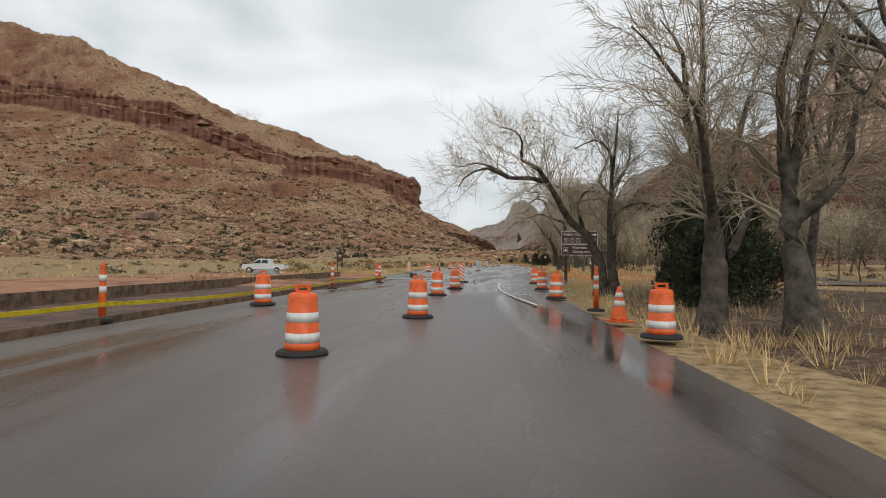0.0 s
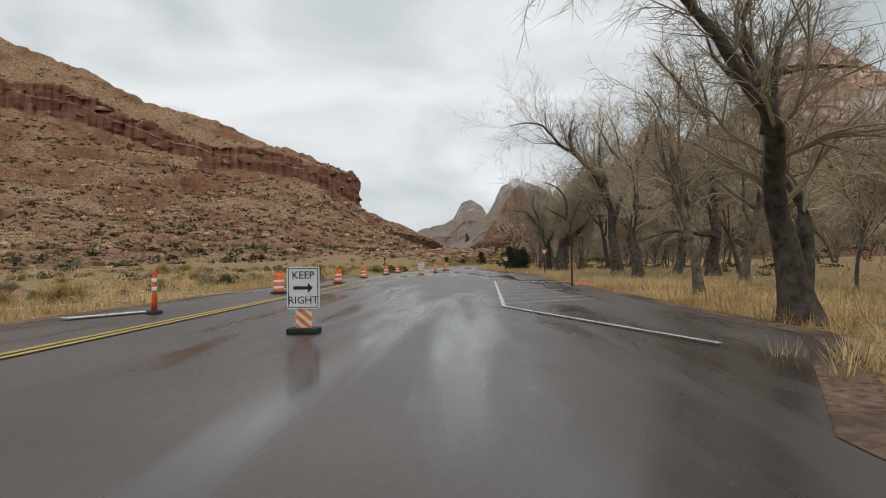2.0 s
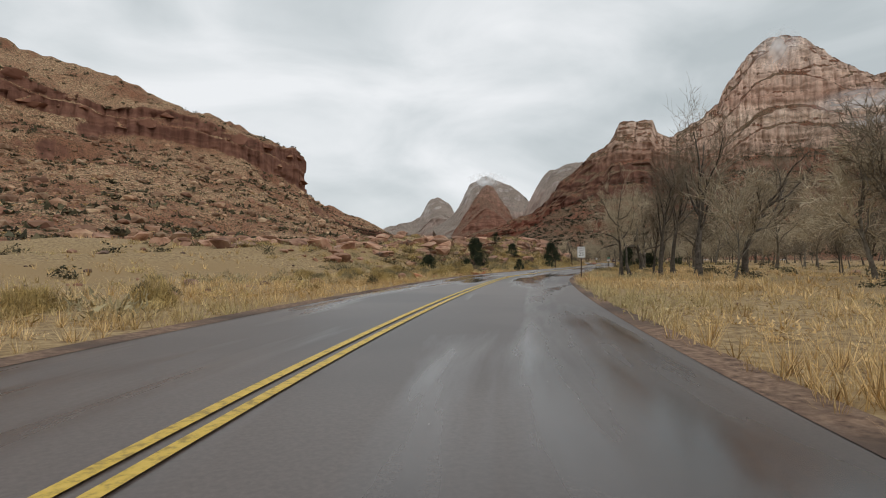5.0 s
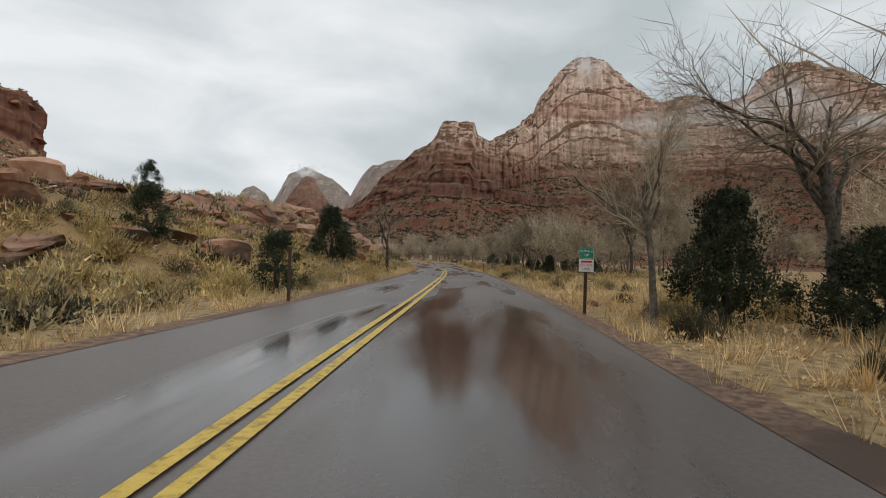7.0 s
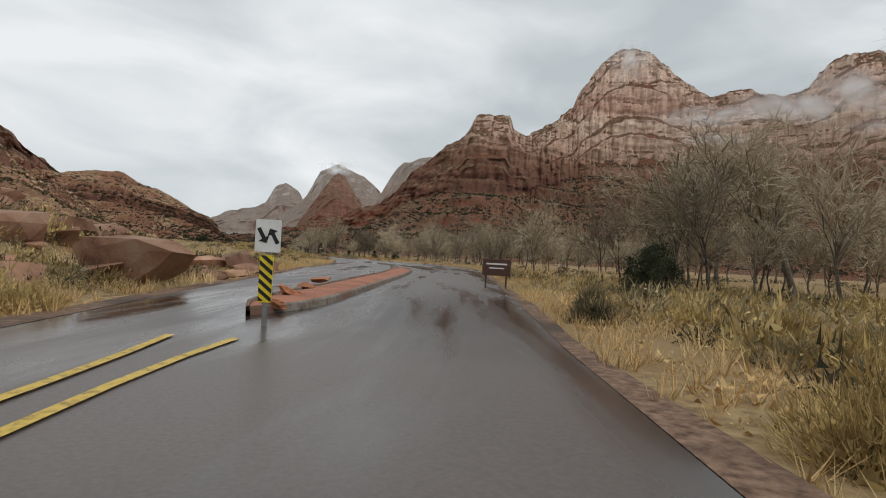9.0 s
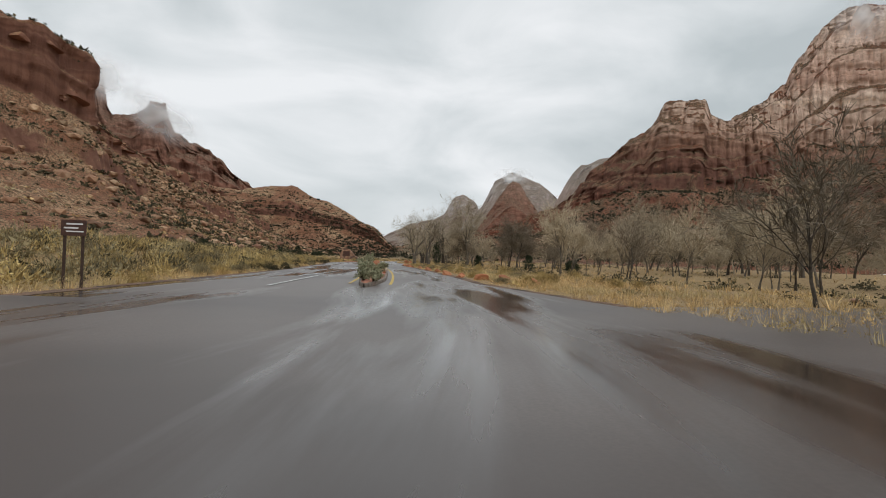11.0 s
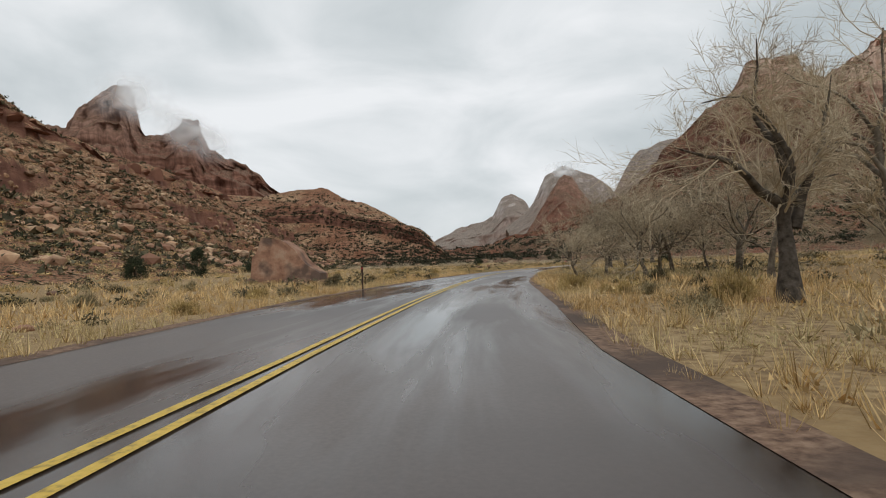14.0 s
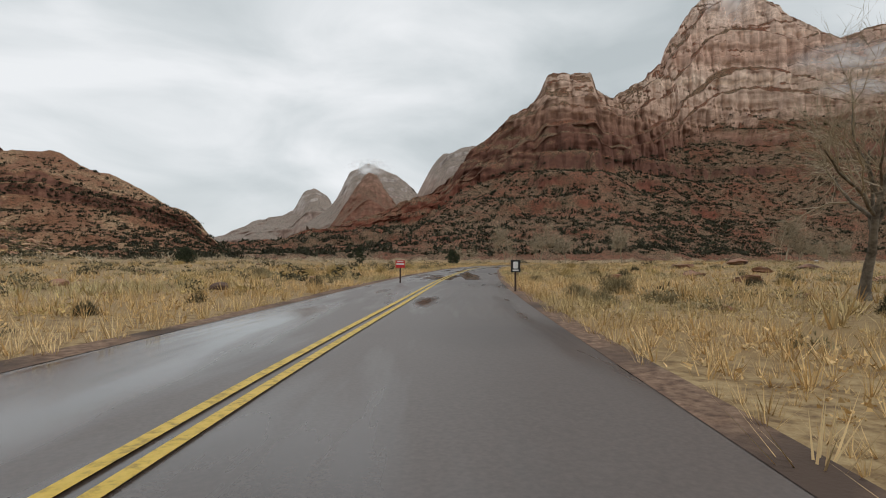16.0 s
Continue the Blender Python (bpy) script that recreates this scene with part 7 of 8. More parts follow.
post_sign("white_marker_sign", 13.59, 121.67, heading(121), 0.10, 0.22, 0.85, M_SIGNWHITE, "small white sign on a dark post", M_WOOD)
post_sign("rusty_post", 14.48, 136.97, heading(137), 0.13, 0.2, 1.55, M_WOOD, "weathered upright timber post", M_WOOD, category="post")
post_sign("wooden_stub_post", 12.4, 169.9, heading(170), 0.16, 0.2, 1.25, M_WOOD, "rough tall timber post by the verge", M_WOOD, category="post")


def caution_tape():
    pts = [(-11.85, 78.15), (-8.25, 85.94), (-6.3, 91.2), (-5.46, 94.95), (-4.0, 99.4), (-3.45, 103.2), (-2.5, 107.2), (-1.40, 115.1)]
    vs = []
    for (x0, y0), (x1, y1) in zip(pts, pts[1:]):
        for u in np.linspace(0, 1, 10, endpoint=False):
            sag = 0.05 * 4 * u * (1 - u)
            vs.append((x0 + (x1 - x0) * u, y0 + (y1 - y0) * u, 0.24 - sag))
    v = np.array([p for q in vs for p in (q, (q[0] + 0.02, q[1], q[2] + 0.06))])
    i = np.arange(len(vs) - 1) * 2
    ob = put("caution_tape", np_mesh("caution_tape", v, np.stack([i, i + 2, i + 3, i + 1], 1)), M_TAPE)
    tagged(ob, "yellow caution tape strung between the posts", "tape")
    sol = ob.modifiers.new("thickness", "SOLIDIFY")
    sol.thickness = 0.004


caution_tape()


# ---------------------------------------------------------------- pickup
def pickup(x, y, turn):
    paint, glass, chrome, tyre, lamp = plain("white_car_paint", (0.72, 0.72, 0.70), 0.25, 0, 0.03, 0.6), plain("dark_car_glass", (0.02, 0.024, 0.028), 0.08, 0, 0.0, 0.6), plain("chrome", (0.6, 0.6, 0.6), 0.2, 1.0), plain("tyre_rubber", (0.02, 0.02, 0.02), 0.8), plain("amber_lens", (0.5, 0.08, 0.02), 0.2)
    ob = thing("pickup_truck", x, y, 0.0, turn, "white four-door pickup truck parked on the dirt", "pickup truck")
    ob.matrix_basis = pose(x, y, float(ground_at(x, y)), 0, 0, turn) @ Matrix.Scale(0.8, 4)

    def hull(profile, half, inset=0.0):
        bm = bmesh.new()
        a = [bm.verts.new((px, -half + (inset if pz > 0.86 else 0), pz)) for px, pz in profile]
        b = [bm.verts.new((px, half - (inset if pz > 0.86 else 0), pz)) for px, pz in profile]
        bm.faces.new(a)
        bm.faces.new(b[::-1])
        for k in range(len(profile)):
            bm.faces.new((a[k], b[k], b[(k + 1) % len(profile)], a[(k + 1) % len(profile)]))
        bmesh.ops.recalc_face_normals(bm, faces=bm.faces)
        bmesh.ops.bevel(bm, geom=bm.edges[:], offset=0.03, segments=2, affect="EDGES")
        return bm

    part("body", hull([(-1.95, 0.36), (1.95, 0.36), (1.98, 0.60), (1.93, 0.80), (1.10, 0.84), (-1.95, 0.84)], 0.68), paint, ob)
    part("cab", hull([(-0.55, 0.82), (1.05, 0.82), (0.55, 1.30), (-0.45, 1.30)], 0.66, 0.10), paint, ob)
    for s in (-1, 1):
        bm = bmesh.new()
        vs = [bm.verts.new((px, s * (0.655 - 0.1 * (pz - 0.86) / 0.4), pz)) for px, pz in ((-0.44, 0.90), (0.18, 0.90), (0.14, 1.22), (-0.38, 1.22))]
        bm.faces.new(vs)
        vs = [bm.verts.new((px, s * (0.655 - 0.1 * (pz - 0.86) / 0.4), pz)) for px, pz in ((0.24, 0.90), (0.88, 0.90), (0.54, 1.22), (0.20, 1.22))]
        bm.faces.new(vs)
        r = bmesh.ops.extrude_face_region(bm, geom=bm.faces[:])
        bmesh.ops.translate(bm, verts=[v for v in r["geom"] if isinstance(v, bmesh.types.BMVert)], vec=(0, s * 0.012, 0))
        bmesh.ops.recalc_face_normals(bm, faces=bm.faces)
        part("side_window", bm, glass, ob)
    bm = bmesh.new()
    bm.faces.new([bm.verts.new(p) for p in ((1.02, -0.52, 0.88), (1.02, 0.52, 0.88), (0.62, 0.46, 1.25), (0.62, -0.46, 1.25))])
    part("windscreen", bm, glass, ob)
    bm = bmesh.new()
    box(bm, -1.93, -0.62, -0.6, 0.6, 0.62, 0.845)
    part("bed_liner", bm, tyre, ob)
    for sx in (-1.25, 1.28):
        for s in (-1, 1):
            w = part("wheel", lathe(bmesh.new(), [(0.16, -0.1), (0.27, -0.1), (0.285, -0.06), (0.285, 0.06), (0.27, 0.1), (0.16, 0.1)], 22), tyre, ob, "", True, pose(sx, s * 0.62, 0.285, 90))
            part("rim", lathe(bmesh.new(), [(0.05, -0.105), (0.165, -0.1), (0.165, 0.1), (0.05, 0.105)], 16), chrome, w)
    for s in (-1, 1):
        part("tail_lamp", box(bmesh.new(), -1.975, -1.94, s * 0.58 - 0.05, s * 0.58 + 0.05, 0.6, 0.8, 0.01), lamp, ob)
        part("headlamp", box(bmesh.new(), 1.93, 1.965, s * 0.5 - 0.1, s * 0.5 + 0.1, 0.62, 0.76, 0.01), M_SIGNWHITE, ob)
        part("mirror", box(bmesh.new(), 0.68, 0.78, s * 0.74 - 0.06, s * 0.74 + 0.06, 0.92, 1.04, 0.015), tyre, ob)
    part("rear_bumper", box(bmesh.new(), -2.05, -1.93, -0.62, 0.62, 0.36, 0.48, 0.02), chrome, ob)
    part("front_bumper", box(bmesh.new(), 1.93, 2.03, -0.62, 0.62, 0.34, 0.48, 0.02), chrome, ob)
    return ob


pickup(-11.33, 121.33, 168)


# ---------------------------------------------------------------- paint on the road
def painted(name, quads, mat, label, z=0.044):
    v = np.array([(x, y, z) for q in quads for x, y in q])
    ob = put(name, np_mesh(name, v, np.arange(len(v)).reshape(-1, 4)), mat)
    return tagged(ob, label, "road marking", "", "structure")


def bar(a, b, w):
    a, b = np.array(a, float), np.array(b, float)
    d = (b - a) / np.linalg.norm(b - a)
    n = np.array([-d[1], d[0]]) * w / 2
    return [a - n, b - n, b + n, a + n]


curve = spline([(-1.23, 88.63), (-0.72, 93.28), (0.25, 97.84), (1.26, 101.06), (2.91, 103.27), (4.38, 103.87)], 0.5)
painted("hatch_outline", [bar(a, b, 0.07) for a, b in zip(curve, curve[1:])], M_WHITE, "white curved outline of the hatched area")
for k, yy in enumerate(np.arange(92.2, 102.0, 1.25)):
    i = int(np.argmin(abs(curve[:, 1] - yy)))
    painted("hatch_line", [bar(curve[i], curve[i] + (2.0, -0.75), 0.06)], M_WHITE, "white hatch line")
l0, l1 = np.array(beside(128.8, 0.85)), np.array(beside(143.3, 1.55))
painted("hatch_outline", [bar(l0, l1, 0.08), bar(l0, beside(123.6, 2.7), 0.08), bar(l1, beside(142.2, 3.5), 0.06)], M_WHITE, "white outline of the no parking area")
for u in np.linspace(0.04, 0.86, 9):
    a = l0 + (l1 - l0) * u
    b = np.array(beside(a[1] + 1.5, 3.1))
    painted("hatch_line", [bar(a, b, 0.06)], M_WHITE, "white hatch line")
painted("edge_line", [bar((8.81, 113.29), (10.01, 117.83), 0.12)], M_WHITE, "white edge line at the side road")
painted("lane_line", [bar((-3.47, 100.86), (-0.54, 106.30), 0.1), bar((-1.03, 131.81), (4.99, 139.68), 0.1)], M_WHITE, "white lane line")
painted("turn_arrow", [bar((-3.56, 103.89), (-2.38, 104.70), 0.3), bar((1.40, 129.28), (2.47, 130.39), 0.3)], M_WHITE, "white turn arrow")
np_ob = thing("pavement_lettering", 14.44, 140.64, 0.046, heading(141), "white NO PARKING lettering on the asphalt", "road marking")
letters("NO PARKING", 0.55, M_WHITE, np_ob, 0, 0, 0, face=False)
rows = ROAD_ROWS[(road_y >= 120) & (road_y <= 178)]
off = np.interp(road_y[rows], (120, 150, 160, 163, 170, 178), (-4.6, -4.5, -4.1, -3.65, -3.2, -2.5))
for shift in (-0.09, 0.09):
    tagged(put("closed_lane_line", np_mesh("closed_lane_line", *strip(rows, off + shift - 0.045, off + shift + 0.045, 0.042)), M_YELLOW), "yellow line along the closed lane", "road marking", "", "structure")
painted("lane_line", [bar((122.48, 386.32), (124.78, 396.38), 0.1), bar((121.63, 377.99), (123.37, 387.84), 0.1), bar((124.52, 358.49), (124.60, 360.81), 0.2)], M_WHITE, "white lane line")
for ys, offs in (((379, 395, 430, 437, 444, 453), (-1.36, -1.42, -1.62, -1.68, -1.76, -1.83)), ((379, 395, 430, 439, 446, 453), (-2.7, -2.98, -3.72, -3.1, -2.55, -2.33))):
    rows = ROAD_ROWS[(road_y >= ys[0]) & (road_y <= ys[-1])]
    off = np.interp(road_y[rows], ys, offs)
    tagged(put("island_line", np_mesh("island_line", *strip(rows, off - 0.05, off + 0.05, 0.042)), M_YELLOW), "yellow line beside the island", "road marking", "", "structure")


def side_road(name, pts, w0, w1, label):
    c = spline(pts, 2.0)
    d = np.gradient(c, axis=0)
    d /= np.linalg.norm(d, axis=1)[:, None]
    n = np.stack([d[:, 1], -d[:, 0]], 1)
    w = np.linspace(w0, w1, len(c))[:, None] / 2
    v = np.empty((len(c), 2, 3))
    v[:, 0, :2], v[:, 1, :2], v[..., 2] = c - n * w, c + n * w, 0.012
    ob = put(name, grid_mesh(name, v), M_ASPHALT)
    tagged(ob, label, "road", "", "structure")


side_road("side_road", [(1.59, 105.48), (8.00, 107.83), (21.07, 106.30), (44.00, 100.20)], 17, 7, "dark wet side road branching off")
side_road("side_road", [(11.72, 148.10), (18.22, 146.51), (30.11, 140.48), (50.07, 132.54)], 8, 6, "dark wet side road branching off")
side_road("side_road", [(120.82, 361.52), (130.14, 366.67), (146.36, 367.78), (170.37, 361.81)], 13, 7, "wet side road branching off")
side_road("side_road", [(119.34, 365.73), (108.38, 367.95), (96.95, 366.24)], 14, 10, "wet paved pull-out")


# ---------------------------------------------------------------- planted island
def island(name, y0, y1, left, right, nose0=4.0, nose1=4.0):
    rows = ROAD_ROWS[(road_y >= y0) & (road_y <= y1)]
    s = np.abs(np.linspace(0, y1 - y0, len(rows)))
    taper = np.minimum(1, np.sqrt(np.clip(s / nose0, 0.003, 1))) * np.minimum(1, np.sqrt(np.clip((y1 - y0 - s) / nose1, 0.003, 1)))
    left, right = np.interp(road_y[rows], *left), np.interp(road_y[rows], *right)
    mid, half = (left + right) / 2, (right - left) / 2 * taper
    ob = thing(name, 0, 0, 0, 0, "raised traffic island of red gravel with a concrete kerb", "traffic island")
    v, f = strip(rows, mid - half + 0.1 * taper, mid + half - 0.1 * taper, 0.10, 0.05)
    part_g = put("gravel", np_mesh("gravel", v, f, True), M_GRAVEL, ob)
    for sgn in (-1, 1):
        offs = mid + sgn * half
        prof = [(0.0, 0.02), (0.02, 0.13), (0.05, 0.15), (0.12, 0.15), (0.13, 0.08)]
        ring = []
        for a, z in prof:
            p = WAY[rows] + WAY_RIGHT[rows] * (offs - sgn * a * np.maximum(taper, 0.3))[:, None]
            ring.append(np.column_stack([p, np.full(len(rows), z)]))
        put("kerb", grid_mesh("kerb", np.stack(ring), False), M_CONCRETE, ob, "weathered concrete kerb")
    return ob


island("traffic_island", 377.8, 435.2, ((378, 395, 430), (-2.55, -2.83, -3.55)), ((378, 430), (-1.6, -1.8)), 5.0, 1.5)
island("traffic_island", 301.0, 330.0, ((301, 330), (-3.4, -3.4)), ((301, 330), (-2.2, -2.0)), 2.0, 3.0)

M_CHOLLA = material("cholla_joints", [(0.13, 0.14, 0.075), (0.27, 0.27, 0.16), (0.42, 0.40, 0.27)], 7.0, 0.9, 5, 0.8, 30.0)
M_CHOLLA_STEM = material("cholla_stem", [(0.035, 0.028, 0.02), (0.09, 0.07, 0.05)], 8.0, 0.95, 5, 0.6, 30.0)


def cholla(x, y, h, seed, spread_=1.0):
    """Branching jointed cactus."""
    rng = np.random.default_rng(seed)
    ob = thing("cholla_cactus", x, y, 0.13, rng.uniform(0, 360), "branching cholla cactus with pale spiny joints and a dark stem", "cactus", "cholla cacti on the island")
    stems, joints = [], []
    for k in range(5):
        a = rng.uniform(0, 6.28)
        d = np.array([np.cos(a) * 0.45 * spread_, np.sin(a) * 0.45 * spread_, 1.0])
        pts = [np.array([0, 0, -0.05])]
        for j in range(5):
            d = d + rng.normal(size=3) * 0.25
            d[2] = max(d[2], 0.3)
            pts.append(pts[-1] + d / np.linalg.norm(d) * h * 0.13)
        pts = np.array(pts)
        stems.append((pts, h * np.array([0.05, 0.042, 0.036, 0.032, 0.028, 0.024]), 7))
        for q in pts[2:]:
            for _ in range(4):
                b = rng.normal(size=3)
                b[2] = abs(b[2]) * 0.9
                b /= np.linalg.norm(b)
                p0 = q
                for _ in range(2):
                    p1 = p0 + b * h * rng.uniform(0.08, 0.15)
                    mid = (p0 + p1) / 2
                    joints.append((np.array([p0, mid, p1]), h * np.array([0.016, 0.027, 0.013]), 5))
                    for _ in range(2):
                        c = b + rng.normal(size=3) * 0.9
                        c /= np.linalg.norm(c)
                        joints.append((np.array([p1, p1 + c * h * 0.05, p1 + c * h * 0.1]), h * np.array([0.014, 0.024, 0.010]), 5))
                    b = b + rng.normal(size=3) * 0.5
                    b /= np.linalg.norm(b)
                    p0 = p1
    put("stem", np_mesh("stem", *tubes(stems), True), M_CHOLLA_STEM, ob)
    tagged(put("joints", np_mesh("joints", *tubes(joints), True), M_CHOLLA, ob), "", "", "", "stuff")
    return ob


for x, y, h, sd in ((125.87, 387.55, 0.75, 1), (124.78, 381.96, 0.85, 2), (124.98, 383.43, 0.4, 3), (125.52, 383.29, 0.35, 4), (127.33, 400.53, 0.6, 5), (128.38, 404.85, 0.7, 6), (128.76, 405.96, 0.7, 14), (127.15, 401.33, 0.85, 7), (126.55, 400.75, 0.95, 8), (128.02, 400.89, 0.35, 9), (130.23, 427.70, 1.6, 10), (124.82, 379.9, 0.6, 11), (124.62, 380.80, 0.6, 12), (128.75, 414.49, 0.5, 13)):
    cholla(x, y, h, sd)


# ---------------------------------------------------------------- rocks
ICO3 = ico(3)


def boulder_mesh(seed, cuts=11, depth=0.42, flat=0.8, layered=False, ball=ICO2):
    rng = np.random.default_rng(seed)
    v = np.sign(ball[0]) * abs(ball[0]) ** 0.72
    v /= abs(v).max()
    v = angular(v, rng, cuts, depth)
    d = v / np.linalg.norm(v, axis=1)[:, None]
    if layered:  # bedding planes weathered back
        z = d[:, 2] * 4.5 + 0.7 * fbm(d[:, 0] * 1.5, d[:, 1] * 1.5, 0, 2, seed)
        v[:, :2] *= (1 + 0.09 * np.sign(np.sin(z * 2.4 + seed)) * abs(np.sin(z * 2.4 + seed)) ** 0.5)[:, None]
    v = v * (1 + 0.10 * fbm(d[:, 0] * 2.5 + seed, d[:, 1] * 2.5, d[:, 2] * 2.5, 4, seed) - 0.05 * np.clip(abs(fbm(d[:, 0] * 5, d[:, 1] * 5, d[:, 2] * 5, 3, seed + 1)) * -6 + 1, 0, 1))[:, None]
    v[:, 2] *= flat
    v[:, 2] = np.maximum(v[:, 2], -0.45)
    return np_mesh("boulder", v, ball[1], False)


BOULDERS = [boulder_mesh(50 + k, 11 + k % 4, 0.6, (0.75, 0.6, 0.9)[k % 3], k % 3 == 0) for k in range(9)]
BOULDERS += [boulder_mesh(70 + k, 12, 0.5, 0.85, True, ICO3) for k in range(3)]
BOULDERS += [boulder_mesh(91 + k, 7, 0.30, 0.95, False, ICO3) for k in range(3)]


def boulder(x, y, sx, sy, sz, turn=0.0, mat=None, label="tan sandstone boulder with broken faces", z=None, kind=None, tilt=0.0, group=""):
    zz = float(ground_at(x, y)) if z is None else z
    k = int(abs(x * 7 + y * 13)) % 9 if kind is None else kind
    ob = new("boulder", BOULDERS[k])
    if not BOULDERS[k].materials:
        BOULDERS[k].materials.append(M_BOULDER)
    ob.material_slots[0].link = "OBJECT"
    ob.material_slots[0].material = mat or M_BOULDER
    ob.matrix_basis = pose(x, y, zz + sz * 0.25, tilt, 0, turn) @ Matrix.Diagonal((sx, sy, sz, 1))
    return tagged(ob, label, "boulder", group)


for x, y, r in ((132.20, 383.71, 0.30), (131.65, 386.11, 0.36), (131.40, 389.03, 0.34), (130.83, 390.87, 0.34), (131.06, 394.70, 0.32), (132.74, 404.69, 0.33), (132.73, 407.63, 0.30), (134.23, 419.15, 0.30), (134.00, 421.27, 0.30), (134.07, 423.20, 0.28), (134.20, 425.46, 0.26), (128.87, 365.25, 0.40), (128.88, 362.94, 0.30), (128.91, 360.81, 0.42), (130.86, 362.00, 0.52), (134.27, 424.16, 0.30), (135.03, 432.26, 0.35), (134.83, 428.03, 0.3)):
    boulder(x, y, r * 1.35, r, r * 1.1, RNG.uniform(-25, 25), M_REDROCK, "red sandstone block lining the road edge", group="red blocks along the verge")
for x, y, sx, sz, lb in ((127.80, 403.10, 0.44, 0.52, "rust-red boulder standing on the gravel island"), (129.26, 421.06, 0.30, 0.42, "brown angular boulder on the gravel island"), (128.79, 421.44, 0.22, 0.28, "rust boulder leaning on another on the island"), (129.60, 421.24, 0.18, 0.16, "small dark boulder on the gravel island"), (129.63, 427.20, 0.34, 0.24, "flat red stone beside the cactus"), (129.59, 431.95, 0.2, 0.14, "small red stone on the island"), (130.73, 432.84, 0.34, 0.24, "small red stone on the island"), (126.83, 391.88, 0.25, 0.18, "small red stone on the island"), (127.57, 396.91, 0.22, 0.16, "small red stone on the island"), (91.56, 302.88, 0.3, 0.2, "tan stone on the small island"), (92.39, 304.78, 0.35, 0.22, "tan stone on the small island"), (93.36, 306.81, 0.3, 0.2, "tan stone on the small island"), (94.76, 309.98, 0.36, 0.24, "tan stone on the small island")):
    boulder(x, y, sx, sx * 0.9, sz, RNG.uniform(0, 360), M_REDROCK, lb, 0.12, 12 if sx > 0.4 else None)
for x, y, sx, sy, sz in ((37.59, 228.64, 0.35, 0.25, 0.2), (38.98, 229.80, 0.35, 0.3, 0.24), (39.97, 231.17, 0.3, 0.3, 0.25), (46.44, 229.41, 0.35, 0.3, 0.22), (44.49, 226.22, 0.45, 0.3, 0.2), (43.42, 224.28, 0.42, 0.35, 0.25), (34.18, 224.65, 0.55, 0.35, 0.28), (35.15, 225.80, 0.28, 0.25, 0.25), (40.9, 219.9, 0.3, 0.26, 0.24), (42.64, 223.74, 0.35, 0.3, 0.22), (80.25, 287.94, 0.32, 0.25, 0.25), (15.20, 137.79, 0.42, 0.35, 0.36), (45.17, 227.36, 0.4, 0.3, 0.2)):
    boulder(x, y, sx, sy, sz, RNG.uniform(0, 360), M_REDROCK if RNG.random() < 0.6 else M_BOULDER, "reddish rock at the road edge", group="rocks along the verge")


def sandstone_wedge(x, y, turn):
    """Tall broken block: an upright face at one end, the top sloping away to the other."""
    bm = bmesh.new()
    bmesh.ops.create_cube(bm, size=1.0)
    bmesh.ops.subdivide_edges(bm, edges=bm.edges[:], cuts=13, use_grid_fill=True)
    v = np.array([w.co[:] for w in bm.verts])
    height = np.interp(v[:, 0], (-0.5, -0.42, -0.36, -0.05, 0.18, 0.24, 0.5), (1.9, 2.2, 3.1, 2.95, 2.2, 1.6, 0.8))
    p = np.column_stack([v[:, 0] * 4.2, v[:, 1] * (2.6 - 0.7 * (v[:, 2] + 0.5)), (v[:, 2] + 0.5) * height - 0.25])
    joint = np.floor(p[:, 0] * 1.1 + 0.6 * fbm(p[:, 0] * 0.6, p[:, 2] * 0.6, 0, 2, 3))
    p[:, 1] += 0.16 * np.sin(joint * 12.9) + 0.07 * fbm(p[:, 0] * 1.3, p[:, 1] * 1.3, p[:, 2] * 0.8, 4, 8)
    p[:, 0] += 0.07 * fbm(p[:, 1] * 1.3, p[:, 2] * 1.3, p[:, 0], 4, 9)
    p[:, 2] += 0.08 * fbm(p[:, 0] * 2.0, p[:, 1] * 2.0, 0, 3, 10) * (v[:, 2] > -0.4)
    for w, c in zip(bm.verts, p):
        w.co = c
    ob = part("sandstone_block", bm, M_BOULDER, None, "", False, pose(x, y, float(ground_at(x, y)), 0, 0, turn))
    tagged(ob, "tall wedge of pinkish sandstone with flat broken faces in the meadow", "rock")


sandstone_wedge(134.3, 506.6, -12)
for x, y, sx, sz, kind in ((136.40, 504.9, 0.5, 0.4, 4), (131.9, 505.2, 0.7, 0.5, 7)):
    boulder(x, y, sx, sx * 0.8, sz, 30, M_BOULDER, "sandstone fragment fallen beside a tall block", kind=kind)
boulder(156.67, 554.26, 0.95, 0.8, 0.75, 40, M_BOULDER, "grey-tan boulder split beside another", kind=4)
boulder(158.07, 553.76, 0.5, 0.45, 0.7, 100, M_BOULDER, "dark leaning boulder beside a larger one", kind=1, tilt=20)
boulder(-87.0, 327.0, 7.0, 5.0, 5.0, 30, M_BOULDER, "house-sized red boulder on the mesa slope", 17.0, 5)
for x, y, sx, sz, turn, kd, lb in ((140.25, 460.6, 0.34, 0.55, 20, 13, "upright rust-brown rock with a split face in the grass"), (140.95, 460.3, 0.42, 0.48, 70, 12, "rust-brown rock standing beside another in the grass")):
    boulder(x, y, sx, sx * 0.8, sz, turn, M_REDROCK, lb, kind=kd)
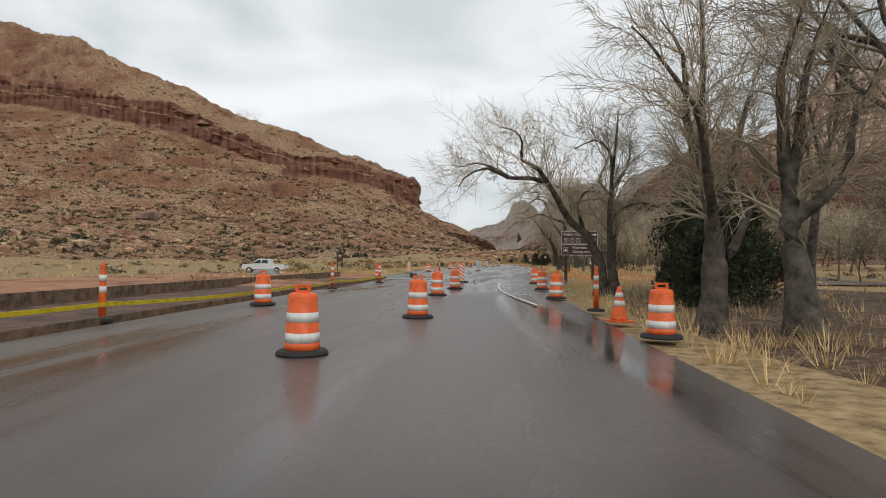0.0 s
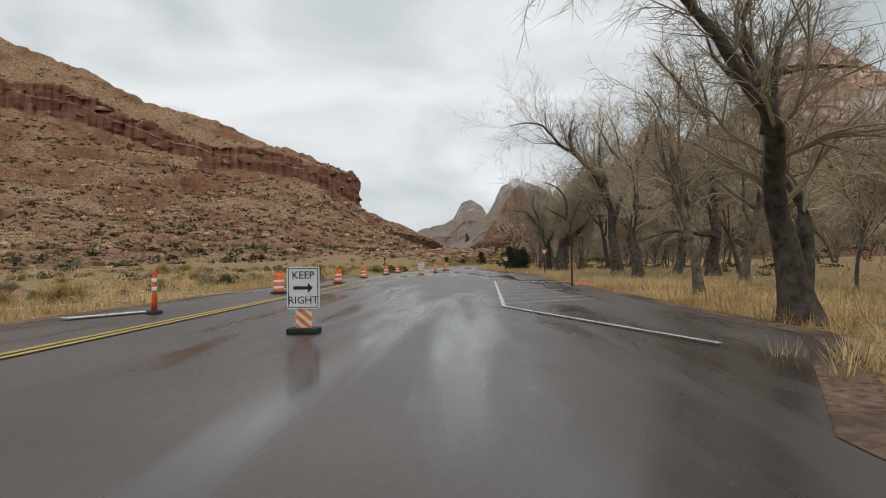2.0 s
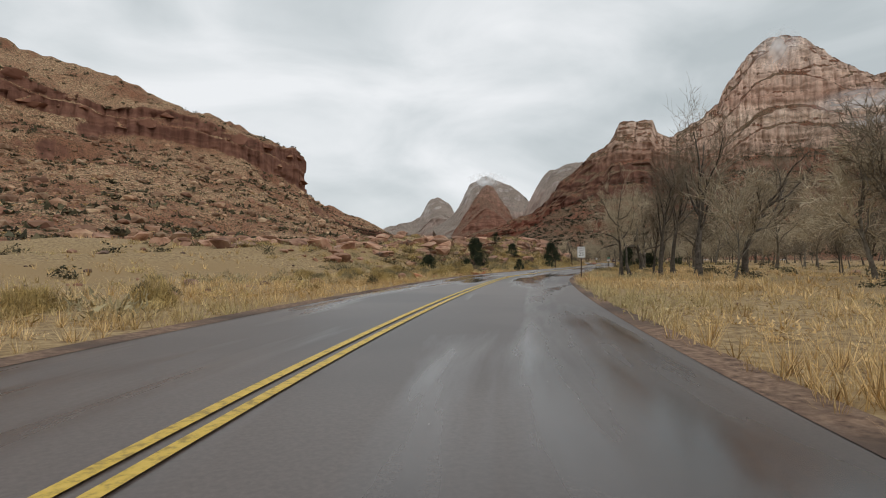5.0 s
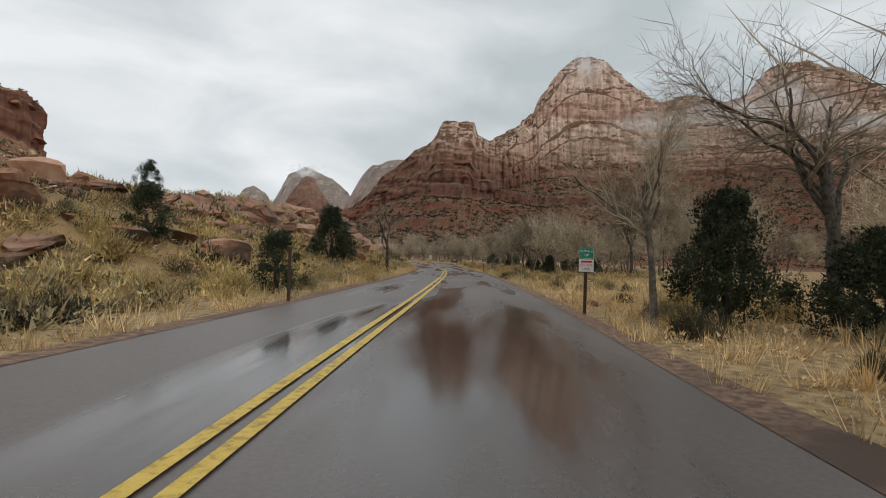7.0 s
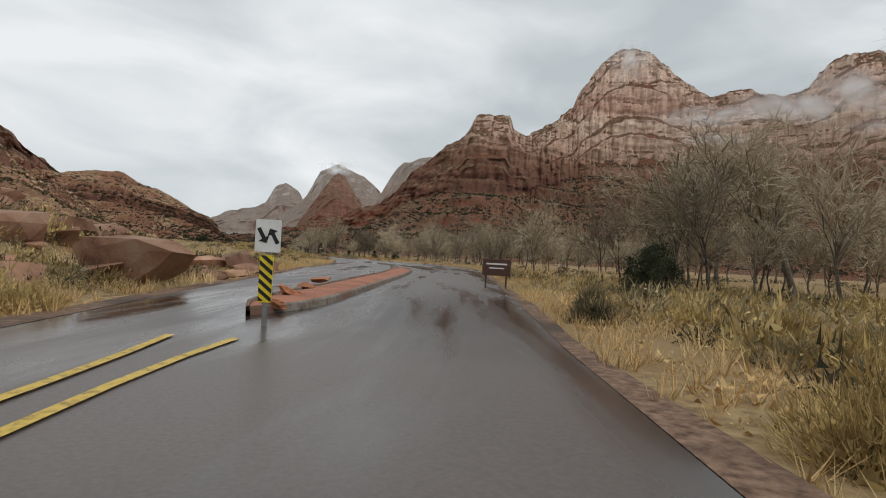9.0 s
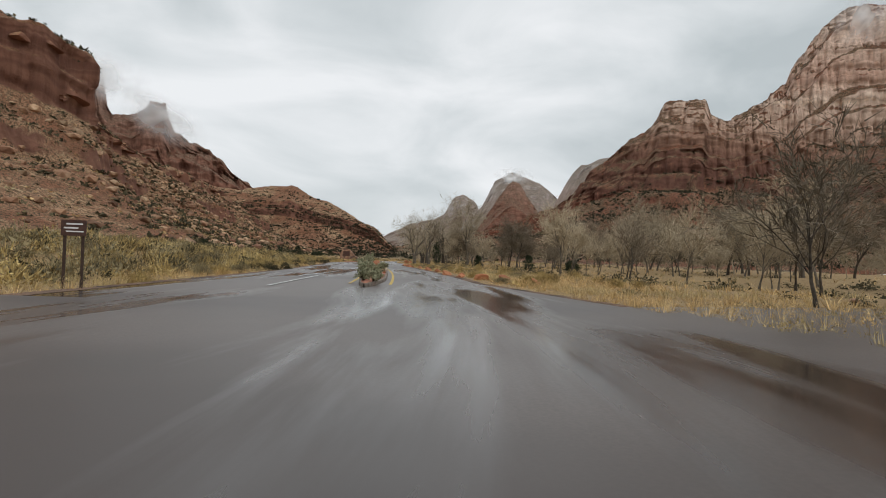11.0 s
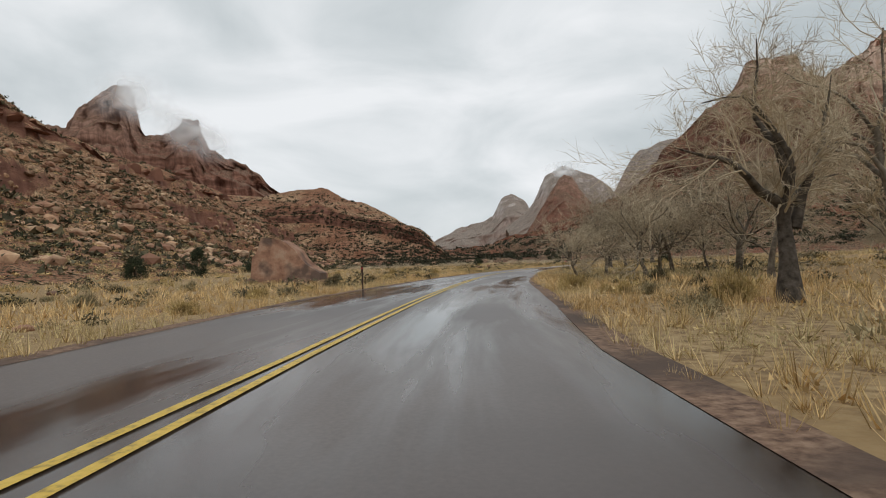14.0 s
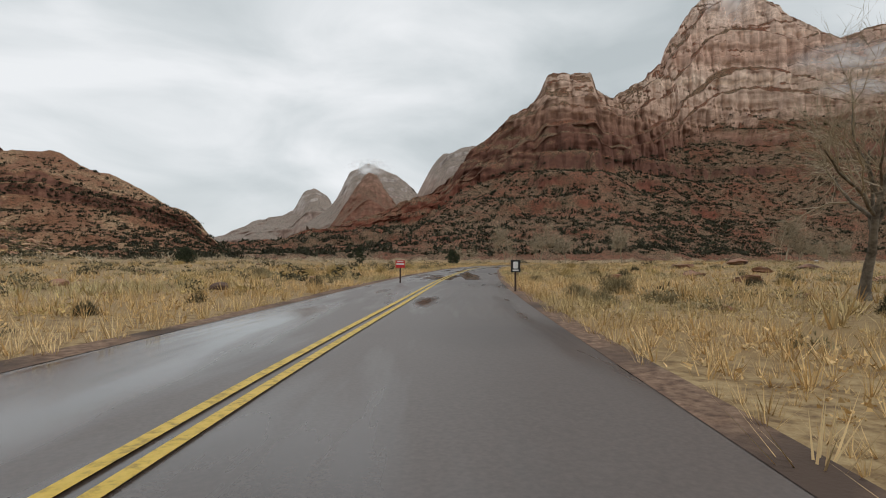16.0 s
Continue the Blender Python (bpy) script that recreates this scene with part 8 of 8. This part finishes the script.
# dark rocks and flat ledges in the meadow
for x, y, r in ((203.8, 571.7, 1.1), (209.5, 570.1, 1.3), (190.6, 559.5, 0.8), (186.0, 553.4, 0.7), (198.0, 561.0, 0.9), (193.0, 551.5, 0.8), (172.9, 544.9, 0.34), (178.2, 546.2, 0.4), (206.5, 563.0, 1.0), (183.5, 558.9, 0.55)):
    boulder(x, y, r * 1.3, r, r * 0.55, RNG.uniform(0, 360), M_BOULDER, "low weathered rock among the meadow grass", group="rocks in the meadow")
# rock pile beside the road
for x, y, sx, sy, sz, kd, dz, turn in ((71.38, 285.76, 2.7, 2.2, 1.5, 9, 3.0, 10), (68.79, 287.18, 2.6, 2.0, 1.7, 10, 3.4, 60), (70.92, 285.18, 1.2, 1.0, 1.0, 2, 2.0, 30), (72.92, 284.17, 1.5, 0.8, 0.7, 4, 0.8, 150), (77.97, 289.86, 1.5, 1.3, 1.2, 5, 1.4, 20), (81.33, 295.11, 1.3, 1.2, 0.9, 11, 1.3, 70),
                                       (82.85, 305.02, 3.0, 2.6, 2.2, 11, 1.9, 15), (78.69, 302.46, 3.0, 2.6, 2.2, 9, 2.1, 80), (75.21, 296.63, 2.2, 1.8, 1.2, 10, 2.8, 130), (45.47, 246.64, 1.5, 1.0, 1.0, 2, 0.3, 25), (61.93, 273.15, 1.3, 1.1, 1.6, 10, 2.4, 10), (57.73, 262.77, 1.2, 0.9, 0.9, 1, 0.6, 40), (52.24, 257.32, 1.4, 1.0, 0.9, 6, 0.6, 100)):
    boulder(x, y, sx, sy, sz, turn, M_BOULDER, "layered tan sandstone ledge in the rocky bank", dz, kd)
PILE = [(angular(np.sign(ICO1[0]) * abs(ICO1[0]) ** 0.75, np.random.default_rng(90 + k), 10, 0.55) * (1.1, 0.95, 0.7), ICO1[1]) for k in range(8)]
ys = RNG.uniform(226, 316, 900)
outs = np.interp(ys, (215, 245, 262, 285, 310), (-18, -13, -9, -7.0, -7.0)) - 30 * RNG.random(900) ** 1.3
pile = np.array([beside(y, o) for y, o in zip(ys, outs)])
stuff("rock_pile", spread(PILE, np.column_stack([pile, ground_at(pile[:, 0], pile[:, 1])]), 0.28 + 1.0 * RNG.random(900) ** 2.0, RNG, (0.7, 1.1), 0.3), material("pile_sandstone", [(0.20, 0.10, 0.065), (0.36, 0.20, 0.13), (0.44, 0.29, 0.20)], 0.8, 0.92, 8, 0.6, 5.0, island=0.35), "heaped tan and red sandstone blocks on the bank", "rocks")

for k in range(150):
    y = RNG.uniform(236, 302)
    o = np.interp(y, (215, 245, 262, 285, 310), (-15, -11, -7.5, -5.6, -6.2)) - 9 * RNG.random()
    q = beside(y, o)
    r = 0.28 + 0.75 * RNG.random() ** 1.8
    boulder(q[0], q[1], r * RNG.uniform(0.9, 1.6), r, r * RNG.uniform(0.6, 1.0), RNG.uniform(0, 360), M_BOULDER, "tan sandstone boulder in a rock pile", group="boulders of the rock pile", tilt=RNG.uniform(-18, 18))


# ---------------------------------------------------------------- roadworks ground
M_REDSOIL = material("red_construction_soil", [(0.24, 0.10, 0.055), (0.38, 0.18, 0.10), (0.45, 0.25, 0.15)], 2.0, 0.95, 8, 0.6, 9.0, stain=(0.20, 0.09, 0.05), stain_scale=0.4)
M_BOARD = material("weathered_form_board", [(0.07, 0.045, 0.03), (0.15, 0.10, 0.065), (0.2, 0.14, 0.09)], 5.0, 0.9, 6, 0.4, 20.0)
M_NET = material("orange_net_plastic", [(0.62, 0.15, 0.03), (0.75, 0.22, 0.05)], 3.0, 0.5, 3, 0.0)
M_TARP = material("grey_green_tarp", [(0.16, 0.18, 0.17), (0.28, 0.31, 0.29)], 2.0, 0.6, 4, 0.2, 6.0)
rows = ROAD_ROWS[(road_y >= 40) & (road_y <= 112)]
tagged(put("dirt_strip", np_mesh("dirt_strip", *strip(rows, -19.0, -4.9, -0.012)), M_REDSOIL), "raw red soil beside the closed lane", "soil", "", "structure")
for off, h, y1, lb in ((-5.12, 0.10, 104, "low dark wooden form board along the asphalt"), (-8.3, 0.26, 107, "dark wooden form wall along the trench")):
    rows = ROAD_ROWS[(road_y >= 52) & (road_y <= y1)][::3]
    for a, b in zip(rows, rows[1:]):
        p, q = WAY[a] + WAY_RIGHT[a] * off, WAY[b] + WAY_RIGHT[b] * off
        d = q - p
        ln = float(np.hypot(*d))
        ob = part("form_board", box(bmesh.new(), 0, ln - 0.02, -0.02, 0.02, -0.05, h, 0.006), M_BOARD, None, lb, m=pose(p[0], p[1], 0, 0, 0, math.degrees(math.atan2(d[1], d[0]))))
        tagged(ob, lb, "form board", "form boards of the roadworks")
rows = ROAD_ROWS[(road_y >= 60) & (road_y <= 104)]
tagged(put("trench", np_mesh("trench", *strip(rows, -8.2, -5.2, -0.004)), material("wet_trench_soil", [(0.05, 0.03, 0.022), (0.11, 0.065, 0.045), (0.17, 0.10, 0.07)], 1.6, 0.8, 8, 0.7, 8.0)), "dark wet trench between the form boards", "soil", "", "structure")


def soil_patch(name, cx, cy, rx, ry, turn, label, mat=M_REDSOIL):
    """A low uneven patch of bare soil."""
    n, m = 40, 9
    ang = np.linspace(0, 2 * np.pi, n, endpoint=False)
    ring = np.linspace(0, 1, m)[:, None]
    wob = 1 + 0.25 * fbm(np.cos(ang) * 2 + cx, np.sin(ang) * 2, 0, 3, 4)
    lx, ly = ring * np.cos(ang) * rx * wob, ring * np.sin(ang) * ry * wob
    c, s_ = math.cos(radians(turn)), math.sin(radians(turn))
    x, y = cx + lx * c - ly * s_, cy + lx * s_ + ly * c
    z = ground_at(x, y) + 0.05 + 0.16 * np.clip(1 - ring**2, 0, 1) * (0.6 + 0.6 * fbm(x * 0.9, y * 0.9, 0, 3, 2)) - 0.1 * ring**6
    v = np.stack([x, y, z], -1)
    v = np.concatenate([v, v[:, :1]], 1)
    tagged(put(name, grid_mesh(name, v), mat), label, "soil", "", "structure")


# dark brown litter, its colour deepened for the shade beneath the trees
M_SHADED_LITTER = material("leaf_litter", [(0.035, 0.022, 0.014), (0.11, 0.07, 0.042), (0.22, 0.15, 0.085)], 9.0, 0.95, 9, 0.9, 20.0, stain=(0.07, 0.04, 0.026), stain_scale=0.8)
soil_patch("leaf_litter", 5.6, 84.0, 6.2, 17.0, -9, "brown leaf litter and twigs, darkened for shade under the trees", M_SHADED_LITTER)
soil_patch("soil_patch", 9.50, 101.94, 6.5, 2.6, -8, "orange-red bare soil beside the side road")
soil_patch("soil_patch", -8.37, 100.98, 3.0, 5.0, 10, "heaped red soil in the roadworks")
soil_patch("soil_patch", 131.20, 459.50, 2.6, 5.0, 5, "bare red soil under the notice board")


def net_fence(pts, h):
    """Sagging orange safety net: crossed strands, with stakes."""
    ob = thing("safety_net", pts[0][0], pts[0][1], 0, 0, "sagging orange plastic safety net on thin stakes", "safety fence")
    c = spline([np.array(p) for p in pts], 0.14) - np.array(pts[0])
    n = len(c)
    sag = h * (0.75 + 0.25 * np.cos(np.linspace(0, 2 * np.pi * (len(pts) - 1), n)))
    bends = np.column_stack([fbm(np.arange(n) * 0.15, 1.0, 0, 2, 5), fbm(np.arange(n) * 0.15, 7.0, 0, 2, 5)]) * 0.12
    c = c + bends
    lines = []
    for k in range(6):
        f = k / 5
        lines.append((np.column_stack([c, 0.05 + f * sag]), np.full(n, 0.012), 3))
    for i in range(0, n, 1):
        lines.append((np.array([(*c[i], 0.05), (*c[i], 0.05 + sag[i])]), np.full(2, 0.008), 3))
    put("net", np_mesh("net", *tubes(lines)), M_NET, ob)
    for p in pts:
        part("stake", box(bmesh.new(), p[0] - pts[0][0] - 0.015, p[0] - pts[0][0] + 0.015, p[1] - pts[0][1] - 0.015, p[1] - pts[0][1] + 0.015, -0.1, h + 0.12, 0.004), M_BARK, ob)


net_fence([(4.44, 102.46), (6.64, 101.85), (8.83, 101.44), (11.23, 100.63), (13.63, 100.01)], 0.55)
heap = thing("tarp", -9.68, 111.42, 0, 20, "grey-green tarpaulin heaped over roadwork material", "tarpaulin")
rng = np.random.default_rng(9)
v = angular(ICO3[0], rng, 8, 0.5)
v = v * (1 + 0.18 * fbm(v[:, 0] * 2.2, v[:, 1] * 2.2, v[:, 2] * 2.2, 4, 3))[:, None] * (1.0, 0.55, 0.42)
v[:, 2] = np.maximum(v[:, 2], -0.02)
put("sheet", np_mesh("sheet", v, ICO3[1], True), M_TARP, heap)
bag = thing("sandbag", -1.84, 108.10, 0.03, 30, "black sandbag lying on the wet asphalt", "sandbag")
v = ICO2[0] * (1 + 0.12 * fbm(ICO2[0][:, 0] * 2, ICO2[0][:, 1] * 2, ICO2[0][:, 2] * 2, 3, 6))[:, None] * (0.24, 0.15, 0.11)
v[:, 2] = np.maximum(v[:, 2] + 0.07, 0)
put("sack", np_mesh("sack", v, ICO2[1], True), M_BLACK, bag)


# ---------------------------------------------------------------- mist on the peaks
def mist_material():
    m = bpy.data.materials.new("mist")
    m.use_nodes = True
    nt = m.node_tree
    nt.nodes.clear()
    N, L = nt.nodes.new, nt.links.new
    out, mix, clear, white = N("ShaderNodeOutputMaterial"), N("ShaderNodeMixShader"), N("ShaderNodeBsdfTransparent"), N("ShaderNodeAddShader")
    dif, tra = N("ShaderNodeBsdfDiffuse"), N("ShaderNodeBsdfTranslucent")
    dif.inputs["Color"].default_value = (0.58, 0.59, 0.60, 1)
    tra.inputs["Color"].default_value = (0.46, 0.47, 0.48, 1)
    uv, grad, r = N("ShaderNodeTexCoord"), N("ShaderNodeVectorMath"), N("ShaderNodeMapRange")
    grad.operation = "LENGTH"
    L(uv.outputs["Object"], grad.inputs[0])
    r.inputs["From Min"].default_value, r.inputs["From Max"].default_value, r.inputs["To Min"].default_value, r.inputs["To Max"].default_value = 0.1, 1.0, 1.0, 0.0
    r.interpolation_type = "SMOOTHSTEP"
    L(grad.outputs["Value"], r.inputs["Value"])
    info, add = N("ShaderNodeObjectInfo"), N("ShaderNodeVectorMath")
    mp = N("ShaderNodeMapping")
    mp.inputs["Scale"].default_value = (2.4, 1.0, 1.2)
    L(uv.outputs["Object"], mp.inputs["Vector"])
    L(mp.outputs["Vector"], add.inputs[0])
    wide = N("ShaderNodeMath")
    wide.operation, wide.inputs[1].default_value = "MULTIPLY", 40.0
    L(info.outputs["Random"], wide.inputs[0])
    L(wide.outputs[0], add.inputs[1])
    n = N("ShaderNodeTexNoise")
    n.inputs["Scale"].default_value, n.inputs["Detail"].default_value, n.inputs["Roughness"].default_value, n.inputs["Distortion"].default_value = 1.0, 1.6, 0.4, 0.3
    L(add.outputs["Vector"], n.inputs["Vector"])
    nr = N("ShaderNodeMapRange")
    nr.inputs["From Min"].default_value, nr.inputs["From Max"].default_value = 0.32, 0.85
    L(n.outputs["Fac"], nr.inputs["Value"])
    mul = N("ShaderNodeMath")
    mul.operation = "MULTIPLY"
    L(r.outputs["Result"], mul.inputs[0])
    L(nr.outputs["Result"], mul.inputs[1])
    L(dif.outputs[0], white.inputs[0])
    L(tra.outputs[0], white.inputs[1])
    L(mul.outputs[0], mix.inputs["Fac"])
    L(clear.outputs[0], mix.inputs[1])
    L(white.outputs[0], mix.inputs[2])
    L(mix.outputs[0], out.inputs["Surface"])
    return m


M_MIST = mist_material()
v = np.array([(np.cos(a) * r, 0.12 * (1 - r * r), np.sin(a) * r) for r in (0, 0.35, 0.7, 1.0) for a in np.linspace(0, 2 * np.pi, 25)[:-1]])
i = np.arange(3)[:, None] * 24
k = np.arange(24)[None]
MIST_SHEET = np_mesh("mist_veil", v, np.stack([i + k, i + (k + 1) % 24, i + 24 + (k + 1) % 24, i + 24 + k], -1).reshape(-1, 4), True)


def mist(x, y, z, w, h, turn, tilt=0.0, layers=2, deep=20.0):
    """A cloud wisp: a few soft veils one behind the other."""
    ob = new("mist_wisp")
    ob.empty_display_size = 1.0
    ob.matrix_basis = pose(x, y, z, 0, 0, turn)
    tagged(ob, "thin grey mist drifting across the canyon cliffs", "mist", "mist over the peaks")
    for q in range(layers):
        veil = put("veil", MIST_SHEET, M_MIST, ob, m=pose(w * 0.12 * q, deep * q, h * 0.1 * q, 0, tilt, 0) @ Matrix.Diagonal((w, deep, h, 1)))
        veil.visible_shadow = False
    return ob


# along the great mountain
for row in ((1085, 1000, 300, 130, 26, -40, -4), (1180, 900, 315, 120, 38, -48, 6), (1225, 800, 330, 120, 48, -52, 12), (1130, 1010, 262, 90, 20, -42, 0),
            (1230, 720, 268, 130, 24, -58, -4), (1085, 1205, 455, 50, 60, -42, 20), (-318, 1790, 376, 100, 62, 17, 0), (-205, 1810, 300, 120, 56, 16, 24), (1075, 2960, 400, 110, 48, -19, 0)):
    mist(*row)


# ---------------------------------------------------------------- broken blocks along the mesa's cliff
mesa = bpy.data.objects["mesa"]
rng = np.random.default_rng(17)
nc = mesa_pts.shape[1]
foot_row, crest_row = mesa_pts[112], mesa_pts[130]
for k in range(64):
    c = rng.uniform(0.30, 0.86) * nc
    j = int(c)
    f = rng.random()
    p = foot_row[j] * (1 - f) + crest_row[j] * f
    size = rng.uniform(2.2, 5.5)
    tangent = foot_row[min(j + 2, nc - 1)] - foot_row[max(j - 2, 0)]
    blk = put("cliff_block", BOULDERS[int(rng.integers(0, 9))], None, mesa, m=pose(p[0], p[1], p[2], rng.uniform(-8, 8), rng.uniform(-8, 8), math.degrees(math.atan2(tangent[1], tangent[0])) + rng.uniform(-20, 20)) @ Matrix.Diagonal((size * 1.3, size * 0.8, size * rng.uniform(0.7, 1.3), 1)))
    blk.material_slots[0].link = "OBJECT"
    blk.material_slots[0].material = M_MESA
